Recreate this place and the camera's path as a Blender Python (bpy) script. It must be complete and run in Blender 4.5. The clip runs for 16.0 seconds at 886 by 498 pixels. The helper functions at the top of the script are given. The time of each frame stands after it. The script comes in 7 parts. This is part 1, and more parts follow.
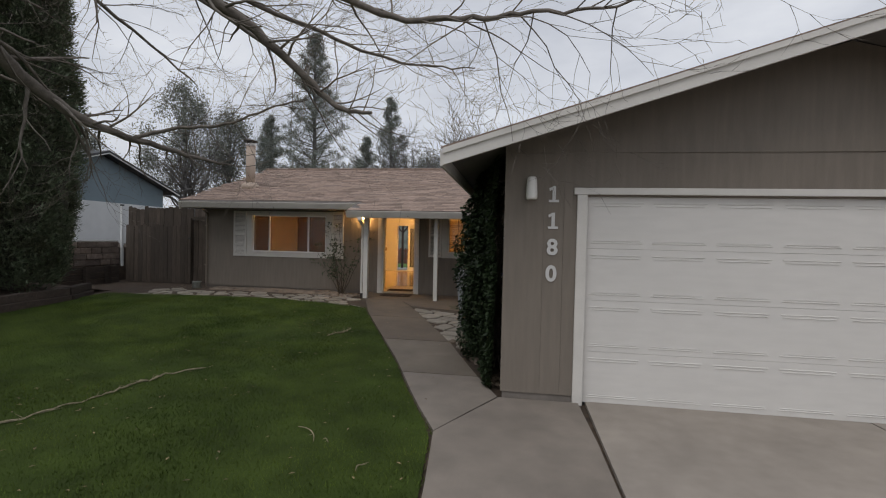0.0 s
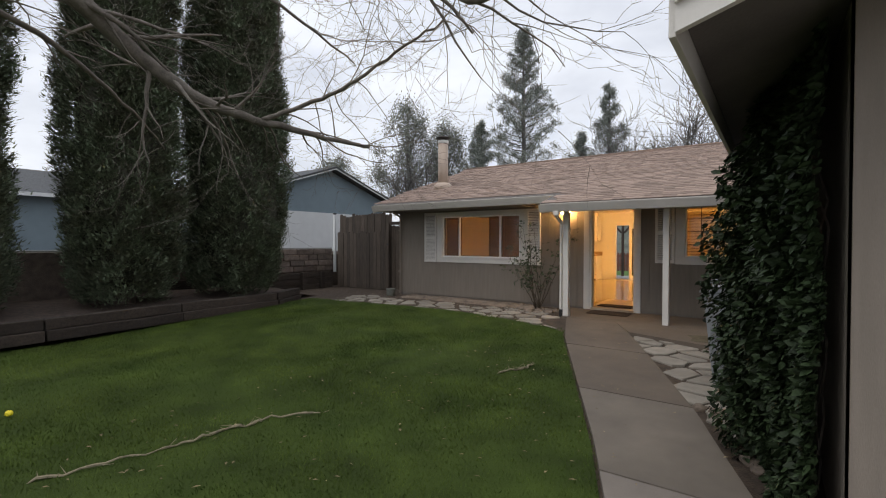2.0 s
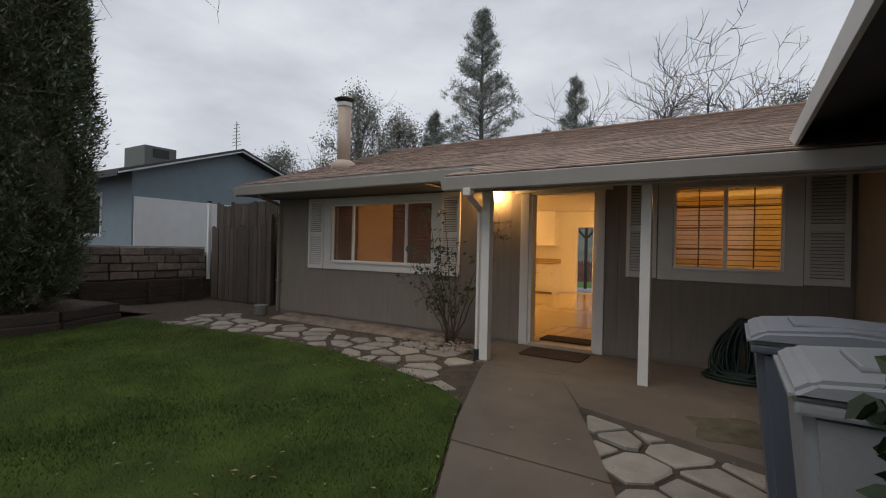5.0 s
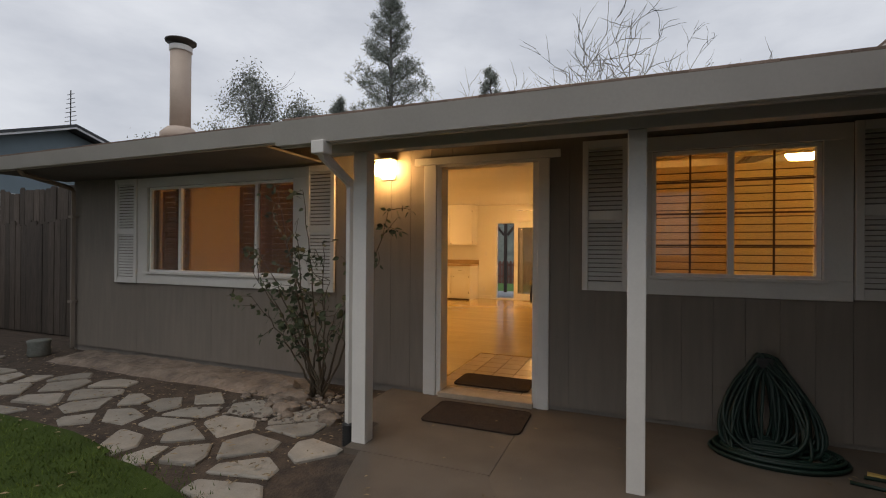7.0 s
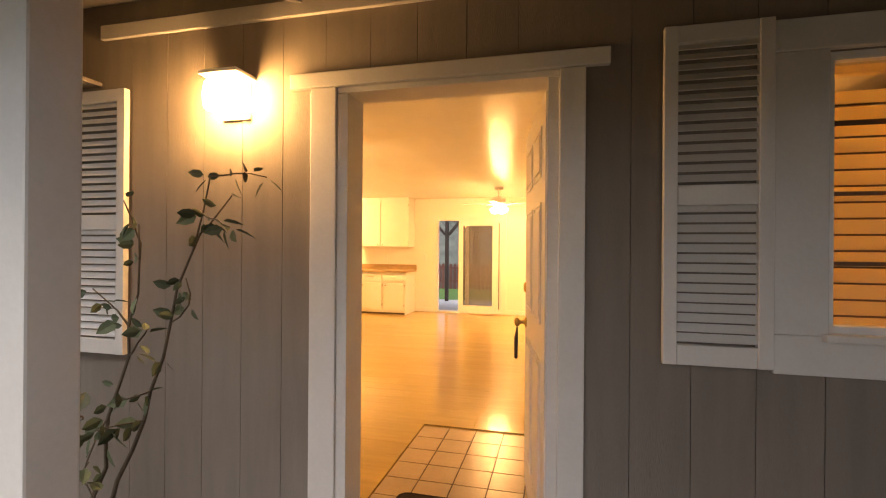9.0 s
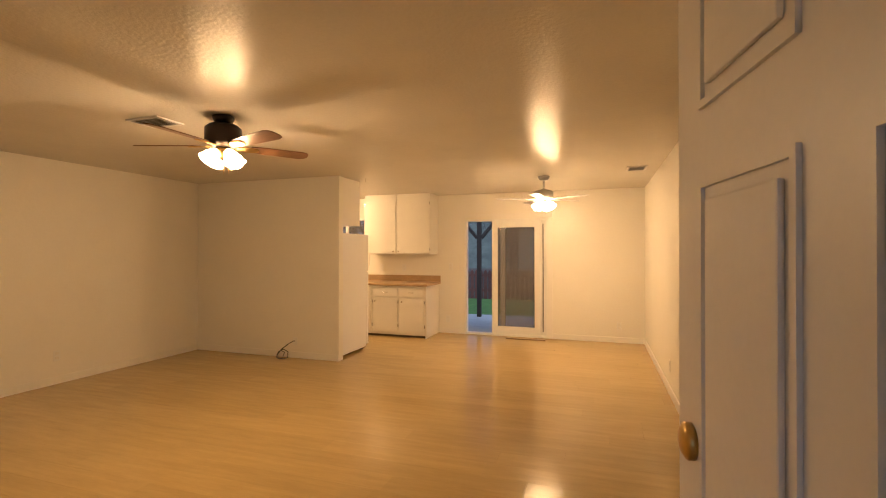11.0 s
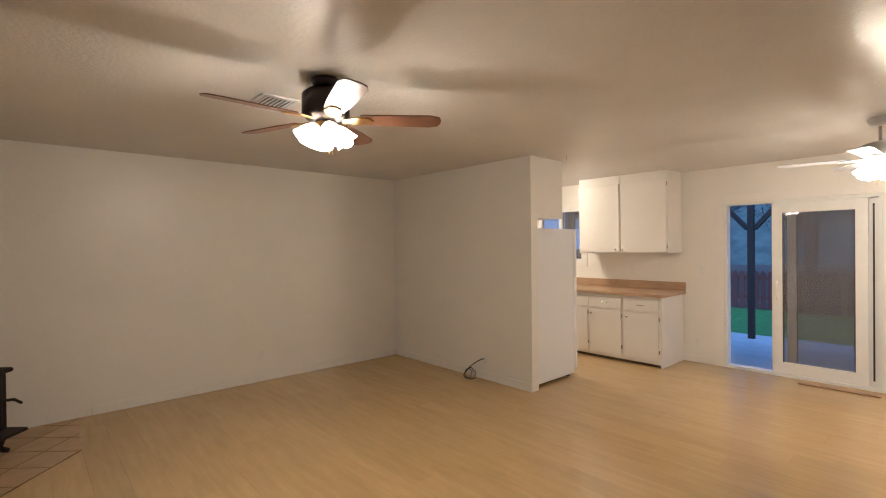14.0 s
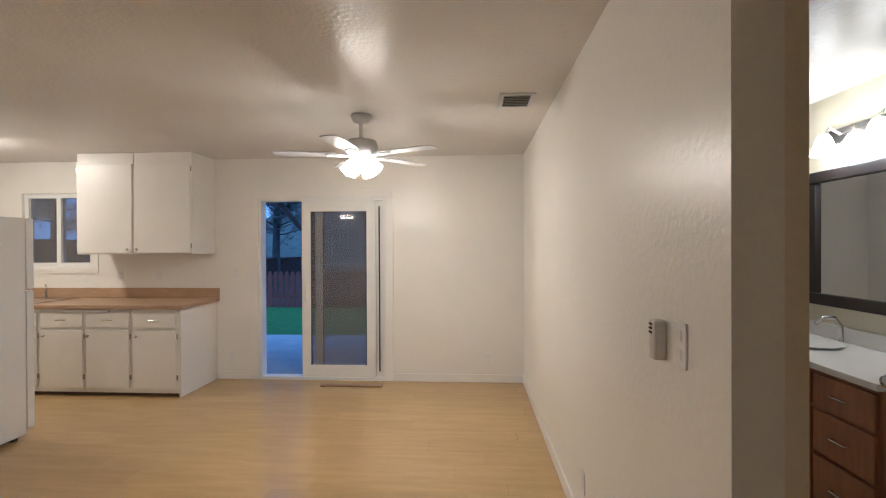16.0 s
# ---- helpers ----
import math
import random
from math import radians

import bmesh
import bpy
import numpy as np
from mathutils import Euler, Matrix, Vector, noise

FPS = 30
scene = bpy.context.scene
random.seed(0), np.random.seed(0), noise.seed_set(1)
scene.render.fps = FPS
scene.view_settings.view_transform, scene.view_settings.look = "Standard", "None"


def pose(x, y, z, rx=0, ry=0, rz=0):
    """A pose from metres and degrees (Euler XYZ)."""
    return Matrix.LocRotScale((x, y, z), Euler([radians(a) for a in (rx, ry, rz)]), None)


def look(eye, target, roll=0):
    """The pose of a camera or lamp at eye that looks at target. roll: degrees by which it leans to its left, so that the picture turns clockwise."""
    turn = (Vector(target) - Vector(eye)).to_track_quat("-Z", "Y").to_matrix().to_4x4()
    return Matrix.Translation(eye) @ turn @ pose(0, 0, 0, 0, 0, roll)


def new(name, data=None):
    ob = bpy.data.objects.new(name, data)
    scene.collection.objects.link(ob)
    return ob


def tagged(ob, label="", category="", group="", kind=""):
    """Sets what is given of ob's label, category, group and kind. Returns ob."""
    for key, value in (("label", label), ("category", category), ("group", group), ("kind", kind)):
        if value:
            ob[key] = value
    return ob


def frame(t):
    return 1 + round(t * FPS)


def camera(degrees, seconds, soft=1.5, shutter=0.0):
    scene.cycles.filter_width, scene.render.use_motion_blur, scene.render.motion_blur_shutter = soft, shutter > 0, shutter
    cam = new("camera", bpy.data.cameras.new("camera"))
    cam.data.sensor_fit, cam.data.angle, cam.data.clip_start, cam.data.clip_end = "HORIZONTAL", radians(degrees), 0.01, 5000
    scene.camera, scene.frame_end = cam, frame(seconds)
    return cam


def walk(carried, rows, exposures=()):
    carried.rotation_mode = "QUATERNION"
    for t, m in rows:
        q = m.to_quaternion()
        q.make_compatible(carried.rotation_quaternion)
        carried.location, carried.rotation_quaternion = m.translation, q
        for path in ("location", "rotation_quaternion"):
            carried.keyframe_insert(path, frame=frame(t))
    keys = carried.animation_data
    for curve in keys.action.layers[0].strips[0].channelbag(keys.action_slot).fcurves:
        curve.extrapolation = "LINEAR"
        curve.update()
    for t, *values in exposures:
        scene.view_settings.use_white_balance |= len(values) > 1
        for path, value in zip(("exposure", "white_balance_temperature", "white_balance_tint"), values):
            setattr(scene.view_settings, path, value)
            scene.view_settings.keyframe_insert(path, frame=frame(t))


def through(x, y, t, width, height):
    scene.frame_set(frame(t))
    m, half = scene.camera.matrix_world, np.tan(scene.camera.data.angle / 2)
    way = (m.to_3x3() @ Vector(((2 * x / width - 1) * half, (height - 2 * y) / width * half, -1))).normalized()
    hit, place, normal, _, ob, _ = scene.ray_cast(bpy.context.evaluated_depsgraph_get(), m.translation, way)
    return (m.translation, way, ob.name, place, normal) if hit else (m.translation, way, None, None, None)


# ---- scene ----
cam = camera(87.2, 16.0, soft=1.1)
# seconds, eye, yaw, pitch, roll
PATH = [
    (0.0, 0.000, 0.000, 1.500, 8.83, -1.26, -1.33),
    (0.5, -0.126, 0.572, 1.463, 17.70, -1.34, -1.03),
    (1.0, -0.229, 1.171, 1.451, 26.03, -1.27, -0.53),
    (1.5, -0.331, 1.770, 1.414, 31.38, -1.08, -0.35),
    (2.0, -0.383, 2.394, 1.393, 35.46, -0.81, -0.14),
    (2.5, -0.428, 3.019, 1.355, 38.01, -0.63, -0.26),
    (3.0, -0.493, 3.660, 1.333, 39.11, -0.70, -0.51),
    (5.5, -1.329, 6.548, 1.296, 29.03, 0.13, -1.22),
    (6.0, -1.527, 7.085, 1.318, 26.32, 0.21, -0.96),
    (6.5, -1.724, 7.593, 1.315, 24.45, 0.30, -0.75),
    (7.0, -1.886, 8.138, 1.317, 21.86, 0.14, -0.42),
    (7.5, -2.056, 8.663, 1.332, 19.19, 0.07, -0.27),
    (8.0, -2.245, 9.181, 1.363, 17.10, -0.02, -0.42),
    (8.5, -2.410, 9.715, 1.399, 15.43, -0.03, -0.36),
    (9.0, -2.592, 10.200, 1.403, 13.86, 0.05, -0.44),
    (11.5, -2.960, 12.356, 1.529, 22.87, 0.53, 0.44),
    (12.0, -3.031, 12.549, 1.550, 31.89, 0.48, 0.05),
    (12.5, -3.114, 12.722, 1.570, 41.33, 0.03, -0.31),
    (13.0, -3.182, 12.988, 1.582, 49.49, -0.44, 0.19),
    (13.5, -3.186, 13.243, 1.556, 50.86, -0.08, 0.41),
    (14.0, -3.199, 13.558, 1.573, 48.06, -0.38, 0.60),
    (14.5, -3.130, 13.894, 1.558, 41.09, -0.34, 0.92),
    (15.0, -3.019, 14.264, 1.556, 31.55, -0.43, 0.84),
    (15.5, -2.923, 14.612, 1.550, 18.74, -0.57, 0.39),
    (16.0, -2.775, 14.916, 1.513, 3.56, -0.27, 0.25),
]
# seconds, stops, kelvin, tint
EXPOSURES = [(0.0, 0.0, 9000, 10), (1.0, 0.25, 9000, 10), (2.0, 0.43, 9000, 10), (3.0, 0.47, 9000, 10), (5.5, -0.05, 9000, 10), (7.5, 0.05, 9000, 10), (8.0, 0.25, 9200, 10), (8.5, 0.86, 9400, 13), (9.0, 1.36, 9600, 16), (9.2, 1.36, 9600, 16), (11.3, 0.2, 5600, 8), (12.5, 0.28, 4650, 7), (13.0, 0.35, 4330, 5), (13.5, 0.33, 4200, 5), (14.5, 0.08, 3980, 5), (16.0, -0.13, 3820, 4)]
walk(cam, [(t, pose(x, y, z, 90 + pitch, roll, yaw)) for t, x, y, z, yaw, pitch, roll in PATH], EXPOSURES)

# ---- light ----
world = bpy.data.worlds.new("overcast_dusk")
scene.world = world
world.use_nodes = True


def build_world():
    nt = world.node_tree
    nt.nodes.clear()
    out = nt.nodes.new("ShaderNodeOutputWorld")
    back = nt.nodes.new("ShaderNodeBackground")
    sky = nt.nodes.new("ShaderNodeTexSky")
    sky.sky_type, sky.sun_disc = "NISHITA", False
    sky.sun_elevation, sky.sun_rotation = radians(66), radians(200)
    tc = nt.nodes.new("ShaderNodeTexCoord")
    mp = nt.nodes.new("ShaderNodeMapping")
    mp.inputs["Scale"].default_value = (1.0, 1.0, 2.6)
    n1 = nt.nodes.new("ShaderNodeTexNoise")
    n1.inputs["Scale"].default_value, n1.inputs["Detail"].default_value, n1.inputs["Roughness"].default_value = 2.6, 7, 0.55
    ramp = nt.nodes.new("ShaderNodeValToRGB")
    ramp.color_ramp.elements[0].position, ramp.color_ramp.elements[1].position = 0.30, 0.72
    ramp.color_ramp.elements[0].color = (3.40, 4.25, 6.24, 1)
    ramp.color_ramp.elements[1].color = (5.60, 6.8, 9.36, 1)
    mix = nt.nodes.new("ShaderNodeMix")
    mix.data_type = "RGBA"
    mix.inputs[0].default_value = 0.9
    ln = nt.links.new
    ln(tc.outputs["Generated"], mp.inputs["Vector"])
    ln(mp.outputs["Vector"], n1.inputs["Vector"])
    ln(n1.outputs["Fac"], ramp.inputs["Fac"])
    ln(sky.outputs["Color"], mix.inputs[6])
    ln(ramp.outputs["Color"], mix.inputs[7])
    ln(mix.outputs[2], back.inputs["Color"])
    back.inputs["Strength"].default_value = SKY
    ln(back.outputs["Background"], out.inputs["Surface"])


SKY = 0.125
build_world()
sun = new("overcast_sun", bpy.data.lights.new("overcast_sun", "SUN"))
sun.data.energy, sun.data.angle, sun.data.color = 1.05, radians(40), (0.86, 0.98, 1.24)
sun.matrix_world = look((-5, -9, 25), (0, 5, 0))
LAMP = 5.7


# ---- materials ----
def mat(name, base, rough=0.7, metal=0.0, vary=0.12, scale=8.0, bump=0.15, fine=60.0, stretch=(1, 1, 1), second=None, stain=0.0, rand=0.0, island=False, emit=None, power=0.0, spec=0.5):
    """A surface with colour variation at two scales, fine relief and an optional tint from piece to piece."""
    m = bpy.data.materials.new(name)
    m.use_nodes = True
    nt = m.node_tree
    ln, add = nt.links.new, nt.nodes.new
    b = nt.nodes["Principled BSDF"]
    b.inputs["Roughness"].default_value, b.inputs["Metallic"].default_value = rough, metal
    b.inputs["Specular IOR Level"].default_value = spec
    tc, mp = add("ShaderNodeTexCoord"), add("ShaderNodeMapping")
    mp.inputs["Scale"].default_value = stretch
    ln(tc.outputs["Object"], mp.inputs["Vector"])
    big, small = add("ShaderNodeTexNoise"), add("ShaderNodeTexNoise")
    big.inputs["Scale"].default_value, big.inputs["Detail"].default_value = scale, 5
    small.inputs["Scale"].default_value, small.inputs["Detail"].default_value = fine, 3
    ln(mp.outputs["Vector"], big.inputs["Vector"])
    ln(mp.outputs["Vector"], small.inputs["Vector"])
    ramp = add("ShaderNodeValToRGB")
    sec = second or tuple(c * (1 - vary) for c in base)
    ramp.color_ramp.elements[0].position, ramp.color_ramp.elements[1].position = 0.3, 0.7
    ramp.color_ramp.elements[0].color, ramp.color_ramp.elements[1].color = (*sec, 1), (*[min(1, c * (1 + vary * 0.6)) for c in base], 1)
    ln(big.outputs["Fac"], ramp.inputs["Fac"])
    col = ramp.outputs["Color"]

    def multiply(col, fac, lo, hi):
        rng, mul = add("ShaderNodeMapRange"), add("ShaderNodeMix")
        rng.inputs["To Min"].default_value, rng.inputs["To Max"].default_value = lo, hi
        mul.data_type, mul.blend_type = "RGBA", "MULTIPLY"
        mul.inputs[0].default_value = 1.0
        ln(fac, rng.inputs["Value"])
        ln(col, mul.inputs[6])
        ln(rng.outputs["Result"], mul.inputs[7])
        return mul.outputs[2]

    col = multiply(col, small.outputs["Fac"], 1 - vary, 1 + vary)
    if stain:
        st = add("ShaderNodeTexNoise")
        st.inputs["Scale"].default_value, st.inputs["Detail"].default_value = 1.3, 4
        ln(tc.outputs["Object"], st.inputs["Vector"])
        col = multiply(col, st.outputs["Fac"], 1 - stain * 1.4, 1 + stain * 0.8)
    if rand:
        if island:
            g = add("ShaderNodeNewGeometry")
            r = g.outputs["Random Per Island"]
        else:
            g = add("ShaderNodeObjectInfo")
            r = g.outputs["Random"]
        col = multiply(col, r, 1 - rand, 1 + rand)
    ln(col, b.inputs["Base Color"])
    if bump:
        bp = add("ShaderNodeBump")
        bp.inputs["Strength"].default_value, bp.inputs["Distance"].default_value = bump, 0.01
        ln(small.outputs["Fac"], bp.inputs["Height"])
        ln(bp.outputs["Normal"], b.inputs["Normal"])
    if emit:
        b.inputs["Emission Color"].default_value, b.inputs["Emission Strength"].default_value = (*emit, 1), power
    return m


def leaf_mat(name, base, rand=0.45, rough=0.55, trans=0.25):
    m = mat(name, base, rough, vary=0.2, scale=3, bump=0, rand=rand, island=True)
    b = m.node_tree.nodes["Principled BSDF"]
    b.inputs["Specular IOR Level"].default_value = 0.22
    b.inputs["Transmission Weight"].default_value = 0.0
    b.inputs["Subsurface Weight"].default_value = 0.0
    return m


def shade_mat(name, base, through):
    """A thin slat or shade that lets part of the light behind it through."""
    m = bpy.data.materials.new(name)
    m.use_nodes = True
    nt = m.node_tree
    b = nt.nodes["Principled BSDF"]
    b.inputs["Base Color"].default_value, b.inputs["Roughness"].default_value = (*base, 1), 0.5
    out, mix, tr = nt.nodes["Material Output"], nt.nodes.new("ShaderNodeMixShader"), nt.nodes.new("ShaderNodeBsdfTranslucent")
    tr.inputs["Color"].default_value = (*base, 1)
    mix.inputs[0].default_value = through
    nt.links.new(b.outputs[0], mix.inputs[1])
    nt.links.new(tr.outputs[0], mix.inputs[2])
    nt.links.new(mix.outputs[0], out.inputs[0])
    return m


def glass_mat(name, tint=(1, 1, 1), rough=0.0, mesh=0.0):
    m = bpy.data.materials.new(name)
    m.use_nodes = True
    nt = m.node_tree
    nt.nodes.clear()
    out, mix = nt.nodes.new("ShaderNodeOutputMaterial"), nt.nodes.new("ShaderNodeMixShader")
    tr, gl, fr = nt.nodes.new("ShaderNodeBsdfTransparent"), nt.nodes.new("ShaderNodeBsdfGlossy"), nt.nodes.new("ShaderNodeLayerWeight")
    pw, rg = nt.nodes.new("ShaderNodeMath"), nt.nodes.new("ShaderNodeMapRange")
    pw.operation, pw.inputs[1].default_value = "POWER", 4.0
    rg.inputs["To Min"].default_value, rg.inputs["To Max"].default_value = 0.035, 0.7
    tr.inputs["Color"].default_value = (*tint, 1)
    gl.inputs["Roughness"].default_value = rough
    fr.inputs["Blend"].default_value = 0.5
    nt.links.new(fr.outputs["Facing"], pw.inputs[0])
    nt.links.new(pw.outputs[0], rg.inputs["Value"])
    nt.links.new(rg.outputs["Result"], mix.inputs[0])
    nt.links.new(tr.outputs[0], mix.inputs[1])
    nt.links.new(gl.outputs[0], mix.inputs[2])
    if mesh:
        scr, df = nt.nodes.new("ShaderNodeMixShader"), nt.nodes.new("ShaderNodeBsdfDiffuse")
        df.inputs["Color"].default_value = (0.22, 0.21, 0.20, 1)
        scr.inputs[0].default_value = mesh
        nt.links.new(mix.outputs[0], scr.inputs[1])
        nt.links.new(df.outputs[0], scr.inputs[2])
        mix = scr
    nt.links.new(mix.outputs[0], out.inputs[0])
    return m


SIDING = mat("taupe_siding", (0.214, 0.179, 0.147), 0.75, vary=0.10, scale=3, bump=0.35, fine=90, stretch=(6, 6, 0.6), stain=0.10)
TRIM = mat("off_white_trim", (0.65, 0.62, 0.575), 0.55, vary=0.05, scale=4, bump=0.08, fine=70, stain=0.06)
FASCIA = mat("fascia_paint", (0.52, 0.485, 0.445), 0.55, vary=0.06, scale=3, bump=0.08, stain=0.08)
# the unlit look of the roof underside is put into this dark grey
SOFFIT = mat("shaded_soffit_boards", (0.14, 0.125, 0.115), 0.8, vary=0.15, scale=3, bump=0.2, stain=0.1)
SHINGLE = mat("tan_shingle", (0.30, 0.215, 0.175), 0.9, vary=0.25, scale=14, bump=0.6, fine=160, rand=0.28, island=True)
SHINGLE_PIECE = mat("tan_shingle_piece", (0.30, 0.215, 0.175), 0.9, vary=0.25, scale=14, bump=0.6, fine=160, rand=0.28)
GREY_ROOF = mat("charcoal_shingles", (0.075, 0.08, 0.085), 0.9, vary=0.3, scale=9, bump=0.5, fine=60, stretch=(1, 1, 4))
CONCRETE = mat("grey_concrete", (0.335, 0.292, 0.252), 0.85, vary=0.10, scale=5, bump=0.25, fine=140, stain=0.22, rand=0.05)
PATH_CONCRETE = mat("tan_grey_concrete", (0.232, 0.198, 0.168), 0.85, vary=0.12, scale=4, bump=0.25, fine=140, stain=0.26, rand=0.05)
# stained concrete in two darker steps, with porch shade put into the colour
MID_CONCRETE = mat("weathered_shaded_path_concrete", (0.168, 0.140, 0.112), 0.85, vary=0.12, scale=4, bump=0.25, fine=140, stain=0.30, rand=0.05)
WALK_CONCRETE = mat("brown_stained_shaded_concrete", (0.130, 0.101, 0.077), 0.85, vary=0.12, scale=4, bump=0.25, fine=140, stain=0.30, rand=0.05)
FOUNDATION = mat("foundation_concrete", (0.22, 0.19, 0.165), 0.9, vary=0.15, scale=6, bump=0.3, stain=0.15)
SOIL = mat("damp_soil", (0.066, 0.045, 0.031), 0.95, vary=0.45, scale=9, bump=0.9, fine=55, stain=0.2)
TURF = mat("lawn_turf", (0.044, 0.070, 0.014), 0.9, vary=0.4, scale=2.2, bump=0.8, fine=120, second=(0.028, 0.046, 0.010), stain=0.3, spec=0.15)
STONE = mat("pale_flagstone", (0.27, 0.24, 0.20), 0.8, vary=0.16, scale=7, bump=0.35, fine=60, stain=0.1, rand=0.2)
WALL_IN = mat("warm_white_wall", (0.80, 0.78, 0.72), 0.34, vary=0.02, scale=2, bump=0.20, fine=40)
CEILING_IN = mat("textured_white_ceiling", (0.72, 0.70, 0.655), 0.27, vary=0.03, scale=3, bump=0.26, fine=42, spec=0.05)
HALL_WALL = mat("beige_hall_wall", (0.70, 0.63, 0.48), 0.6, vary=0.03, scale=2, bump=0.15)
LAMINATE = mat("honey_laminate", (0.475, 0.335, 0.136), 0.15, vary=0.085, scale=4, bump=0.010, fine=26, stretch=(0.6, 5, 1), rand=0.05)
WHITE_PAINT = mat("white_gloss_paint", (0.80, 0.78, 0.74), 0.35, vary=0.03, scale=3, bump=0.03)
GARAGE_PAINT = mat("white_garage_steel", (0.66, 0.635, 0.60), 0.5, vary=0.04, scale=3, bump=0.12, fine=110, stretch=(1, 1, 5), stain=0.05)
GLASS = glass_mat("window_glass", (0.93, 0.95, 0.94))
SLIDER_GLASS = glass_mat("hazed_slider_glass", (0.80, 0.80, 0.80), mesh=0.34)
HALF_SCREENED = glass_mat("fine_screened_glass", (0.97, 0.93, 0.87), mesh=0.07)
SCREENED = glass_mat("screened_glass", (0.80, 0.70, 0.58), mesh=0.3)


# ---- building helpers ----
def box(bm, lo, hi):
    x0, y0, z0 = lo
    x1, y1, z1 = hi
    v = [bm.verts.new(p) for p in ((x0, y0, z0), (x1, y0, z0), (x1, y1, z0), (x0, y1, z0), (x0, y0, z1), (x1, y0, z1), (x1, y1, z1), (x0, y1, z1))]
    for f in ((0, 3, 2, 1), (4, 5, 6, 7), (0, 1, 5, 4), (1, 2, 6, 5), (2, 3, 7, 6), (3, 0, 4, 7)):
        bm.faces.new([v[i] for i in f])
    return v


def boxes(*pairs, bevel=0.0):
    bm = bmesh.new()
    for lo, hi in pairs:
        box(bm, lo, hi)
    if bevel:
        bmesh.ops.bevel(bm, geom=bm.edges[:], offset=bevel, segments=2, affect="EDGES", profile=0.6)
    return bm


def tube(bm, pts, radii, sides=8, cap=True):
    """A round bar along points, with a radius at each."""
    rings = []
    n = len(pts)
    pts = [Vector(p) for p in pts]
    if not hasattr(radii, "__len__"):
        radii = [radii] * n
    ref = None
    for i, p in enumerate(pts):
        d = (pts[min(i + 1, n - 1)] - pts[max(i - 1, 0)])
        d = d.normalized() if d.length > 1e-9 else Vector((0, 0, 1))
        if ref is None:
            ref = d.orthogonal().normalized()
        ref = (ref - d * ref.dot(d))
        ref = ref.normalized() if ref.length > 1e-6 else d.orthogonal().normalized()
        side = d.cross(ref)
        rings.append([bm.verts.new(p + (ref * math.cos(a) + side * math.sin(a)) * radii[i]) for a in [2 * math.pi * k / sides for k in range(sides)]])
    for a, b in zip(rings, rings[1:]):
        for k in range(sides):
            bm.faces.new((a[k], a[(k + 1) % sides], b[(k + 1) % sides], b[k]))
    if cap:
        bm.faces.new(rings[0][::-1])
        bm.faces.new(rings[-1])
    return rings


def lathe(bm, profile, centre=(0, 0, 0), sides=20):
    """A turned shape from (radius, height) pairs."""
    cx, cy, cz = centre
    rings = []
    for r, z in profile:
        rings.append([bm.verts.new((cx + max(r, 1e-4) * math.cos(2 * math.pi * k / sides), cy + max(r, 1e-4) * math.sin(2 * math.pi * k / sides), cz + z)) for k in range(sides)])
    for a, b in zip(rings, rings[1:]):
        for k in range(sides):
            bm.faces.new((a[k], a[(k + 1) % sides], b[(k + 1) % sides], b[k]))
    bm.faces.new(rings[0][::-1])
    bm.faces.new(rings[-1])
    return bm


def prism(bm, outline, lo, hi, axis="z"):
    """An outline of (u, v) pairs given thickness along an axis."""
    def place(u, v, w):
        return {"z": (u, v, w), "y": (u, w, v), "x": (w, u, v)}[axis]
    a = [bm.verts.new(place(u, v, lo)) for u, v in outline]
    b = [bm.verts.new(place(u, v, hi)) for u, v in outline]
    n = len(outline)
    bm.faces.new(a[::-1])
    bm.faces.new(b)
    for i in range(n):
        bm.faces.new((a[i], a[(i + 1) % n], b[(i + 1) % n], b[i]))
    bmesh.ops.recalc_face_normals(bm, faces=bm.faces[:])
    return bm


def mesh_of(name, bm, material, smooth=False):
    me = bpy.data.meshes.new(name)
    bm.to_mesh(me)
    bm.free()
    me.materials.append(material)
    if smooth:
        for p in me.polygons:
            p.use_smooth = True
    return me


def solid(name, bm, material, label="", category="", group="", kind="", smooth=False):
    return tagged(new(name, mesh_of(name, bm, material, smooth)), label, category, group, kind)


def thing(name, at, label, category, group="", kind="", turn=0.0):
    ob = new(name)
    ob.empty_display_size = 0.1
    ob.matrix_basis = pose(*at, 0, 0, turn)
    return tagged(ob, label, category, group, kind)


def part(name, bm, material, parent, label="", smooth=False):
    """Links a bmesh as one mesh under a thing or part, in its parent's own space."""
    ob = new(name, mesh_of(name, bm, material, smooth))
    ob.parent = parent
    return tagged(ob, label)


def part_of(name, me, parent, m=None):
    ob = new(name, me)
    ob.parent = parent
    if m is not None:
        ob.matrix_basis = m
    return ob


def raw_mesh(name, verts, faces, material, smooth=False):
    me = bpy.data.meshes.new(name)
    me.from_pydata(verts, [], faces)
    me.materials.append(material)
    return me


def holed(u0, u1, z0, z1, holes):
    """Rectangles that fill (u0, u1) x (z0, z1) but for the holes (ua, ub, za, zb)."""
    cuts = sorted({u0, u1, *[min(max(c, u0), u1) for h in holes for c in h[:2]]})
    out = []
    for a, b in zip(cuts, cuts[1:]):
        m = (a + b) / 2
        spans = sorted((h[2], h[3]) for h in holes if h[0] < m < h[1])
        z = z0
        for za, zb in spans:
            if za > z:
                out.append((a, b, z, za))
            z = max(z, zb)
        if z < z1:
            out.append((a, b, z, z1))
    return out


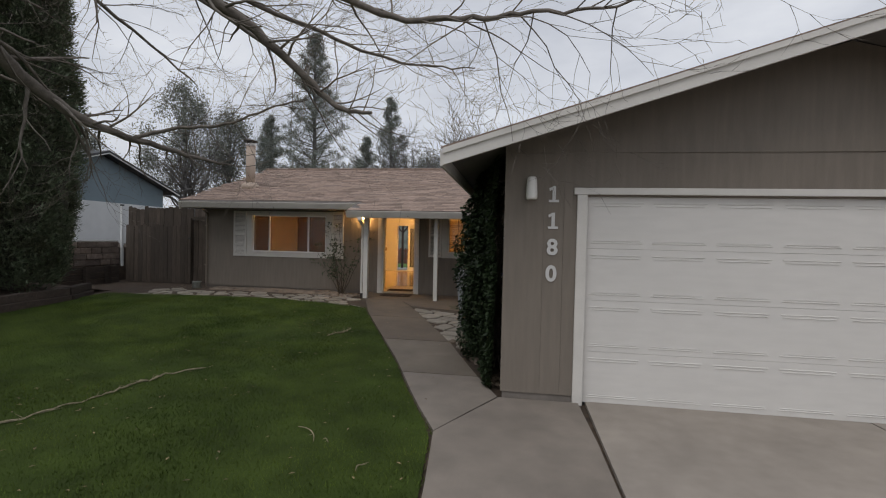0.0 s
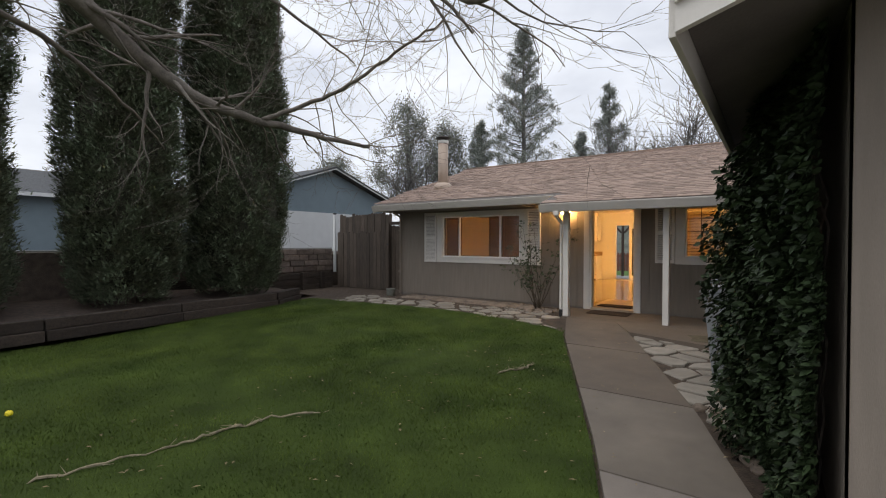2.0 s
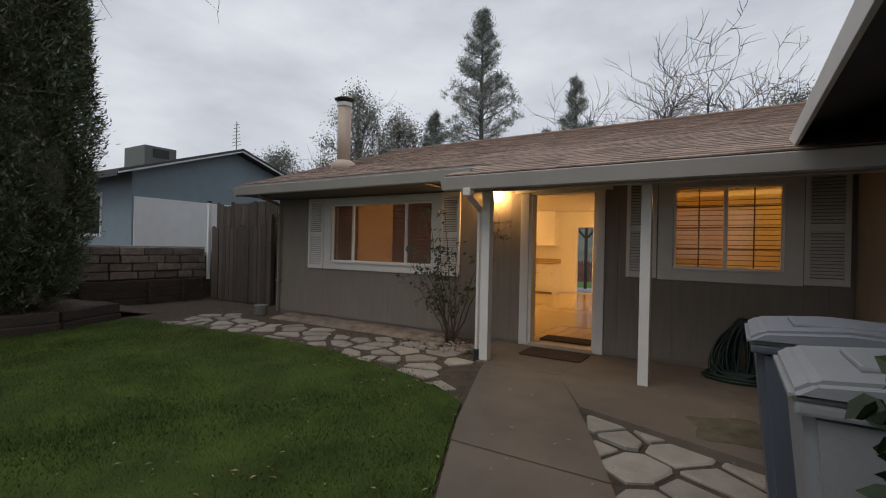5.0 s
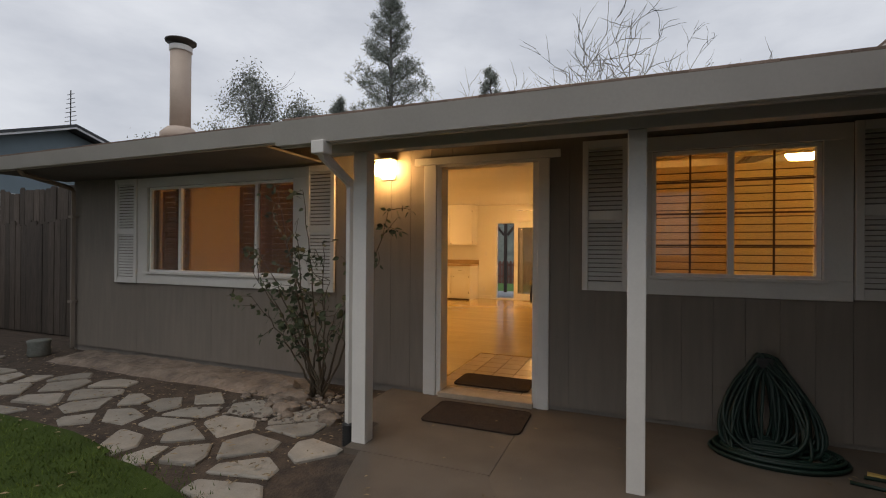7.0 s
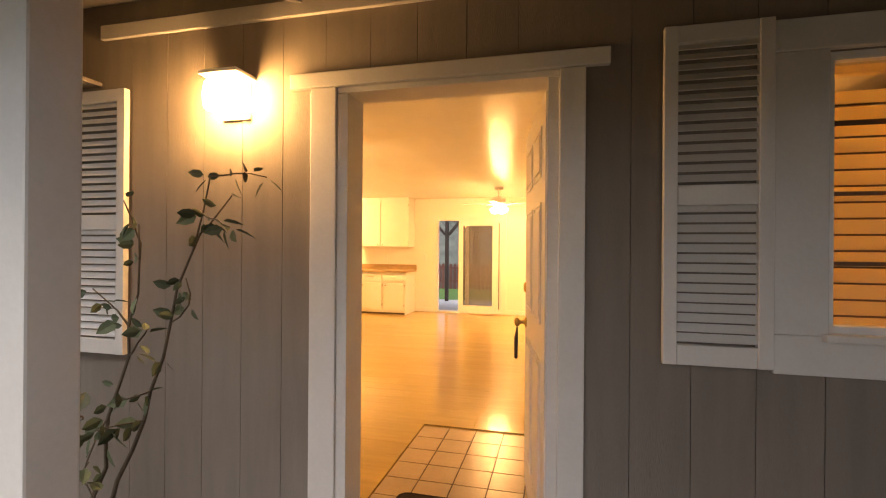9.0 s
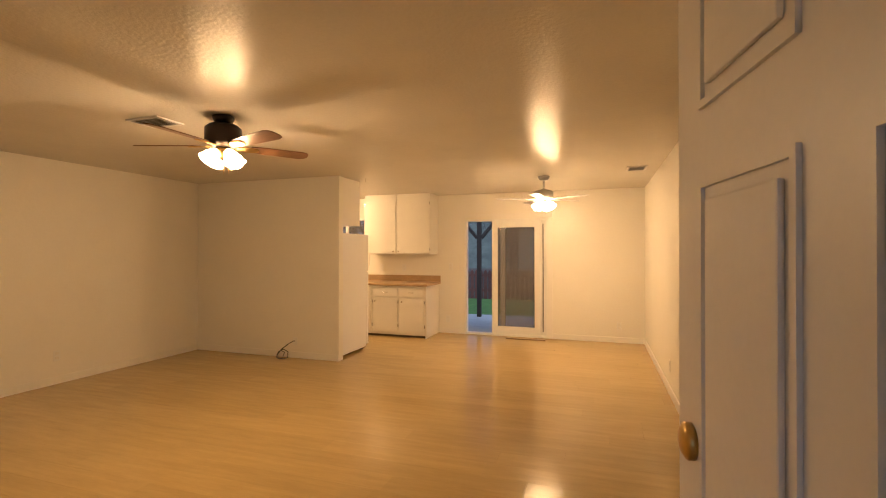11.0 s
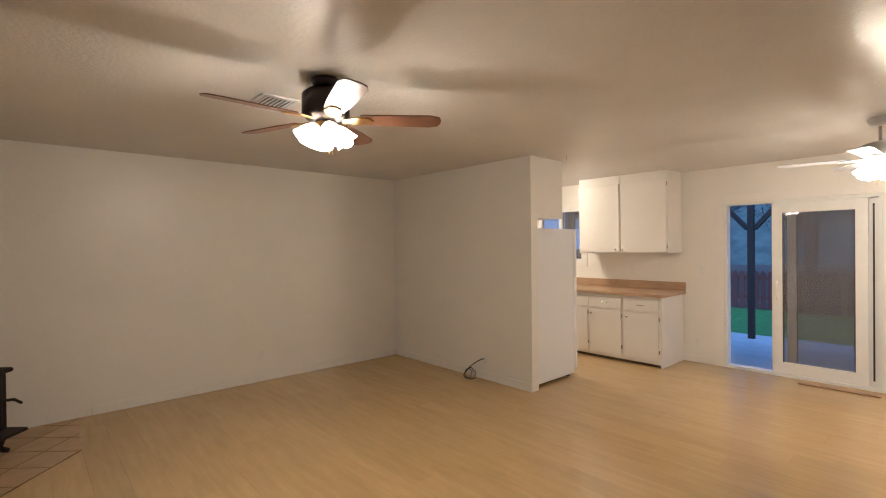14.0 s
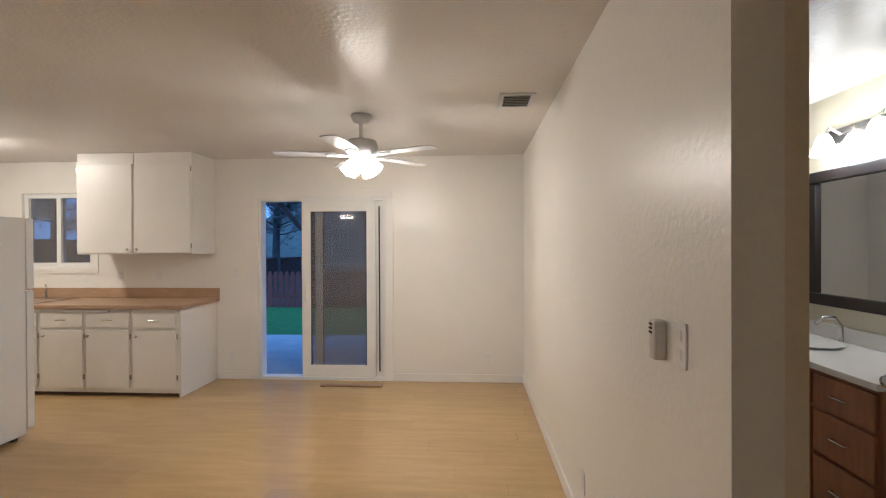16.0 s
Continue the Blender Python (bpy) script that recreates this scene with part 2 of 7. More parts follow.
def wall_x(name, x0, x1, y0, y1, z0, z1, material, holes=(), label=""):
    bm = boxes(*[((a, y0, c), (b, y1, d)) for a, b, c, d in holed(x0, x1, z0, z1, holes)])
    return solid(name, bm, material, label, "wall", kind="structure")


def wall_y(name, x0, x1, y0, y1, z0, z1, material, holes=(), label=""):
    bm = boxes(*[((x0, a, c), (x1, b, d)) for a, b, c, d in holed(y0, y1, z0, z1, holes)])
    return solid(name, bm, material, label, "wall", kind="structure")


# ---- plan ----
FRONT, BACK = 12.0, 19.95            # outer face of the front wall, inner face of the back wall
LEFT, RIGHT = -8.54, -2.22           # inner faces of the living room's side walls
FLOOR, CEIL = 0.05, 2.50
DOOR = (-3.46, -2.62, FLOOR, 2.06)
WIN1 = (-7.24, -5.08, 1.03, 2.04)
WIN2 = (-1.73, -0.68, 1.13, 2.07)
SLIDER = (-5.14, -3.72, FLOOR, 2.06)
KWIN = (-7.92, -7.08, 1.30, 2.14)


def ground_z(y):
    return -0.18 + 0.18 * min(max((y - 5.0) / 5.6, 0.0), 1.0)


# ---- ground ----
def build_ground():
    bm = bmesh.new()
    ys = [-160, -60, -20, -8, -3, 0, 3, 5, 6.4, 7.8, 9.2, 10.6, 12, 16, 20, 30, 60, 160]
    xs = [-160, -60, -30, -20, -14, -11.5, -9, -4, 0, 8, 20, 60, 160]
    grid = [[bm.verts.new((x, y, ground_z(y) - 0.018)) for x in xs] for y in ys]
    for j in range(len(ys) - 1):
        for i in range(len(xs) - 1):
            bm.faces.new((grid[j][i], grid[j][i + 1], grid[j + 1][i + 1], grid[j + 1][i]))
    solid("ground", bm, SOIL, "dark damp soil ground with leaf litter", "ground", kind="structure")


build_ground()

# ---- house shell ----
HOUSE_R = 6.3
wall_front = wall_x("wall_front", LEFT - 0.115, HOUSE_R, FRONT + 0.012, FRONT + 0.13, 0.06, 2.62, SIDING, (DOOR, WIN1, WIN2), "taupe grooved plywood siding on the house front")
wall_x("foundation_front", LEFT - 0.12, HOUSE_R, FRONT + 0.02, FRONT + 0.12, -0.15, 0.06, FOUNDATION, (), "bare concrete foundation strip")
wall_x("wall_front_inner", LEFT, HOUSE_R, FRONT + 0.131, FRONT + 0.145, FLOOR, CEIL, WALL_IN, (DOOR, WIN1, WIN2), "plain white painted inner wall")
wall_y("wall_left", LEFT - 0.12, LEFT, FRONT + 0.146, BACK, -0.1, 2.62, WALL_IN, (), "plain white textured living room wall")
wall_y("wall_left_outer", LEFT - 0.135, LEFT - 0.121, FRONT + 0.146, BACK, -0.1, 2.62, SIDING, (), "taupe siding on the house side")
wall_x("wall_back", LEFT - 0.12, HOUSE_R, BACK, BACK + 0.12, -0.1, 2.62, WALL_IN, (SLIDER, KWIN), "white textured back wall")
wall_y("wall_right", RIGHT, RIGHT + 0.11, 15.95, BACK, FLOOR, CEIL, WALL_IN, (), "white textured dining side wall")
wall_y("wall_entry", -2.49, -2.38, FRONT + 0.146, 14.85, FLOOR, CEIL, WALL_IN, (), "white wall beside the entry")
wall_x("wall_kitchen", LEFT, -6.16, 17.44, 17.55, FLOOR, CEIL, WALL_IN, (), "white partition wall between living room and kitchen")
wall_x("wall_hall_south", -2.38, 3.0, 14.74, 14.85, FLOOR, CEIL, HALL_WALL, (), "beige hallway wall")
wall_x("wall_hall_north", RIGHT + 0.11, 3.0, 15.95, 16.05, FLOOR, CEIL, HALL_WALL, ((-2.06, -1.3, FLOOR, 2.08),), "beige hallway wall with bathroom doorway")
wall_y("wall_hall_end", 3.0, 3.1, 14.74, 16.05, FLOOR, CEIL, HALL_WALL, (), "beige hallway end wall")
wall_y("wall_bedroom", 2.2, 2.3, FRONT + 0.146, 14.74, FLOOR, CEIL, WALL_IN, (), "white bedroom wall")
wall_y("wall_bath_right", 0.6, 0.7, 16.05, BACK, FLOOR, CEIL, WALL_IN, (), "pale bathroom wall")
solid("ceiling", boxes(((LEFT, FRONT + 0.146, CEIL), (HOUSE_R, BACK, CEIL + 0.1))), CEILING_IN, "white sprayed texture ceiling", "ceiling", kind="structure")
floor = solid("floor", boxes(((LEFT, FRONT + 0.146, -0.05), (HOUSE_R, BACK, FLOOR - 0.012))), LAMINATE, "honey coloured laminate plank floor", "floor", kind="structure")
solid("door_sill", boxes(((DOOR[0], FRONT - 0.05, -0.02), (DOOR[1], FRONT + 0.15, FLOOR + 0.012)), bevel=0.006), mat("worn_sill_wood", (0.40, 0.32, 0.24), 0.5, vary=0.2, scale=6, stain=0.1), "worn pale wooden door sill", "door sill", kind="structure")

# ---- roofs ----
PITCH = 0.323
RIDGE_Y, RIDGE_Z = 16.0, 3.90


def house_roof_z(y):
    return RIDGE_Z - PITCH * abs(y - RIDGE_Y)


EAVE, PORCH_EAVE, PORCH_X = 11.20, 10.50, -3.93


def build_roof():
    roof = thing("roof", (0, 0, 0), "low gable roof with weathered tan asphalt shingles", "roof", kind="structure")
    x0, x1 = LEFT - 0.30, HOUSE_R + 0.5

    def deck(xa, xb, ya, yb, t=0.03):
        bm = bmesh.new()
        prism(bm, [(ya, house_roof_z(ya) - t), (yb, house_roof_z(yb) - t), (yb, house_roof_z(yb)), (ya, house_roof_z(ya))], xa, xb, "x")
        return bm
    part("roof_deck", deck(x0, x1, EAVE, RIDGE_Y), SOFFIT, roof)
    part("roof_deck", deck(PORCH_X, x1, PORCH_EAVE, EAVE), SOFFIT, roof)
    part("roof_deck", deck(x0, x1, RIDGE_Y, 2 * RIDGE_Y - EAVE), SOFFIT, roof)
    for xa, xb, y in ((x0, PORCH_X - 0.002, EAVE), (PORCH_X, x1, PORCH_EAVE)):
        z = house_roof_z(y)
        part("fascia", boxes(((xa, y - 0.03, z - 0.175), (xb, y - 0.002, z - 0.012)), bevel=0.004), FASCIA, roof, "painted taupe-white fascia board")
        bm = bmesh.new()
        prism(bm, [(y - 0.032, z - 0.045), (y - 0.032, z - 0.168), (y - 0.07, z - 0.168), (y - 0.118, z - 0.036), (y - 0.106, z - 0.036), (y - 0.064, z - 0.156), (y - 0.044, z - 0.156), (y - 0.044, z - 0.045)], xa, xb, "x")
        part("gutter", bm, FASCIA, roof, "painted metal rain gutter")
    # rake boards and gable ends
    for x in (x0, x1):
        for ya, yb in ((EAVE - 0.03, RIDGE_Y), (2 * RIDGE_Y - EAVE, RIDGE_Y)):
            bm = bmesh.new()
            prism(bm, [(ya, house_roof_z(ya) - 0.2), (yb, house_roof_z(yb) - 0.2), (yb, house_roof_z(yb) - 0.005), (ya, house_roof_z(ya) - 0.005)], x - 0.02, x + 0.02, "x")
            part("rake_board", bm, FASCIA, roof)
    for x in (LEFT - 0.12, HOUSE_R):
        bm = bmesh.new()
        prism(bm, [(FRONT, 2.55), (BACK + 0.1, 2.55), (RIDGE_Y, RIDGE_Z - 0.06)], x, x + 0.05, "x")
        part("gable_wall", bm, SIDING, roof)
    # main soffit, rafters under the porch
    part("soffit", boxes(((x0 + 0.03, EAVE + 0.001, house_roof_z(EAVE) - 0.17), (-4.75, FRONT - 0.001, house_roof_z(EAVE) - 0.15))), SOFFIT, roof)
    part("frieze_board", boxes(((-4.74, FRONT - 0.022, 2.40), (-0.14, FRONT - 0.001, 2.468)), bevel=0.004), FASCIA, roof)
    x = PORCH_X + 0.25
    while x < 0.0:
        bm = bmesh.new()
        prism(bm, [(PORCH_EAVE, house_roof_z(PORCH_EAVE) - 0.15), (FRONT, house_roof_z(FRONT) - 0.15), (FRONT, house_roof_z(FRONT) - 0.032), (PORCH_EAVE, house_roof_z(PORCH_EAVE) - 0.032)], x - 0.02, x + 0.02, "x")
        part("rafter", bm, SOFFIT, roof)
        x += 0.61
    return roof


roof = build_roof()

# ---- garage ----
GX, GY, GR = -0.12, 4.95, 6.3
GDOOR = (0.72, 5.58, -0.17, 1.97)
g_front = wall_x("wall_garage_front", GX, GR, GY + 0.012, GY + 0.13, -0.10, 2.62, SIDING, (GDOOR,), "taupe plywood siding on the garage front")
g_side = wall_y("wall_garage_side", GX + 0.012, GX + 0.13, GY + 0.131, FRONT, -0.12, 2.62, SIDING, (), "taupe siding on the garage side")
wall_y("wall_garage_right", GR - 0.12, GR, GY + 0.131, FRONT, -0.12, 2.62, SIDING, (), "taupe siding on the garage side")
solid("garage_foundation", boxes(((GX + 0.02, GY + 0.02, -0.3), (GDOOR[0] - 0.1, GY + 0.12, -0.10))), FOUNDATION, "bare concrete garage foundation strip", "foundation", kind="structure")
G_RIDGE_X, G_RIDGE_Z, G_PITCH = 3.1, 3.51, 0.304


def garage_roof_z(x):
    return G_RIDGE_Z - G_PITCH * abs(x - G_RIDGE_X)


def build_garage_roof():
    groof = thing("garage_roof", (0, 0, 0), "tan shingled garage gable roof with white rake boards", "roof", kind="structure")
    xl, xr, y0, y1 = -0.70, 6.9, 4.40, 14.6
    for xa, xb in ((xl, G_RIDGE_X), (xr, G_RIDGE_X)):
        bm = bmesh.new()
        prism(bm, [(xa, garage_roof_z(xa) - 0.03), (xb, garage_roof_z(xb) - 0.03), (xb, garage_roof_z(xb)), (xa, garage_roof_z(xa))], y0, y1, "y")
        part("roof_deck", bm, SOFFIT, groof)
        bm = bmesh.new()
        prism(bm, [(xa - 0.02, garage_roof_z(xa) + 0.004), (xb, garage_roof_z(xb) + 0.010), (xb, garage_roof_z(xb) + 0.022), (xa - 0.02, garage_roof_z(xa) + 0.018)], y0 - 0.03, y1, "y")
        part("shingle_cover", bm, SHINGLE_PIECE, groof)
        bm = bmesh.new()
        prism(bm, [(xa, garage_roof_z(xa) - 0.155), (xb, garage_roof_z(xb) - 0.155), (xb, garage_roof_z(xb) - 0.004), (xa, garage_roof_z(xa) - 0.004)], y0 - 0.035, y0 - 0.001, "y")
        part("rake_board", bm, TRIM, groof, "white painted rake board")
        bm = bmesh.new()
        prism(bm, [(xa, garage_roof_z(xa) - 0.05), (xb, garage_roof_z(xb) - 0.05), (xb, garage_roof_z(xb) + 0.002), (xa, garage_roof_z(xa) + 0.002)], y0 - 0.055, y0 - 0.036, "y")
        part("shingle_mould", bm, TRIM, groof)
    z = garage_roof_z(xl)
    part("fascia", boxes(((xl - 0.03, y0, z - 0.16), (xl - 0.002, 11.2, z - 0.006)), bevel=0.004), TRIM, groof, "painted eave fascia board")
    bm = bmesh.new()
    prism(bm, [(GX, 2.60), (GR, 2.60), (G_RIDGE_X, G_RIDGE_Z - 0.05)], GY + 0.02, GY + 0.1, "y")
    part("gable_wall", bm, SIDING, groof)
    part("band_board", boxes(((GX - 0.002, GY - 0.002, 2.415), (GR, GY + 0.012, 2.432))), SIDING, groof, "horizontal flashing line in the siding")
    return groof


build_garage_roof()

# ---- more materials ----
WOOD_GREY = mat("weathered_fence_wood", (0.086, 0.066, 0.052), 0.9, vary=0.3, scale=5, bump=0.5, fine=50, stretch=(8, 8, 0.7), stain=0.25, rand=0.3)
TIMBER = mat("dark_rail_timber", (0.052, 0.038, 0.030), 0.95, vary=0.35, scale=4, bump=0.8, fine=40, stretch=(7, 0.8, 7), stain=0.2, rand=0.25)
BLOCK = mat("rough_brown_block", (0.200, 0.155, 0.130), 0.95, vary=0.3, scale=9, bump=0.9, fine=50, stain=0.15, rand=0.25)
BLUE_WALL = mat("blue_grey_stucco", (0.20, 0.265, 0.30), 0.85, vary=0.05, scale=3, bump=0.2, stain=0.06)
WHITE_WALL = mat("white_stucco", (0.72, 0.74, 0.74), 0.8, vary=0.04, scale=3, bump=0.2, stain=0.05)
WHITE_METAL = mat("white_metal", (0.62, 0.61, 0.59), 0.45, vary=0.03, bump=0.02)
DARK = mat("dark_plastic", (0.02, 0.02, 0.02), 0.5, vary=0.1, bump=0.05)
BARK = mat("grey_bark", (0.115, 0.096, 0.082), 0.95, vary=0.35, scale=9, bump=0.6, fine=60, stretch=(1, 1, 1))
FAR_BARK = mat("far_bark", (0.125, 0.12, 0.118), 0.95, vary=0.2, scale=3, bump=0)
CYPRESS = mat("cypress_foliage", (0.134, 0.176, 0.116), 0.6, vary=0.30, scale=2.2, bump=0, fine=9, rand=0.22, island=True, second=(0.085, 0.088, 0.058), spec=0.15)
# dark brown core colour holds the shade of the crown's depth
CYPRESS_CORE = mat("cypress_core_shade", (0.055, 0.054, 0.038), 0.95, vary=0.5, scale=9, bump=0.6, fine=40)
# paler copy of the bark, with the light on the limbs in its colour
LIMB_BARK = mat("lit_limb_bark", (0.165, 0.142, 0.122), 0.95, vary=0.35, scale=9, bump=0.5, fine=60)
IVY = leaf_mat("ivy_leaf", (0.026, 0.044, 0.019), 0.6, 0.6)
# far foliage is paled to grey-green: distance haze is mixed into the colour
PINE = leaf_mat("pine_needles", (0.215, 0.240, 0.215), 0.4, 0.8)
FAR_LEAF = leaf_mat("hazed_far_leaves", (0.205, 0.222, 0.195), 0.4, 0.8)
ROSE_LEAF = leaf_mat("rose_leaf", (0.072, 0.088, 0.050), 0.5)
ROSE_STEM = mat("rose_cane", (0.085, 0.062, 0.04), 0.8, vary=0.3, scale=9, bump=0.2)
GRASS = mat("grass_blade", (0.097, 0.132, 0.029), 0.65, vary=0.34, scale=1.1, bump=0, fine=4.5, rand=0.28, island=True, second=(0.042, 0.076, 0.016), stain=0.34, spec=0.10)
DRY = mat("dry_root_bark", (0.27, 0.225, 0.15), 0.9, vary=0.4, scale=14, bump=0.6, fine=50)
HOSE_GREEN = mat("green_hose_vinyl", (0.004, 0.021, 0.0145), 0.55, vary=0.2, scale=8, bump=0.03)
MAT_BROWN = mat("brown_doormat_pile", (0.038, 0.022, 0.014), 0.98, vary=0.3, scale=20, bump=0.9, fine=260)
GLASS_DARK = mat("dark_window_glass", (0.015, 0.018, 0.022), 0.08, vary=0.05, bump=0, spec=0.8)


def glow(name, col, power):
    return mat(name, (0.9, 0.88, 0.82), 0.4, vary=0.0, bump=0, emit=col, power=power)


PORCH_GLOW = glow("lit_porch_glass", (1.0, 0.62, 0.29), 80)
rng = np.random.default_rng(7)


def bevelled(lo, hi, b=0.005):
    return boxes((lo, hi), bevel=b)


# ---- garage front ----
def build_garage_door():
    d = thing("garage_door", (0, GY + 0.05, 0), "white sectional steel garage door, closed, with embossed panels", "garage door", kind="structure")
    hs = (GDOOR[3] - GDOOR[2]) / 4
    n = 8
    w = (GDOOR[1] - GDOOR[0]) / n
    for r in range(4):
        z = GDOOR[2] + r * hs
        sec = part("section", bevelled((GDOOR[0], 0, z + 0.001), (GDOOR[1], 0.04, z + hs - 0.001), 0.0025), GARAGE_PAINT, d)
        for i in range(n):
            x = GDOOR[0] + i * w
            bm = bmesh.new()
            for za, zb, dx in ((z + 0.055, z + 0.067, 0.05), (z + 0.078, z + 0.084, 0.07), (z + hs - 0.075, z + hs - 0.063, 0.05), (z + hs - 0.10, z + hs - 0.094, 0.07)):
                prism(bm, [(-0.0005, za), (-0.0075, za + (zb - za) * 0.4), (-0.0005, zb)], x + dx, x + w - dx, "x")
            part("embossed_rib", bm, GARAGE_PAINT, sec)
    part("bottom_seal", bevelled((GDOOR[0], -0.005, GDOOR[2] - 0.03), (GDOOR[1], 0.03, GDOOR[2] - 0.001), 0.004), DARK, d, "black rubber bottom seal")
    frame_ = thing("garage_door_trim", (0, GY, 0), "white painted casing round the garage door", "trim", kind="structure")
    part("side_casing", bevelled((GDOOR[0] - 0.10, -0.022, -0.19), (GDOOR[0] + 0.002, 0.011, 1.985)), TRIM, frame_)
    part("side_casing", bevelled((GDOOR[1] - 0.002, -0.022, -0.19), (GDOOR[1] + 0.10, 0.011, 1.985)), TRIM, frame_)
    part("head_casing", bevelled((GDOOR[0] - 0.135, -0.026, 1.987), (GDOOR[1] + 0.135, 0.011, 2.055)), TRIM, frame_)


build_garage_door()


def house_number(ch, x, z):
    cu = bpy.data.curves.new("number_text", "FONT")
    cu.body, cu.size, cu.extrude, cu.offset, cu.align_x = ch, 0.225, 0.006, 0.006, "CENTER"
    tmp = bpy.data.objects.new("number_text", cu)
    scene.collection.objects.link(tmp)
    me = bpy.data.meshes.new_from_object(tmp.evaluated_get(bpy.context.evaluated_depsgraph_get()))
    bpy.data.objects.remove(tmp)
    me.materials.clear()
    me.materials.append(WHITE_METAL)
    if ch == "1":
        bm = bmesh.new()
        prism(bm, [(-0.05, 0), (0.05, 0), (0.05, 0.024), (0.017, 0.024), (0.017, 0.165), (-0.010, 0.165), (-0.050, 0.143), (-0.044, 0.117), (-0.017, 0.130), (-0.017, 0.024), (-0.05, 0.024)], -0.007, 0.007, "z")
        me = mesh_of("house_number", bm, WHITE_METAL)
    ob = tagged(new("house_number", me), f"white metal house number {ch} on taupe siding", "house number", "house numbers on the garage")
    ob.matrix_basis = pose(x, GY - 0.012, z, 90, 0, 0)


for ch, x, z in (("1", 0.385, 1.905), ("1", 0.382, 1.63), ("8", 0.38, 1.365), ("0", 0.375, 1.09)):
    house_number(ch, x, z)


def wall_sconce_garage():
    s = thing("wall_sconce", (0.155, GY, 1.93), "white half-round outdoor wall sconce, unlit", "wall lamp")
    part("backplate", bevelled((-0.05, -0.02, 0.0), (0.05, 0.0, 0.22), 0.006), WHITE_METAL, s)
    bm = bmesh.new()
    lathe(bm, [(0.052, 0.0), (0.058, 0.005), (0.060, 0.03), (0.052, 0.18), (0.044, 0.225), (0.034, 0.232)], (0, -0.045, 0), 18)
    part("shade", bm, WHITE_PAINT, s, "tapered white shade", smooth=True)


wall_sconce_garage()


# ---- grooved siding boards, as pieces ----
def siding_x(parent, x0, x1, y, z0, z1, holes, step=0.203):
    x = x0
    while x < x1 - 0.01:
        a, b = x + 0.0012, min(x + step, x1) - 0.0012
        cuts = [h for h in holes if h[0] < b and h[1] > a]
        rects = holed(a, b, z0, z1, cuts)
        for ra, rb, za, zb in rects:
            if rb - ra > 0.004:
                part_of("siding_board", mesh_of("siding_board", boxes(((ra, y, za), (rb, y + 0.0115, zb))), SIDING), parent)
        x += step


def siding_y(parent, y0, y1, x, z0, z1, step=0.203):
    y = y0
    while y < y1 - 0.01:
        part_of("siding_board", mesh_of("siding_board", boxes(((x, y + 0.0012, z0), (x + 0.0115, min(y + step, y1) - 0.0012, z1))), SIDING), parent)
        y += step


# ---- porch ----
def square_post(x, y, z0, z1, w, label):
    p = thing("porch_post", (x, y, z0), label, "porch post", "porch posts")
    part("shaft", bevelled((-w / 2, -w / 2, 0), (w / 2, w / 2, z1 - z0), 0.006), TRIM, p)
    return p


PORCH_BEAM_Y = 10.88
square_post(-3.57, PORCH_BEAM_Y, 0.0, 1.972, 0.105, "white painted square porch post beside the downspout")
square_post(-1.85, PORCH_BEAM_Y, 0.0, 1.972, 0.095, "white painted square porch post on the concrete slab")
solid("porch_beam", boxes(((PORCH_X + 0.05, 10.836, 1.975), (GX + 0.01, 10.926, 2.19)), bevel=0.005), FASCIA, "painted horizontal beam under the porch roof", "beam", kind="structure")


def downspout():
    d = thing("downspout", (-3.662, 10.865, 0), "white metal downspout with black corrugated foot", "downspout")
    bm = bmesh.new()
    tube(bm, [(0.06, -0.415, 1.96), (0.06, -0.415, 1.905), (0.055, -0.385, 1.88), (0.005, -0.03, 1.77), (0, 0, 1.73), (0, 0, 0.12)], 0.033, 4)
    part("pipe", bm, TRIM, d)
    part("outlet_box", bevelled((0.015, -0.46, 1.885), (0.105, -0.37, 1.965), 0.008), TRIM, d)
    bm = bmesh.new()
    prof = []
    for k in range(9):
        prof += [(0.046, k * 0.018), (0.038, k * 0.018 + 0.009)]
    lathe(bm, prof, (0.0, -0.01, -0.02), 16)
    part("corrugated_foot", bm, DARK, d, "black corrugated drain foot", smooth=True)


downspout()


def corner_downspout():
    d = thing("downspout", (LEFT - 0.06, FRONT, 0), "taupe painted downspout at the house corner", "downspout")
    bm = bmesh.new()
    tube(bm, [(0.42, -0.84, 2.27), (0.42, -0.84, 2.18), (0.38, -0.78, 2.14), (0.02, -0.08, 2.08), (0, -0.04, 2.03), (0, -0.04, 0.02)], 0.03, 4)
    part("pipe", bm, SIDING, d)
    for z in (0.6, 1.7):
        part("strap", bevelled((-0.05, -0.075, z), (0.05, -0.001, z + 0.03), 0.003), SIDING, d)


corner_downspout()


def porch_light():
    s = thing("porch_light", (-3.985, FRONT, 1.97), "lit porch wall lamp glowing warm on the siding", "wall lamp")
    part("backplate", bevelled((-0.07, -0.02, 0.0), (0.07, 0.0, 0.19), 0.006), WHITE_METAL, s)
    bm = bmesh.new()
    prism(bm, [(-0.02, 0.03), (-0.12, 0.02), (-0.135, 0.09), (-0.12, 0.155), (-0.02, 0.165)], -0.085, 0.085, "x")
    bmesh.ops.bevel(bm, geom=bm.edges[:], offset=0.012, segments=2, affect="EDGES")
    part("glass_shade", bm, PORCH_GLOW, s, "glowing frosted glass shade")
    part("cap", bevelled((-0.095, -0.14, 0.168), (0.095, -0.001, 0.186), 0.006), WHITE_METAL, s)


porch_light()

# ---- front door casing, windows and shutters ----


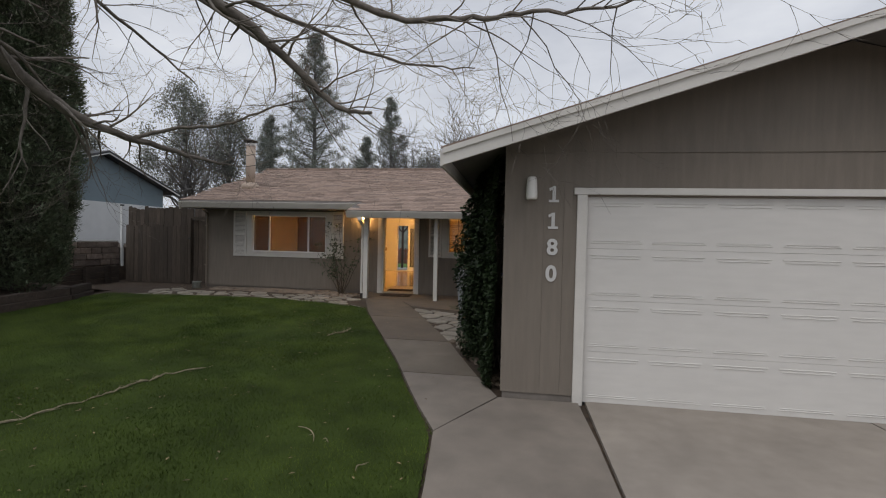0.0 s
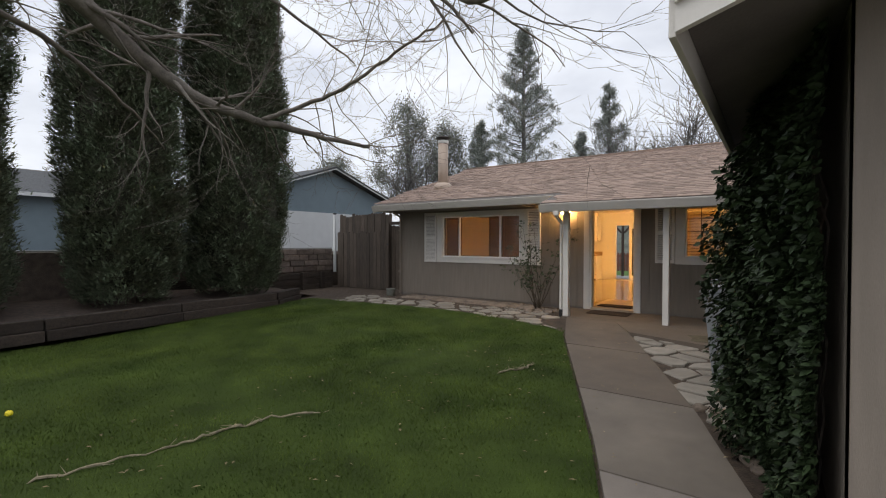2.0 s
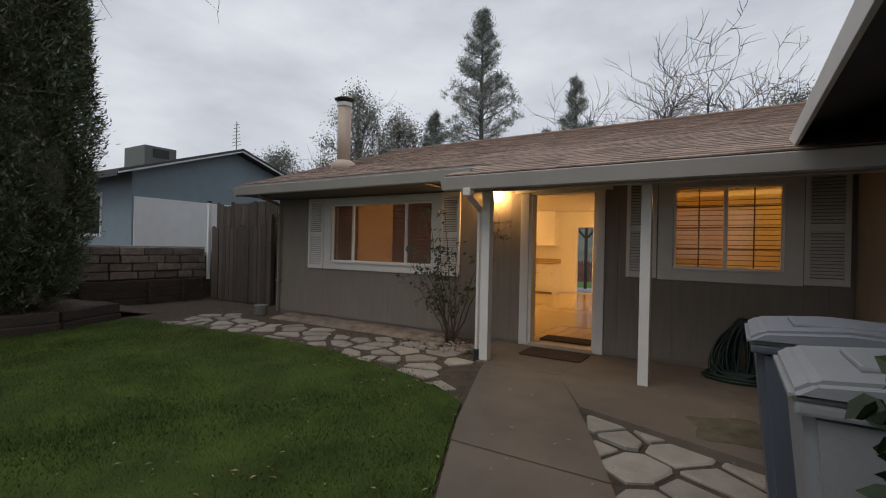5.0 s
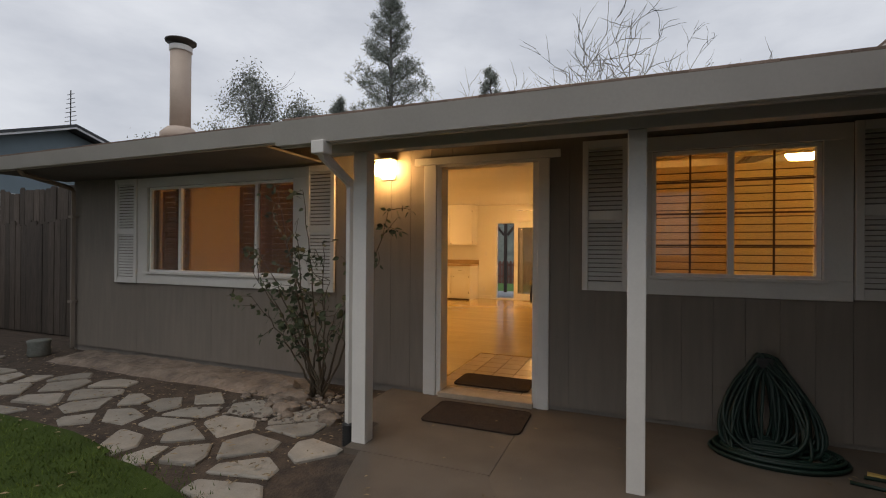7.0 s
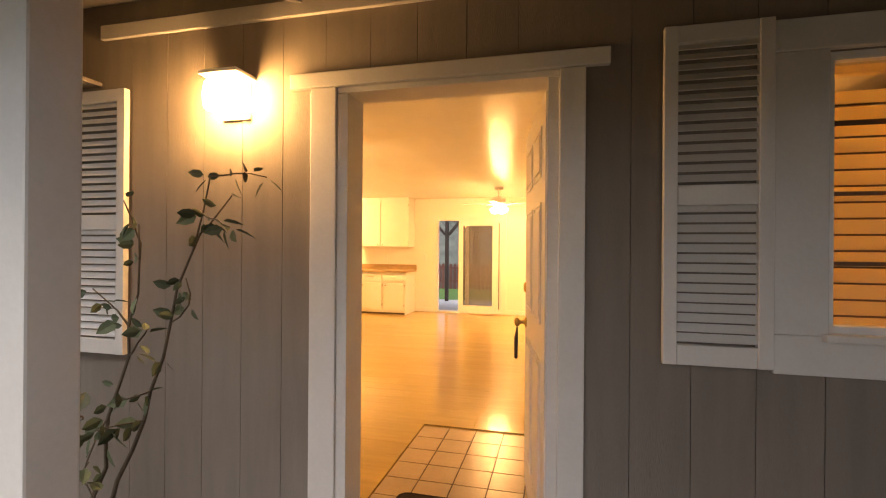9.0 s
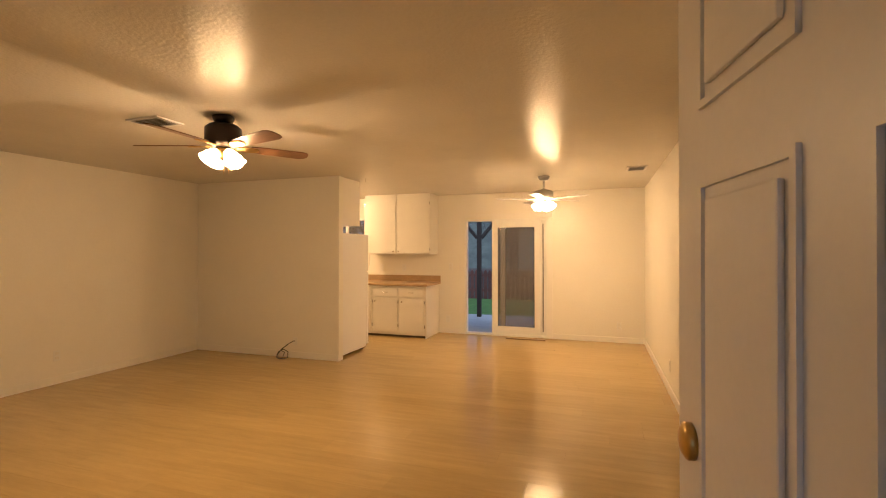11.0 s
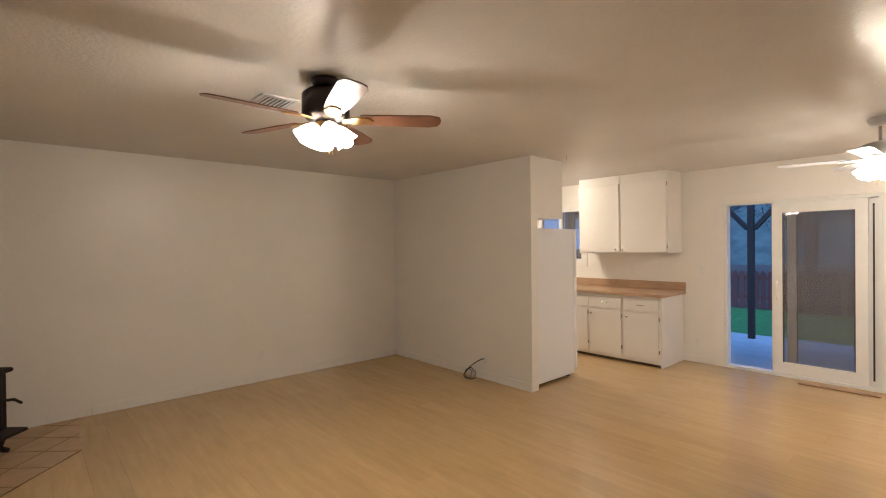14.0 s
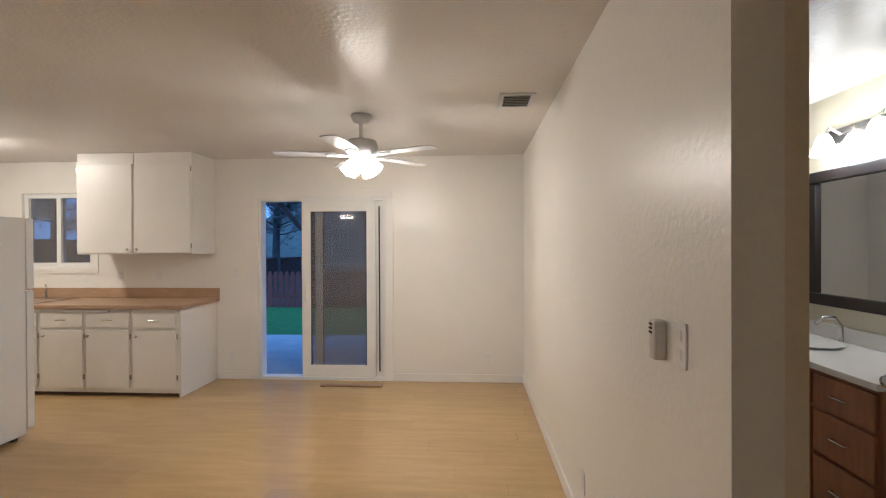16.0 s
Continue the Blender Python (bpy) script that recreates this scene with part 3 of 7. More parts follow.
def door_casing():
    t = thing("door_casing", (0, FRONT, 0), "off-white painted casing round the open front door", "trim", kind="structure")
    part("side_casing", bevelled((DOOR[0] - 0.155, -0.022, 0.005), (DOOR[0] - 0.035, 0.011, 2.08)), TRIM, t)
    part("side_casing", bevelled((DOOR[1] + 0.03, -0.022, 0.005), (DOOR[1] + 0.125, 0.011, 2.08)), TRIM, t)
    part("head_casing", bevelled((DOOR[0] - 0.25, -0.028, 2.082), (DOOR[1] + 0.21, 0.011, 2.145)), TRIM, t)
    part("jamb", bevelled((DOOR[0] - 0.035, -0.008, 0.005), (DOOR[0] + 0.012, 0.15, 2.055), 0.003), TRIM, t)
    part("jamb", bevelled((DOOR[1] - 0.012, -0.008, 0.005), (DOOR[1] + 0.03, 0.15, 2.055), 0.003), TRIM, t)
    part("head_jamb", bevelled((DOOR[0] - 0.035, -0.008, 2.056), (DOOR[1] + 0.03, 0.15, 2.081), 0.003), TRIM, t)


door_casing()


def shutter(x0, x1, z0, z1, y, label):
    s = thing("shutter", (x0, y, z0), label, "shutter", "shutters beside the windows")
    w, h = x1 - x0, z1 - z0
    st = 0.045
    for a, b in ((0, st), (w - st, w)):
        part("stile", bevelled((a, -0.03, 0), (b, 0, h), 0.003), TRIM, s)
    for a, b in ((0, 0.07), (h * 0.47, h * 0.47 + 0.07), (h - 0.06, h)):
        part("rail", bevelled((st + 0.001, -0.027, a), (w - st - 0.001, -0.002, b), 0.003), TRIM, s)
    me = None
    for lo, hi in ((0.07, h * 0.47), (h * 0.47 + 0.07, h - 0.06)):
        n = int((hi - lo) / 0.034)
        for k in range(n):
            if me is None:
                bm = bmesh.new()
                prism(bm, [(-0.024, -0.002), (-0.004, 0.024), (-0.001, 0.022), (-0.021, -0.004)], st - 0.003, w - st + 0.003, "x")
                me = mesh_of("louvre", bm, TRIM)
            part_of("louvre", me, s, pose(0, 0, lo + (k + 0.4) * (hi - lo) / n))
    part("backing", bevelled((st, -0.0015, 0.01), (w - st, -0.0005, h - 0.01), 0.0002), SIDING, s)
    return s


def window_unit(name, win, cells, label, slats, muntins):
    x0, x1, z0, z1 = win
    t = thing(name, (0, FRONT, 0), label, "window", kind="structure")
    # broad white surround
    m = 0.16
    part("surround", bevelled((x0 - m, -0.024, z1 + 0.002), (x1 + m, 0.011, z1 + 0.11)), TRIM, t)
    part("surround", bevelled((x0 - m, -0.024, z0 - 0.135), (x1 + m, 0.011, z0 - 0.002)), TRIM, t)
    part("surround", bevelled((x0 - m, -0.022, z0 - 0.002), (x0 + 0.001, 0.011, z1 + 0.002)), TRIM, t)
    part("surround", bevelled((x1 - 0.001, -0.022, z0 - 0.002), (x1 + m, 0.011, z1 + 0.002)), TRIM, t)
    part("window_sill", bevelled((x0 - 0.02, -0.05, z0 - 0.02), (x1 + 0.02, -0.002, z0 + 0.006), 0.006), TRIM, t)
    fw = 0.028
    part("window_frame", boxes(((x0 + 0.001, 0.012, z0), (x0 + fw, 0.07, z1)), ((x1 - fw, 0.012, z0), (x1 - 0.001, 0.07, z1)), ((x0 + fw, 0.012, z0), (x1 - fw, 0.07, z0 + fw)), ((x0 + fw, 0.012, z1 - fw), (x1 - fw, 0.07, z1))), WHITE_PAINT, t)
    edges = [x0] + cells + [x1]
    for c in cells:
        part("mullion", bevelled((c - 0.02, 0.014, z0 + fw), (c + 0.02, 0.066, z1 - fw), 0.003), WHITE_PAINT, t)
    for a, b in zip(edges, edges[1:]):
        pane = part("pane", boxes(((a + 0.012, 0.044, z0 + 0.01), (b - 0.012, 0.048, z1 - 0.01))), SCREENED if not muntins else HALF_SCREENED if a == x0 else GLASS, t)
        pane.visible_shadow = False
        if muntins:
            mx = (a + b) / 2
            part("muntin", boxes(((mx - 0.007, 0.038, z0 + fw), (mx + 0.007, 0.042, z1 - fw))), MUNTIN_AND_SLAT_SHADE, t)
            for k in range(1, 4):
                z = z0 + (z1 - z0) * k / 4
                part("muntin", boxes(((a + fw, 0.036, z - 0.007), (b - fw, 0.0378, z + 0.007))), MUNTIN_AND_SLAT_SHADE, t)
    return t


# brown of the window bars, also used for painted shade lines on the blind
MUNTIN_AND_SLAT_SHADE = mat("brown_muntin_and_slat_shade", (0.13, 0.075, 0.04), 0.5, vary=0.1, bump=0)
BLIND = shade_mat("cream_blind_slat", (0.80, 0.69, 0.48), 0.62)
ORANGE_SHADE = shade_mat("amber_shutter_slat", (0.55, 0.34, 0.15), 0.45)
window_unit("window_1", WIN1, [-6.74, -5.60], "white sliding window with lit amber room behind", 0, False)
window_unit("window_2", WIN2, [-1.21], "white window with grid bars and lit blinds behind", 0, True)
shutter(-7.79, -7.405, 0.895, 2.15, FRONT - 0.012, "white louvred shutter fixed beside the living room window")
shutter(-4.915, -4.57, 0.895, 2.15, FRONT - 0.012, "white louvred shutter half hidden by the rose bush")
shutter(-2.235, -1.895, 1.01, 2.185, FRONT - 0.012, "off-white louvred shutter between door and window")
shutter(-0.515, -0.155, 1.01, 2.185, FRONT - 0.012, "off-white louvred shutter in the porch shade")


def slat_blind(name, x0, x1, z0, z1, y, pitch, tilt, depth, material, label):
    b = thing(name, (x0, y, z0), label, "window blind")
    w, h = x1 - x0, z1 - z0
    part("headrail", bevelled((0, -0.02, h - 0.045), (w, 0.02, h), 0.003), material, b)
    n = int((h - 0.06) / pitch)
    c, s = math.cos(tilt) * depth / 2, math.sin(tilt) * depth / 2
    bm = bmesh.new()
    prism(bm, [(-c, -s - 0.001), (c, s - 0.001), (c, s + 0.0015), (-c, -s + 0.0015)], 0.003, w - 0.003, "x")
    me = mesh_of("slat", bm, material)
    # added dark strip that draws the shade line under each slat
    shade_line = mesh_of("slat_edge", boxes(((0.003, -0.001, -0.003), (w - 0.003, 0.001, 0.004))), MUNTIN_AND_SLAT_SHADE)
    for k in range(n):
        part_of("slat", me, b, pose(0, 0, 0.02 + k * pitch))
        part_of("slat_edge", shade_line, b, pose(0, -c - 0.0015, 0.02 + k * pitch - s))
    part("bottom_rail", bevelled((0.002, -0.02, 0.0), (w - 0.002, 0.02, 0.014), 0.003), material, b)
    return b


slat_blind("window_blind", WIN2[0] + 0.02, WIN2[1] - 0.02, WIN2[2] + 0.005, WIN2[3] - 0.005, FRONT + 0.105, 0.056, radians(64), 0.062, BLIND, "cream horizontal slat blind, half closed, lit from behind")


def inner_shutter(x0, x1, label, angle):
    z0, z1 = WIN1[2] + 0.03, WIN1[3] - 0.03
    s = thing("inner_shutter", (x0, FRONT + 0.16, z0), label, "window shutter", "inner shutters of the living room window", turn=angle)
    w, h = x1 - x0, z1 - z0
    for a, b in ((0, 0.045), (w - 0.045, w)):
        part("stile", bevelled((a, 0, 0), (b, 0.026, h), 0.003), ORANGE_SHADE, s)
    for a, b in ((0, 0.07), (h - 0.06, h)):
        part("rail", bevelled((0.046, 0.002, a), (w - 0.046, 0.024, b), 0.003), ORANGE_SHADE, s)
    bm = bmesh.new()
    prism(bm, [(-0.006, -0.026), (0.030, 0.026), (0.033, 0.022), (-0.003, -0.030)], 0.044, w - 0.044, "x")
    me = mesh_of("louvre", bm, ORANGE_SHADE)
    n = 13
    for k in range(n):
        part_of("louvre", me, s, pose(0, 0, 0.10 + k * (h - 0.2) / (n - 1)))


inner_shutter(-7.22, -6.76, "amber wooden plantation shutter with open louvres", 0)
inner_shutter(-5.98, -5.58, "amber wooden plantation shutter folded into the room", 4)
inner_shutter(-5.56, -5.10, "amber wooden plantation shutter with tilted louvres", 0)


def doormat(name, x0, x1, y0, y1, z, label):
    m = thing(name, ((x0 + x1) / 2, (y0 + y1) / 2, z), label, "doormat")
    w, d = (x1 - x0) / 2, (y1 - y0) / 2
    bm = bmesh.new()
    r = 0.05
    out = []
    for cx, cy, a0 in ((w - r, d - r, 0), (-w + r, d - r, 90), (-w + r, -d + r, 180), (w - r, -d + r, 270)):
        out += [(cx + r * math.cos(radians(a0 + k * 30)), cy + r * math.sin(radians(a0 + k * 30))) for k in range(4)]
    prism(bm, out, 0.0, 0.010, "z")
    part("mat_body", bm, MAT_BROWN, m)
    bm = bmesh.new()
    tube(bm, [(p[0], p[1], 0.007) for p in out + out[:1]], 0.007, 6)
    part("bound_edge", bm, MAT_BROWN, m)


# ---- paving ----
def build_paving():
    pv = thing("front_walk", (0, 0, 0), "grey concrete front walk in slabs with tooled joints", "walkway", kind="structure")
    cuts = [(2.2, 3.93), (3.95, 5.55), (5.57, 7.10), (7.12, 8.80), (8.82, 10.731)]
    for a, b in cuts:
        ys = np.linspace(a, b, 7)
        if a < 3.9:
            left = [(walk_left(y), y) for y in ys]
            right = [(0.74, 2.2), (0.72, 3.95), (0.68, GY - 0.02), (GX - 0.012, GY - 0.02)]
        elif a < 5.0:
            left = [(walk_left(y), y) for y in ys]
            right = [(GX - 0.03, GY - 0.002), (walk_right(b), b)]
        else:
            left = [(walk_left(y) if y < 10.5 else -3.5, y) for y in ys]
            right = [(walk_right(y), y) for y in ys]
        bm = bmesh.new()
        out = left + right[::-1]
        n = len(out)
        top = [bm.verts.new((x, y, ground_z(y) + 0.018)) for x, y in out]
        low = [bm.verts.new((x, y, ground_z(y) - 0.12)) for x, y in out]
        bm.faces.new(top)
        for i in range(n):
            bm.faces.new((top[i], low[i], low[(i + 1) % n], top[(i + 1) % n]))
        bmesh.ops.recalc_face_normals(bm, faces=bm.faces[:])
        # slabs nearer the house carry the porch shade in their colour
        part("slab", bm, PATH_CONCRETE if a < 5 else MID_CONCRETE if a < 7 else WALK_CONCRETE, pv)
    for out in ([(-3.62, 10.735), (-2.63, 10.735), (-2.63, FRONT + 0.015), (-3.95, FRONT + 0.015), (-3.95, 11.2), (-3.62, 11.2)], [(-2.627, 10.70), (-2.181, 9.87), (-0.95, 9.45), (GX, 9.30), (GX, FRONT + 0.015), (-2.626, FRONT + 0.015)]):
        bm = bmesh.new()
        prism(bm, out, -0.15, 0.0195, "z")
        part("slab", bm, WALK_CONCRETE, pv, "stained concrete porch slab, darkened for the porch shade")
    dv = thing("driveway", (0, 0, 0), "grey concrete driveway slabs before the garage", "driveway", kind="structure")
    for x0, x1 in ((0.76, 3.4), (3.42, 6.2)):
        for y0, y1 in ((-6.0, 0.0), (0.02, 3.0), (3.02, GY + 0.1)):
            part("slab", bevelled((x0, y0, -0.32), (x1, y1, -0.165), 0.006), CONCRETE, dv)
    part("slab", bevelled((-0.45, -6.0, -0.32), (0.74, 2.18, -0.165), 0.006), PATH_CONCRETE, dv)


def walk_left(y):
    """Left edge of the front walk."""
    return float(np.interp(y, [2.0, 2.93, 3.95, 4.53, 5.98, 9.11, 10.74], [-0.50, -0.55, -0.66, -0.92, -1.50, -2.92, -3.52]))


def walk_right(y):
    return float(np.interp(y, [4.9, 5.03, 6.47, 7.0, 9.1, 9.87, 10.72], [-0.12, -0.21, -0.74, -0.92, -1.83, -2.185, -2.635]))


build_paving()
doormat("outdoor_doormat", -3.36, -2.60, 11.36, 11.84, 0.021, "dark brown doormat on the concrete porch")


def clip(poly, p, n):
    out = []
    for i, a in enumerate(poly):
        b = poly[(i + 1) % len(poly)]
        da, db = (a[0] - p[0]) * n[0] + (a[1] - p[1]) * n[1], (b[0] - p[0]) * n[0] + (b[1] - p[1]) * n[1]
        if da <= 0:
            out.append(a)
        if da * db < 0:
            f = da / (da - db)
            out.append((a[0] + f * (b[0] - a[0]), a[1] + f * (b[1] - a[1])))
    return out


def flagstones(name, label, inside, x0, x1, y0, y1, step, gap, seed, proud, corner=0.2, along=1.0, rows=0.72):
    r = random.Random(seed)
    th = thing(name, (0, 0, 0), label, "flagstone path", kind="structure")
    pts = []
    nx, ny = int((x1 - x0) / (step * along)), int((y1 - y0) / (step * rows))
    for i in range(-1, nx + 2):
        for j in range(-1, ny + 2):
            pts.append((x0 + (i + 0.5 * (j % 2)) * step * along + r.uniform(-0.44, 0.44) * step * along, y0 + j * step * rows + r.uniform(-0.30, 0.30) * step))
    for p in pts:
        if not inside(*p):
            continue
        poly = [(p[0] - step, p[1] - step), (p[0] + step, p[1] - step), (p[0] + step, p[1] + step), (p[0] - step, p[1] + step)]
        for q in pts:
            dx, dy = q[0] - p[0], q[1] - p[1]
            d = math.hypot(dx, dy)
            if 0 < d < 3 * step:
                g = gap * r.uniform(0.5, 1.8)
                poly = clip(poly, (p[0] + dx * (0.5 - g / 2 / d), p[1] + dy * (0.5 - g / 2 / d)), (dx / d, dy / d))
                if len(poly) < 3:
                    break
        if len(poly) < 3:
            continue
        # chip the corners a little
        out = []
        m = len(poly)
        for i, v in enumerate(poly):
            a, b = poly[i - 1], poly[(i + 1) % m]
            f = corner * r.uniform(0.2, 0.9)
            out.append((v[0] + (a[0] - v[0]) * f, v[1] + (a[1] - v[1]) * f))
            out.append((v[0] + (b[0] - v[0]) * f, v[1] + (b[1] - v[1]) * f))
        bm = bmesh.new()
        z = ground_z(p[1]) + proud + r.uniform(-0.006, 0.008)
        tx, ty = r.uniform(-0.02, 0.02), r.uniform(-0.02, 0.02)
        cx, cy = p
        top = [bm.verts.new((cx + (x - cx) * 0.93, cy + (y - cy) * 0.93, z + (x - cx) * tx + (y - cy) * ty)) for x, y in out]
        mid = [bm.verts.new((x, y, z - 0.010 + (x - cx) * tx + (y - cy) * ty)) for x, y in out]
        low = [bm.verts.new((x, y, z - 0.06)) for x, y in out]
        bm.faces.new(top)
        k = len(out)
        for i in range(k):
            bm.faces.new((mid[i], mid[(i + 1) % k], top[(i + 1) % k], top[i]))
            bm.faces.new((low[i], low[(i + 1) % k], mid[(i + 1) % k], mid[i]))
        bmesh.ops.recalc_face_normals(bm, faces=bm.faces[:])
        part("stone", bm, STONE, th)


# the lawn's far edge curves along the house
def lawn_far(x):
    return float(np.interp(x, [-9.6, -8.4, -7.0, -5.5, -4.3, -3.6, -3.1], [10.0, 10.05, 10.25, 10.25, 10.0, 9.78, 9.50]))


flagstones("flagstone_path", "pale irregular flagstones set in bare soil", lambda x, y: -9.1 < x < walk_left(y) - 0.16 and lawn_far(x) + 0.10 < y < min(11.2, lawn_far(x) + 1.3) and not (x > -4.0 and y > 10.75), -9.3, -3.4, 9.3, 11.6, 0.40, 0.075, 11, -0.002, 0.09, 1.18, 0.66)
flagstones("flagstone_patch", "pale flagstones with narrow dark joints", lambda x, y: walk_right(y) - 0.02 < x < -0.25 and 6.5 < y < 9.98 - 0.34 * (x + 2.18), -2.4, -0.3, 6.4, 10.1, 0.42, 0.040, 5, 0.001, 0.06, 1.05, 0.66)
def mortar_ledge():
    bm = bmesh.new()
    nx, ny = 92, 14
    g = [[None] * (nx + 1) for _ in range(ny + 1)]
    for j in range(ny + 1):
        for i in range(nx + 1):
            u, v = i / nx, j / ny
            x = -8.25 + 3.6 * u
            y = 11.42 + 0.55 * v + 0.05 * (1 - v) * noise.noise((x * 2.2, 0, 5))
            ramp = min(1.0, v / 0.28, u / 0.03, (1 - u) / 0.05)
            n = noise.noise((x * 3.1, y * 4.0, 1)) + 0.6 * noise.noise((x * 8.0, y * 9.0, 2)) + 0.35 * noise.noise((x * 21.0, y * 21.0, 3))
            g[j][i] = bm.verts.new((x, y, -0.03 + ramp * (0.058 + 0.030 * n)))
    for j in range(ny):
        for i in range(nx):
            bm.faces.new((g[j][i], g[j][i + 1], g[j + 1][i + 1], g[j + 1][i]))
    solid("stone_border", bm, mat("old_mortar_ledge", (0.20, 0.155, 0.122), 0.95, vary=0.4, scale=5, bump=0.9, fine=26, stain=0.3), "uneven weathered mortar ledge along the house", "ledge", kind="structure")


mortar_ledge()


def rough_stone(size, seed):
    r = random.Random(seed)
    bm = bmesh.new()
    bmesh.ops.create_icosphere(bm, subdivisions=2, radius=1)
    off = Vector((r.random() * 9, r.random() * 9, r.random() * 9))
    for v in bm.verts:
        n = noise.noise(v.co * 1.1 + off)
        v.co = Vector((v.co.x * size[0], v.co.y * size[1], v.co.z * size[2])) * (1 + 0.45 * n)
    return bm


ROCK = mat("brown_field_rock", (0.17, 0.13, 0.10), 0.9, vary=0.35, scale=8, bump=0.6, fine=50, rand=0.3)
for k in range(22):
    r = random.Random(40 + k)
    x, y = r.uniform(-5.15, -3.98), r.uniform(11.1, 11.75)
    s = r.uniform(0.03, 0.09)
    ob = solid("rock", rough_stone((s * 1.3, s, s * 0.75), k), ROCK, "rough brown rock at the foot of the rose", "rock", "rocks round the rose bush")
    ob.location = (x, y, s * 0.35 - 0.02)
for k in range(18):
    r = random.Random(90 + k)
    s = r.uniform(0.03, 0.07)
    y = r.uniform(5.2, 7.4)
    ob = solid("rock", rough_stone((s * 1.2, s, s * 0.8), 60 + k), ROCK, "small rounded rock under the ivy", "rock", "rocks under the ivy")
    ob.location = (r.uniform(walk_right(y) + 0.08, walk_right(y) + 0.25), y, ground_z(y) - 0.03 + s * 0.4)


def rose_gravel():
    r = np.random.default_rng(12)
    bm = bmesh.new()
    for k in range(240):
        x, y = float(r.normal(-4.45, 0.38)), float(r.uniform(10.95, 11.75))
        if -3.98 < x < -3.5:
            continue
        size = float(r.uniform(0.008, 0.024))
        m = Matrix.Translation((x, y, -0.015 + size * 0.4)) @ Euler((0, 0, float(r.uniform(0, 6.3)))).to_matrix().to_4x4() @ Matrix.Diagonal((size * 1.4, size, size * 0.7, 1))
        bmesh.ops.create_icosphere(bm, subdivisions=1, radius=1, matrix=m)
    solid("gravel", bm, mat("mixed_gravel", (0.20, 0.165, 0.135), 0.9, vary=0.3, scale=30, bump=0.4, rand=0.45, island=True), "loose pebbles round the foot of the rose", "gravel", kind="stuff")


rose_gravel()
ob = solid("lantern_pot", lathe(bmesh.new(), [(0.10, 0), (0.12, 0.03), (0.11, 0.14), (0.125, 0.19), (0.12, 0.20), (0.05, 0.205)], (0, 0, 0), 14), mat("mossy_concrete_pot", (0.16, 0.17, 0.15), 0.9, vary=0.3, bump=0.5), "mossy grey concrete pot at the house corner", "pot", smooth=True)
ob.location = (-8.65, 11.62, -0.03)


# ---- lawn ----
def build_lawn():
    bm = bmesh.new()
    xs = np.linspace(-9.9, -0.4, 34)
    ys = np.linspace(-6, 10.4, 56)
    grid = {}
    for i, x in enumerate(xs):
        for j, y in enumerate(ys):
            xx = min(max(x, tie_x(y) - 0.05), walk_left(max(y, 2.0)) - 0.03)
            grid[i, j] = bm.verts.new((xx, min(y, lawn_far(xx)), ground_z(y) + 0.006 + 0.010 * noise.noise((x * 0.9, y * 0.9, 0))))
    for i in range(len(xs) - 1):
        for j in range(len(ys) - 1):
            q = (grid[i, j], grid[i + 1, j], grid[i + 1, j + 1], grid[i, j + 1])
            if max(abs(q[0].co.x - q[1].co.x), abs(q[3].co.x - q[2].co.x)) > 0.01 and abs(q[1].co.y - q[2].co.y) > 0.005:
                bm.faces.new(q)
    solid("lawn", bm, TURF, "mown green front lawn", "lawn", kind="structure", smooth=True)
    # blades
    n = 360000
    y = rng.uniform(-1.0, 10.2, n)
    x = rng.uniform(-9.8, -0.5, n)
    far = np.interp(x, [-9.6, -8.4, -7.0, -5.5, -4.3, -3.6, -3.1], [10.0, 10.05, 10.25, 10.25, 10.0, 9.78, 9.50]) + rng.normal(0, 0.12, n)
    left = np.interp(np.maximum(y, 2.0), [2.0, 2.93, 3.95, 4.53, 5.98, 9.11, 10.74], [-0.50, -0.55, -0.66, -0.92, -1.50, -2.92, -3.52])
    tie = np.interp(y, [-3, 4.6, 6.7, 9.0, 9.8], [-9.0, -9.22, -9.48, -9.66, -10.1])
    ok = (y < far) & (x < left - 0.02 + rng.normal(0, 0.015, n)) & (x > tie)
    x, y = x[ok], y[ok]
    n = len(x)
    z = -0.18 + 0.18 * np.clip((y - 5) / 5.6, 0, 1)
    h, a = rng.uniform(0.014, 0.036, n), rng.uniform(0, 2 * np.pi, n)
    w = rng.uniform(0.0025, 0.0048, n)
    lean = rng.uniform(0.2, 0.9, n) * h
    b = rng.uniform(0, 2 * np.pi, n)
    v = np.empty((n, 3, 3))
    v[:, 0] = np.stack([x - w * np.cos(a), y - w * np.sin(a), z], 1)
    v[:, 1] = np.stack([x + w * np.cos(a), y + w * np.sin(a), z], 1)
    v[:, 2] = np.stack([x + lean * np.cos(b), y + lean * np.sin(b), z + h], 1)
    tagged(new("grass", tri_mesh("grass", v, GRASS)), "short green grass blades of the lawn", "grass", kind="stuff")


def tri_mesh(name, v, material):
    """A mesh from an (n, 3, 3) block of triangles."""
    n = len(v)
    me = bpy.data.meshes.new(name)
    me.vertices.add(3 * n)
    me.vertices.foreach_set("co", v.astype(np.float32).ravel())
    me.loops.add(3 * n)
    me.loops.foreach_set("vertex_index", np.arange(3 * n, dtype=np.int32))
    me.polygons.add(n)
    me.polygons.foreach_set("loop_start", np.arange(0, 3 * n, 3, dtype=np.int32))
    me.update(calc_edges=True)
    me.materials.append(material)
    return me


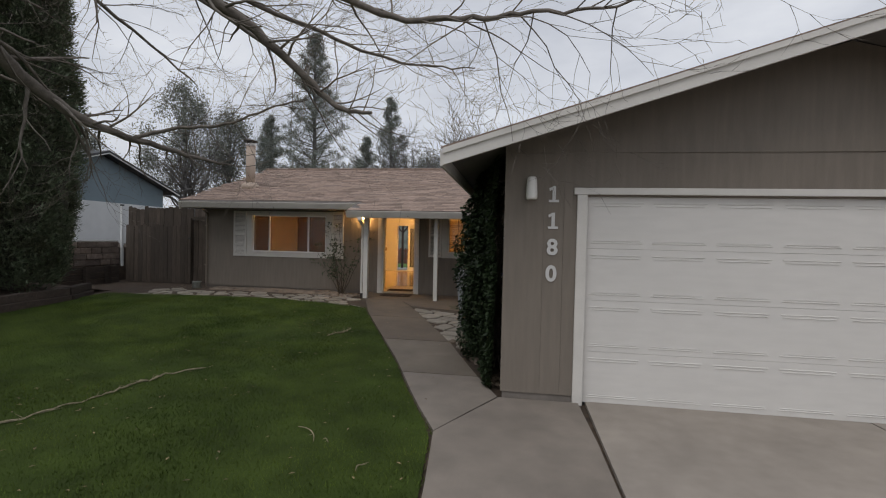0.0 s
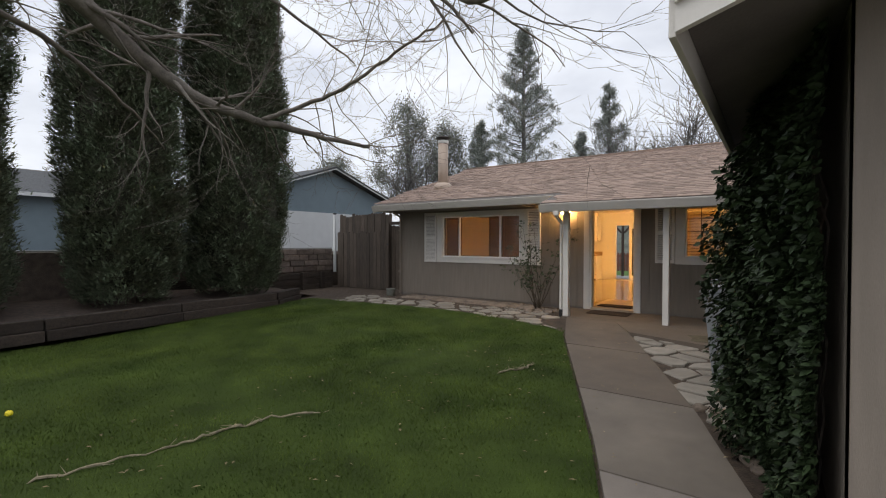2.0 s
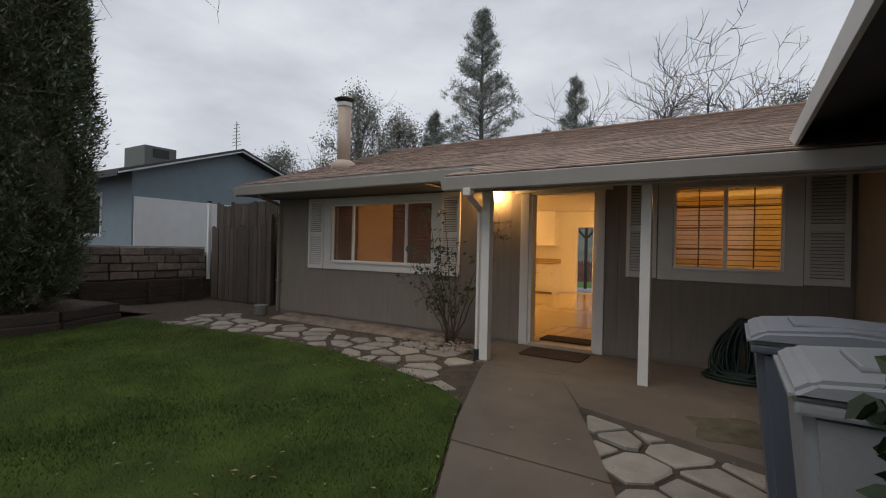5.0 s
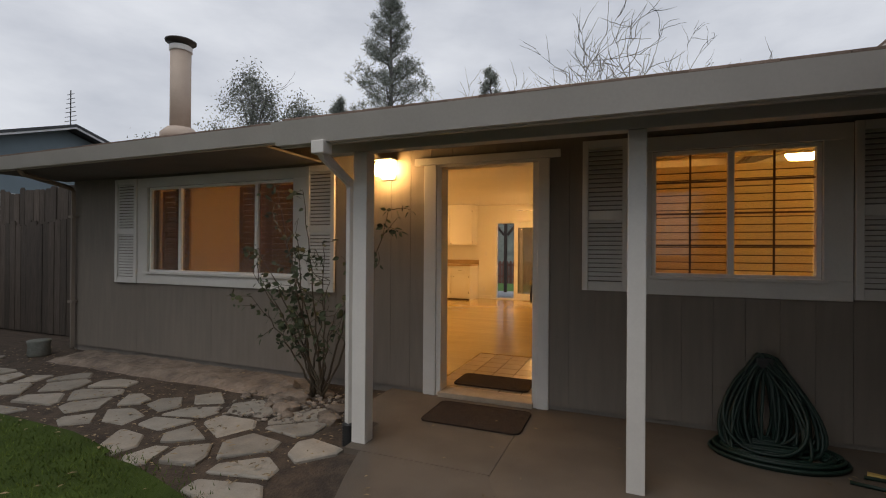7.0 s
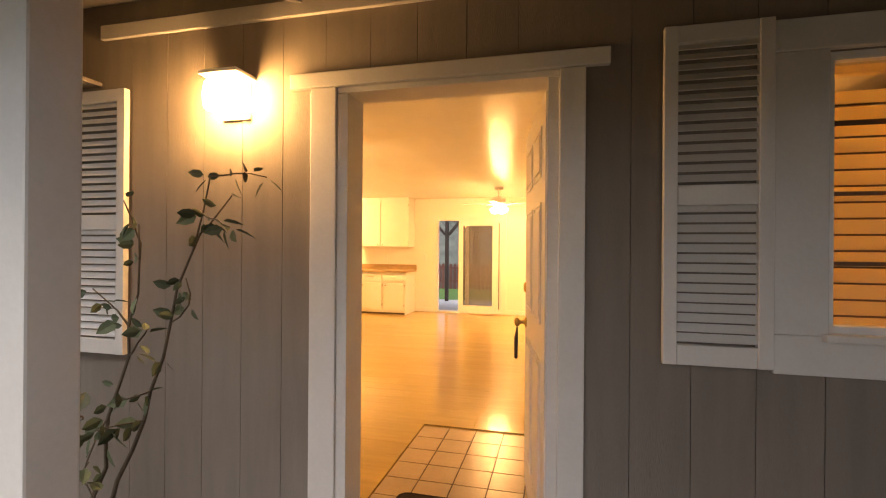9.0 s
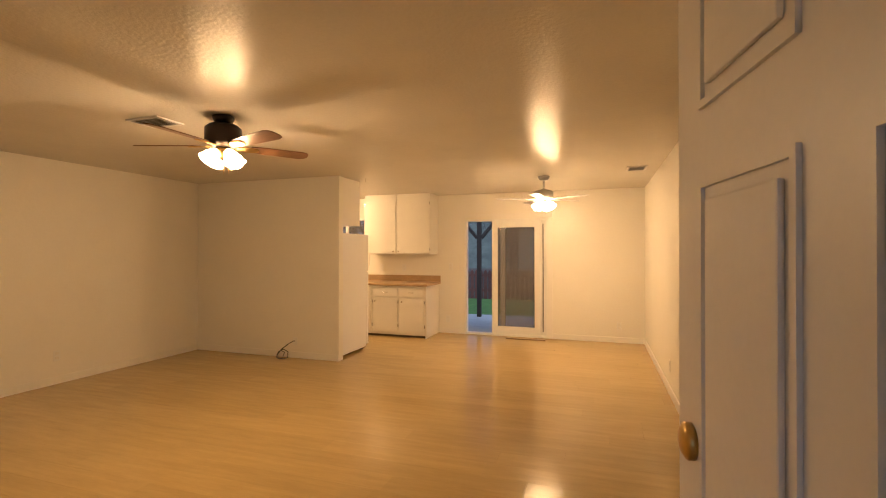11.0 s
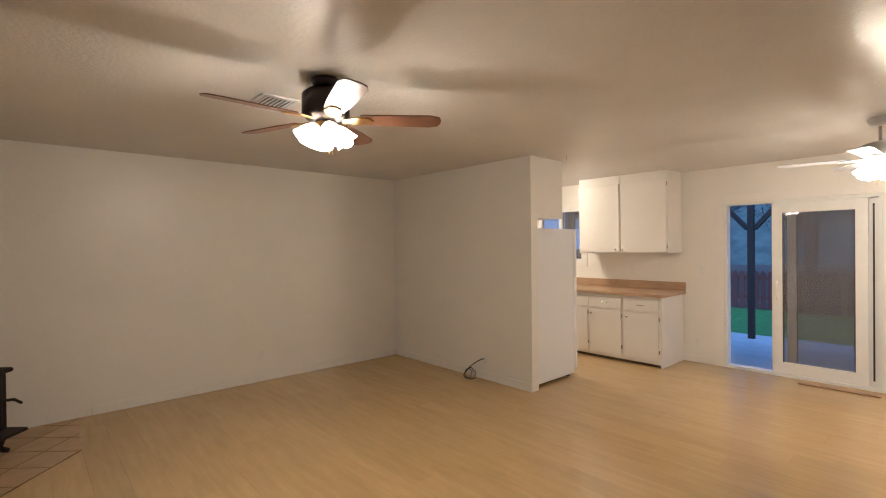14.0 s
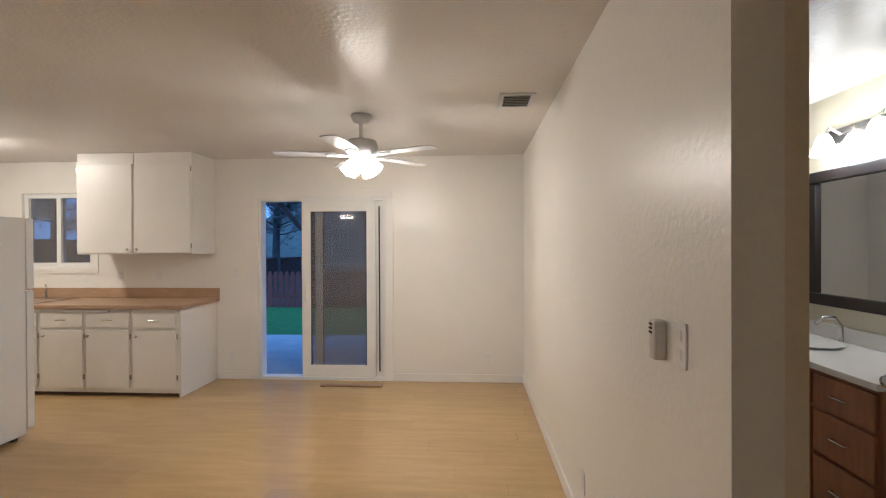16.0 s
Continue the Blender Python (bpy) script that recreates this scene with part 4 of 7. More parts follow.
def quad_mesh(name, v, material):
    """A mesh from an (n, 4, 3) block of quads."""
    n = len(v)
    me = bpy.data.meshes.new(name)
    me.vertices.add(4 * n)
    me.vertices.foreach_set("co", v.astype(np.float32).ravel())
    me.loops.add(4 * n)
    me.loops.foreach_set("vertex_index", np.arange(4 * n, dtype=np.int32))
    me.polygons.add(n)
    me.polygons.foreach_set("loop_start", np.arange(0, 4 * n, 4, dtype=np.int32))
    me.update(calc_edges=True)
    me.materials.append(material)
    return me


def tie_x(y):
    return float(np.interp(y, [-3, 4.6, 6.7, 9.0, 9.8], [-9.0, -9.3, -9.56, -9.74, -10.2]))


build_lawn()


def dry_runner(pts, label):
    bm = bmesh.new()
    fine = []
    for a, b in zip(pts, pts[1:]):
        for k in range(5):
            p = Vector(a).lerp(Vector(b), k / 5)
            fine.append(p + Vector((rng.normal(0, 0.012), rng.normal(0, 0.012), rng.normal(-0.002, 0.007))))
    tube(bm, fine, [0.004] + [float(rng.uniform(0.006, 0.013)) for _ in fine[2:]] + [0.004], 6)
    for k in range(24):
        i = rng.integers(0, len(pts) - 1)
        f = rng.random()
        p = Vector(pts[i]).lerp(Vector(pts[i + 1]), f)
        q = p + Vector((rng.normal(0, 0.05), rng.normal(0, 0.05), 0.015 + 0.02 * rng.random()))
        tube(bm, [p, q], [0.004, 0.0015], 3)
    solid("surface_root", bm, DRY, label, "tree root")


dry_runner([(x, y, ground_z(y) + 0.02 + 0.01 * math.sin(3 * x)) for x, y in ((-4.31, 3.26), (-4.19, 3.57), (-4.12, 3.96), (-4.06, 4.27), (-4.09, 4.5), (-3.97, 4.67), (-4.02, 4.85), (-3.63, 5.23))], "pale exposed tree root snaking across the lawn")
dry_runner([(-2.95, 7.05, -0.09), (-2.8, 7.35, -0.08), (-2.72, 7.6, -0.07)], "short pale exposed root in the lawn")
b = bmesh.new()
for dx, dy, rr in ((0, 0, 0.03), (0.025, 0.01, 0.022), (-0.02, 0.02, 0.02)):
    bmesh.ops.create_icosphere(b, subdivisions=1, radius=rr, matrix=Matrix.Translation((dx, dy, 0.02)))
solid("yellow_flower", b, mat("yellow_petal", (0.75, 0.60, 0.03), 0.6, vary=0.1, bump=0), "small yellow flower on the lawn", "flower").location = (-5.89, 3.50, -0.15)


def lawn_twig(x, y, turn, length):
    bm = bmesh.new()
    pts = [(length * (t - 0.5), 0.22 * length * math.sin(2.6 * t), 0.035 + 0.012 * math.sin(5 * t)) for t in np.linspace(0, 1, 9)]
    tube(bm, pts, [0.002, 0.004, 0.005, 0.005, 0.005, 0.004, 0.004, 0.003, 0.0015], 5)
    tube(bm, [pts[5], (pts[5][0] + 0.04, pts[5][1] - 0.05, 0.05)], [0.003, 0.0015], 4)
    solid("twig", bm, DRY, "pale fallen twig lying on the grass", "twig", "twigs on the lawn").matrix_basis = pose(x, y, ground_z(y), 0, 0, turn)


TWIGS = [(-1.70, 3.61, -51, 0.34), (-1.04, 3.17, 70, 0.15), (-1.47, 3.53, -30, 0.06)]
for x, y, turn, length in TWIGS:
    lawn_twig(x, y, turn, length)


def fallen_leaves():
    n = 1500
    x, y = rng.uniform(-5.0, -0.6, n), rng.uniform(2.0, 11.6, n)
    z = -0.18 + 0.18 * np.clip((y - 5) / 5.6, 0, 1) + 0.03
    bed = rng.random(n) < 0.72
    x[bed], y[bed] = rng.uniform(-9.3, -3.7, bed.sum()), rng.uniform(10.1, 11.9, bed.sum())
    z[bed] = rng.uniform(-0.012, 0.02, bed.sum())
    a = rng.uniform(0, 6.28, n)
    s = rng.uniform(0.006, 0.018, n)
    v = np.empty((n, 4, 3))
    for k, (u, w) in enumerate(((-1.6, 0), (0, -0.6), (1.6, 0), (0, 0.6))):
        v[:, k] = np.stack([x + s * (u * np.cos(a) - w * np.sin(a)), y + s * (u * np.sin(a) + w * np.cos(a)), z + 0.004 * (k % 2)], 1)
    tagged(new("fallen_leaves", quad_mesh("fallen_leaves", v, mat("brown_leaf", (0.22, 0.16, 0.09), 0.8, vary=0.4, scale=30, bump=0, rand=0.5, island=True))), "small dry fallen leaves scattered on lawn and walk", "leaves", kind="stuff")


fallen_leaves()


# ---- raised bed, retaining wall, fence, neighbour ----
def timber_edging():
    pts = [(-9.0, -3.0), (-9.14, 2.2), (-9.3, 4.6), (-9.56, 6.7), (-9.74, 8.9), (-10.25, 9.9)]
    for layer, (zo, inset) in enumerate(((-0.15, 0.0), (0.02, -0.05))):
        for i, (a, b) in enumerate(zip(pts, pts[1:])):
            d = Vector((b[0] - a[0], b[1] - a[1], 0))
            L = d.length
            bm = boxes(((0, -0.09, 0), (L - 0.02, 0.09, 0.165)), bevel=0.018)
            bmesh.ops.subdivide_edges(bm, edges=[e for e in bm.edges if e.calc_length() > 1], cuts=7)
            for v in bm.verts:
                v.co += Vector((0, 0.012 * noise.noise(v.co * 2 + Vector((i, layer, 0))), 0.012 * noise.noise(v.co * 2 + Vector((0, i, layer)))))
            ob = solid("landscape_timber", bm, TIMBER, "dark weathered timber edging the raised bed", "landscape timber", "timbers round the bed")
            ob.matrix_basis = pose(a[0] + inset, a[1], zo + 0.04 * (a[1] > 2), 0, 0, math.degrees(math.atan2(d.y, d.x)))


timber_edging()


def raised_bed():
    bm = bmesh.new()
    xs, ys = np.linspace(-11.8, -9.2, 12), np.linspace(-3, 12.3, 40)
    g = {}
    for i, x in enumerate(xs):
        for j, y in enumerate(ys):
            xx = min(x, tie_x(y) - 0.02)
            rise = 0.17 if y < 9.6 else 0.17 * max(0.0, 1 - (y - 9.6) / 1.0)
            g[i, j] = bm.verts.new((xx - 0.0008 * i, y, rise + 0.16 * (tie_x(y) - xx) / 2.4 * (1 if y < 10.4 else 0.15) - 0.05 + 0.05 * noise.noise((x * 1.5, y * 1.5, 3))))
    for i in range(len(xs) - 1):
        for j in range(len(ys) - 1):
            bm.faces.new((g[i, j], g[i + 1, j], g[i + 1, j + 1], g[i, j + 1]))
    solid("planting_bed", bm, mat("reddish_mulch", (0.070, 0.046, 0.034), 0.95, vary=0.5, scale=14, bump=1.0, fine=45, stain=0.2), "dark reddish mulch in the raised bed", "planting bed", kind="structure", smooth=True)


raised_bed()


def block_wall():
    w = thing("block_wall", (-11.95, 0, 0), "rough brown split-face block retaining wall", "retaining wall", kind="structure")
    part("core", boxes(((-0.2, -3, -0.1), (-0.02, 12.45, 1.17))), BLOCK, w)
    r = random.Random(3)
    for c in range(4):
        z0 = 0.50 + c * 0.172
        y = 6.5 + r.uniform(-0.3, 0)
        while y < 12.42:
            L = r.uniform(0.32, 0.62)
            y1 = min(y + L, 12.45)
            bm = boxes(((-0.02, y + 0.008, z0 + 0.006), (0.05 + r.uniform(0, 0.05), y1 - 0.008, z0 + 0.166)), bevel=0.022)
            for v in bm.verts:
                v.co.x += 0.02 * noise.noise(v.co * 9)
                v.co.z += 0.008 * noise.noise(v.co * 7)
            part("block", bm, BLOCK, w)
            y = y1
    part("cap", bevelled((-0.25, -3, 1.185), (0.04, 12.46, 1.22), 0.012), mat("pale_cap", (0.30, 0.30, 0.29), 0.9, vary=0.1, bump=0.2), w, "pale concrete cap")
    low = thing("timber_retainer", (-11.75, 0, 0), "dark timber retaining boards with square posts", "retaining wall", kind="structure")
    for k in range(3):
        part("board", bevelled((-0.05, 7.0, -0.05 + 0.18 * k), (0.03, 12.3, 0.12 + 0.18 * k), 0.01), TIMBER, low)
    for y in (8.4, 9.9, 11.15, 11.85):
        part("post", bevelled((0.032, y - 0.06, -0.1), (0.15, y + 0.06, 0.50), 0.012), TIMBER, low)
    solid("upper_yard", boxes(((-40, -20, -0.1), (-12.16, 40, 1.0))), SOIL, "dark soil of the neighbour's higher yard", "ground", kind="structure")


block_wall()


def board_fence(name, label, p0, p1, z0, z1, bw, seed, dog=0.03):
    f = thing(name, (p0[0], p0[1], z0), label, "fence", turn=math.degrees(math.atan2(p1[1] - p0[1], p1[0] - p0[0])))
    L = math.hypot(p1[0] - p0[0], p1[1] - p0[1])
    r = random.Random(seed)
    x = 0.0
    while x < L - 0.04:
        w = min(bw * r.uniform(0.92, 1.05), L - x)
        h = (z1 - z0) * r.uniform(0.97, 1.015)
        bm = bmesh.new()
        prism(bm, [(x + 0.004, 0), (x + w - 0.004, 0), (x + w - 0.004, h - dog), (x + w - 0.004 - dog, h), (x + 0.004 + dog, h), (x + 0.004, h - dog)], r.uniform(-0.012, 0.004), r.uniform(0.014, 0.02), "y")
        part("board", bm, WOOD_GREY, f)
        x += w
    for z in ((z1 - z0) * 0.2, (z1 - z0) * 0.8):
        part("rail", bevelled((0, 0.025, z - 0.045), (L, 0.06, z + 0.045), 0.004), WOOD_GREY, f)
    return f


board_fence("tall_fence", "tall weathered dog-eared board fence beside the house", (-11.72, 12.62), (-9.55, 12.66), 0.0, 2.26, 0.14, 1)
board_fence("fence_gate", "weathered grey board gate closed beside the house", (-9.5, 12.62), (-8.70, 12.62), 0.03, 1.86, 0.14, 2)
board_fence("low_fence", "lower weathered board fence panel before the tall one", (-11.66, 12.47), (-9.62, 12.50), 0.0, 1.72, 0.14, 3)
board_fence("back_side_fence", "dark weathered board fence closing the side yard", (-11.7, 15.6), (-8.72, 15.6), 0.0, 2.42, 0.14, 9)
fp = thing("fence_post", (-9.55, 12.52, 0), "weathered gate post with dark latch", "fence post")
part("shaft", bevelled((-0.045, -0.045, 0), (0.045, 0.045, 1.95), 0.006), WOOD_GREY, fp)
part("latch", bevelled((-0.02, -0.06, 1.32), (0.05, -0.046, 1.36), 0.003), DARK, fp, "dark metal latch")
cr = thing("gate_header", (-9.55, 12.56, 1.90), "weathered rail over the gate", "rail")
part("beam", bevelled((0, -0.02, 0), (0.86, 0.02, 0.09), 0.004), WOOD_GREY, cr)
vp = thing("white_fence_post", (-11.83, 12.50, 0.45), "white vinyl fence post above the block wall", "post")
part("shaft", bevelled((-0.035, -0.035, 0), (0.035, 0.035, 1.82), 0.006), WHITE_WALL, vp)
part("cap", bevelled((-0.04, -0.04, 1.821), (0.04, 0.04, 1.87), 0.008), DARK, vp)


def neighbour_house():
    h = thing("neighbour_house", (-16.3, 12.8, 0), "blue-grey stucco house with charcoal gable roof", "house")
    zt = 3.42
    bm = boxes(((-13, 0, 0.9), (0, 6.7, zt)))
    prism(bm, [(0, zt), (6.7, zt), (3.35, zt + 1.12)], -0.15, 0, "x")
    part("wall", bm, BLUE_WALL, h)
    part("lower_wall", boxes(((0.002, 0.05, 0.95), (0.05, 6.65, 2.66))), WHITE_WALL, h, "white painted lower wall")
    for s in (0, 1):
        ya, yb = (-0.55, 3.35) if s == 0 else (7.25, 3.35)
        za = zt + 1.17 - 3.9 * 0.335
        bm = bmesh.new()
        prism(bm, [(ya, za), (yb, zt + 1.17), (yb, zt + 1.25), (ya, za + 0.08)], -13.5, 0.45, "x")
        part("roof", bm, GREY_ROOF, h, "charcoal shingle roof")
        bm = bmesh.new()
        prism(bm, [(ya, za - 0.05), (yb, zt + 1.12), (yb, zt + 1.17), (ya, za)], 0.40, 0.44, "x")
        part("rake_board", bm, WHITE_WALL, h)
    part("fascia", boxes(((-13.5, -0.58, zt - 0.26), (0.40, -0.552, zt - 0.14))), GREY_ROOF, h)
    for x0, x1 in ((-3.6, -2.0), (-7.5, -6.3), (-10.4, -9.0)):
        w = part("window", boxes(((x0 - 0.1, -0.03, 1.45), (x1 + 0.1, 0.0 - 0.002, 2.85))), WHITE_WALL, h, "white framed window")
        m = (x0 + x1) / 2
        for a, b in ((x0, m - 0.04), (m + 0.04, x1)):
            part("pane", boxes(((a, -0.045, 1.55), (b, -0.031, 2.75))), GLASS_DARK, w)
    part("wing", boxes(((-19, -10.8, 0.9), (-10, 0.0, 3.45))), BLUE_WALL, h)
    bm = bmesh.new()
    prism(bm, [(-19.6, 3.35), (-9.4, 3.35), (-9.4, 3.47), (-14.5, 5.0), (-19.6, 3.47)], -11.3, 0.5, "y")
    part("wing_roof", bm, GREY_ROOF, h, "charcoal shingle roof")
    part("fascia", boxes(((-9.4, -11.3, 3.30), (-9.37, -0.6, 3.46))), WHITE_WALL, h)
    w = part("window", boxes(((-10, -6.6, 1.5), (-9.96, -5.2, 2.8))), WHITE_WALL, h, "white framed window")
    part("pane", boxes(((-9.958, -6.5, 1.6), (-9.94, -5.3, 2.7))), GLASS_DARK, w)
    c = part("cooler", bevelled((-5.6, 2.2, zt + 0.60), (-4.0, 3.4, zt + 1.62), 0.02), mat("drab_cooler_metal", (0.12, 0.13, 0.12), 0.7, vary=0.1, bump=0.1), h, "drab rooftop cooler box")
    part("cooler_louvre", boxes(((-3.998, 2.5, zt + 1.2), (-3.97, 3.1, zt + 1.52))), DARK, c)
    bm = bmesh.new()
    tube(bm, [(-0.8, 3.9, zt + 0.9), (-0.8, 3.9, zt + 2.5)], 0.015, 5)
    for k in range(7):
        tube(bm, [(-0.8 - 0.28 + 0.02 * k, 3.9, zt + 1.6 + 0.13 * k), (-0.8 + 0.28 - 0.02 * k, 3.9, zt + 1.6 + 0.13 * k)], 0.01, 4)
    part("antenna", bm, DARK, h, "thin roof antenna")


neighbour_house()

# ---- chimney pipe on the roof ----
ch = thing("flue_pipe", (-7.88, 12.92, house_roof_z(12.92)), "beige painted metal flue with dark rain cap", "chimney")
CREAM = mat("beige_flue_paint", (0.46, 0.36, 0.29), 0.6, vary=0.08, scale=5, bump=0.1, stain=0.1)
part("pipe", lathe(bmesh.new(), [(0.135, -0.12), (0.135, 1.22)], (0, 0, 0), 20), CREAM, ch, smooth=True)
part("collar", lathe(bmesh.new(), [(0.145, 1.221), (0.15, 1.23), (0.15, 1.29), (0.145, 1.30)], (0, 0, 0), 20), WHITE_METAL, ch, "pale metal collar")
part("cap", lathe(bmesh.new(), [(0.11, 1.301), (0.12, 1.34), (0.20, 1.355), (0.205, 1.375), (0.12, 1.41), (0.02, 1.42)], (0, 0, 0), 20), mat("dark_cap_metal", (0.06, 0.055, 0.05), 0.5, metal=0.6), ch, "dark metal rain cap", smooth=True)
part("flashing", lathe(bmesh.new(), [(0.26, -0.10), (0.255, 0.05), (0.17, 0.13), (0.14, 0.135)], (0, 0, 0), 20), CREAM, ch, smooth=True)


# ---- bins ----
def wheelie_bin(x, y, h, turn, body_m, lid_m, label):
    b = thing("wheelie_bin", (x, y, 0.02 if y > 9.3 else ground_z(y) + 0.015), label, "wheelie bin", "bins beside the garage", turn=turn)
    bm = bmesh.new()
    for (za, wa, da), (zb, wb, db) in (((0.03, 0.22, 0.24), (h - 0.09, 0.285, 0.325)),):
        vs = [bm.verts.new((sx * wa, sy * da, za)) for sx, sy in ((-1, -1), (1, -1), (1, 1), (-1, 1))] + [bm.verts.new((sx * wb, sy * db, zb)) for sx, sy in ((-1, -1), (1, -1), (1, 1), (-1, 1))]
        for f in ((0, 3, 2, 1), (4, 5, 6, 7), (0, 1, 5, 4), (1, 2, 6, 5), (2, 3, 7, 6), (3, 0, 4, 7)):
            bm.faces.new([vs[i] for i in f])
    bmesh.ops.bevel(bm, geom=bm.edges[:], offset=0.03, segments=3, affect="EDGES")
    part("body", bm, body_m, b, smooth=False)
    part("rim", bevelled((-0.305, -0.345, h - 0.11), (0.305, 0.345, h - 0.07), 0.012), body_m, b)
    bm = bmesh.new()
    prism(bm, [(-0.36, h - 0.068), (0.36, h - 0.068), (0.36, h - 0.04), (0.28, h + 0.005), (0.0, h + 0.02), (-0.30, h - 0.005), (-0.36, h - 0.045)], -0.315, 0.315, "x")
    bmesh.ops.bevel(bm, geom=bm.edges[:], offset=0.018, segments=3, affect="EDGES")
    lid = part("lid", bm, lid_m, b, "moulded plastic lid")
    part("lid_panel", bevelled((-0.16, -0.18, h + 0.004), (0.16, 0.16, h + 0.024), 0.008), lid_m, lid)
    bm = bmesh.new()
    tube(bm, [(-0.24, 0.37, h - 0.06), (0.24, 0.37, h - 0.06)], 0.015, 8)
    part("handle", bm, body_m, b)
    for sx in (-0.25, 0.25):
        bm = bmesh.new()
        tube(bm, [(sx - 0.03, 0.26, 0.10), (sx + 0.03, 0.26, 0.10)], 0.12, 18)
        part("wheel", bm, DARK, b, "black rubber wheel")


BIN_GREY = mat("grey_bin_plastic", (0.085, 0.10, 0.125), 0.5, vary=0.08, scale=4, bump=0.08, stain=0.1)
LID_GREY = mat("grey_lid_plastic", (0.22, 0.24, 0.27), 0.5, vary=0.08, scale=4, bump=0.08, stain=0.08)
BIN_BLUE = mat("blue_bin_plastic", (0.012, 0.035, 0.20), 0.45, vary=0.1, scale=4, bump=0.08, stain=0.1)
BIN_PALE = mat("pale_bin_plastic", (0.26, 0.275, 0.29), 0.55, vary=0.08, scale=4, bump=0.08, stain=0.08)
wheelie_bin(-0.62, 9.55, 0.84, -90, BIN_BLUE, BIN_BLUE, "blue plastic wheelie bin with closed lid")
wheelie_bin(-0.71, 8.83, 1.01, -90, BIN_GREY, LID_GREY, "dark grey plastic wheelie bin, lid closed")
wheelie_bin(-0.63, 7.95, 1.03, -90, BIN_PALE, BIN_PALE, "pale grey plastic wheelie bin, lid closed")


# ---- hose on its wall hanger ----
def garden_hose():
    h = thing("garden_hose", (-1.03, 11.72, 0.02), "green garden hose draped in a heap from a wall hanger", "garden hose")
    r = random.Random(8)
    for k in range(32):
        bm = bmesh.new()
        if k < 13:
            w, dep = r.uniform(0.23, 0.31), r.uniform(0.08, 0.34)
        else:
            w, dep = r.uniform(0.03, 0.25), r.uniform(0.01, 0.16)
        top, ox, ph = r.uniform(0.47, 0.56), r.uniform(-0.035, 0.035), r.uniform(-0.05, 0.05)
        low = r.uniform(0.80, 1.0)
        pts = []
        for i in range(40):
            a = 2 * math.pi * i / 39
            q = (1 - math.cos(a)) / 2
            z = top * max(0.0, 1 - (q / low) ** 1.25) + 0.014 + 0.007 * (k % 6)
            wide = math.copysign(abs(math.sin(a)) ** 0.8, math.sin(a)) * (0.30 + 0.9 * q)
            wob = 0.012 * math.sin(3 * a + k)
            pts.append((ox + w * wide + ph * q + wob, 0.19 - dep * q ** 1.2 + wob, z))
        tube(bm, pts, 0.0115, 6)
        part("coil", bm, HOSE_GREEN, h, smooth=True)
    for k in range(10):
        bm = bmesh.new()
        R = 0.23 + 0.011 * k
        tube(bm, [(R * 1.12 * math.cos(a) + 0.01, -0.06 + R * 0.72 * math.sin(a), 0.012 + 0.012 * (k % 4)) for a in np.linspace(0, 2 * math.pi, 36)], 0.0115, 6)
        part("coil", bm, HOSE_GREEN, h, smooth=True)
    part("hanger", bevelled((-0.05, 0.16, 0.51), (0.05, 0.28, 0.58), 0.01), DARK, h, "dark wall hanger")
    bm = bmesh.new()
    tube(bm, [(0.3, -0.3, 0.012), (0.5, -0.36, 0.012), (0.62, -0.30, 0.012), (0.55, -0.22, 0.012), (0.4, -0.2, 0.012)], 0.0115, 6)
    part("hose_end", bm, HOSE_GREEN, h, smooth=True)
    s = solid("paint_stick", boxes(((-0.08, -0.02, 0), (0.08, 0.02, 0.02)), bevel=0.006), mat("yellow_wood", (0.55, 0.38, 0.12), 0.6), "short yellow wooden block on the slab", "wood block")
    s.matrix_basis = pose(-0.52, 11.55, 0.022, 0, 0, -20)


garden_hose()


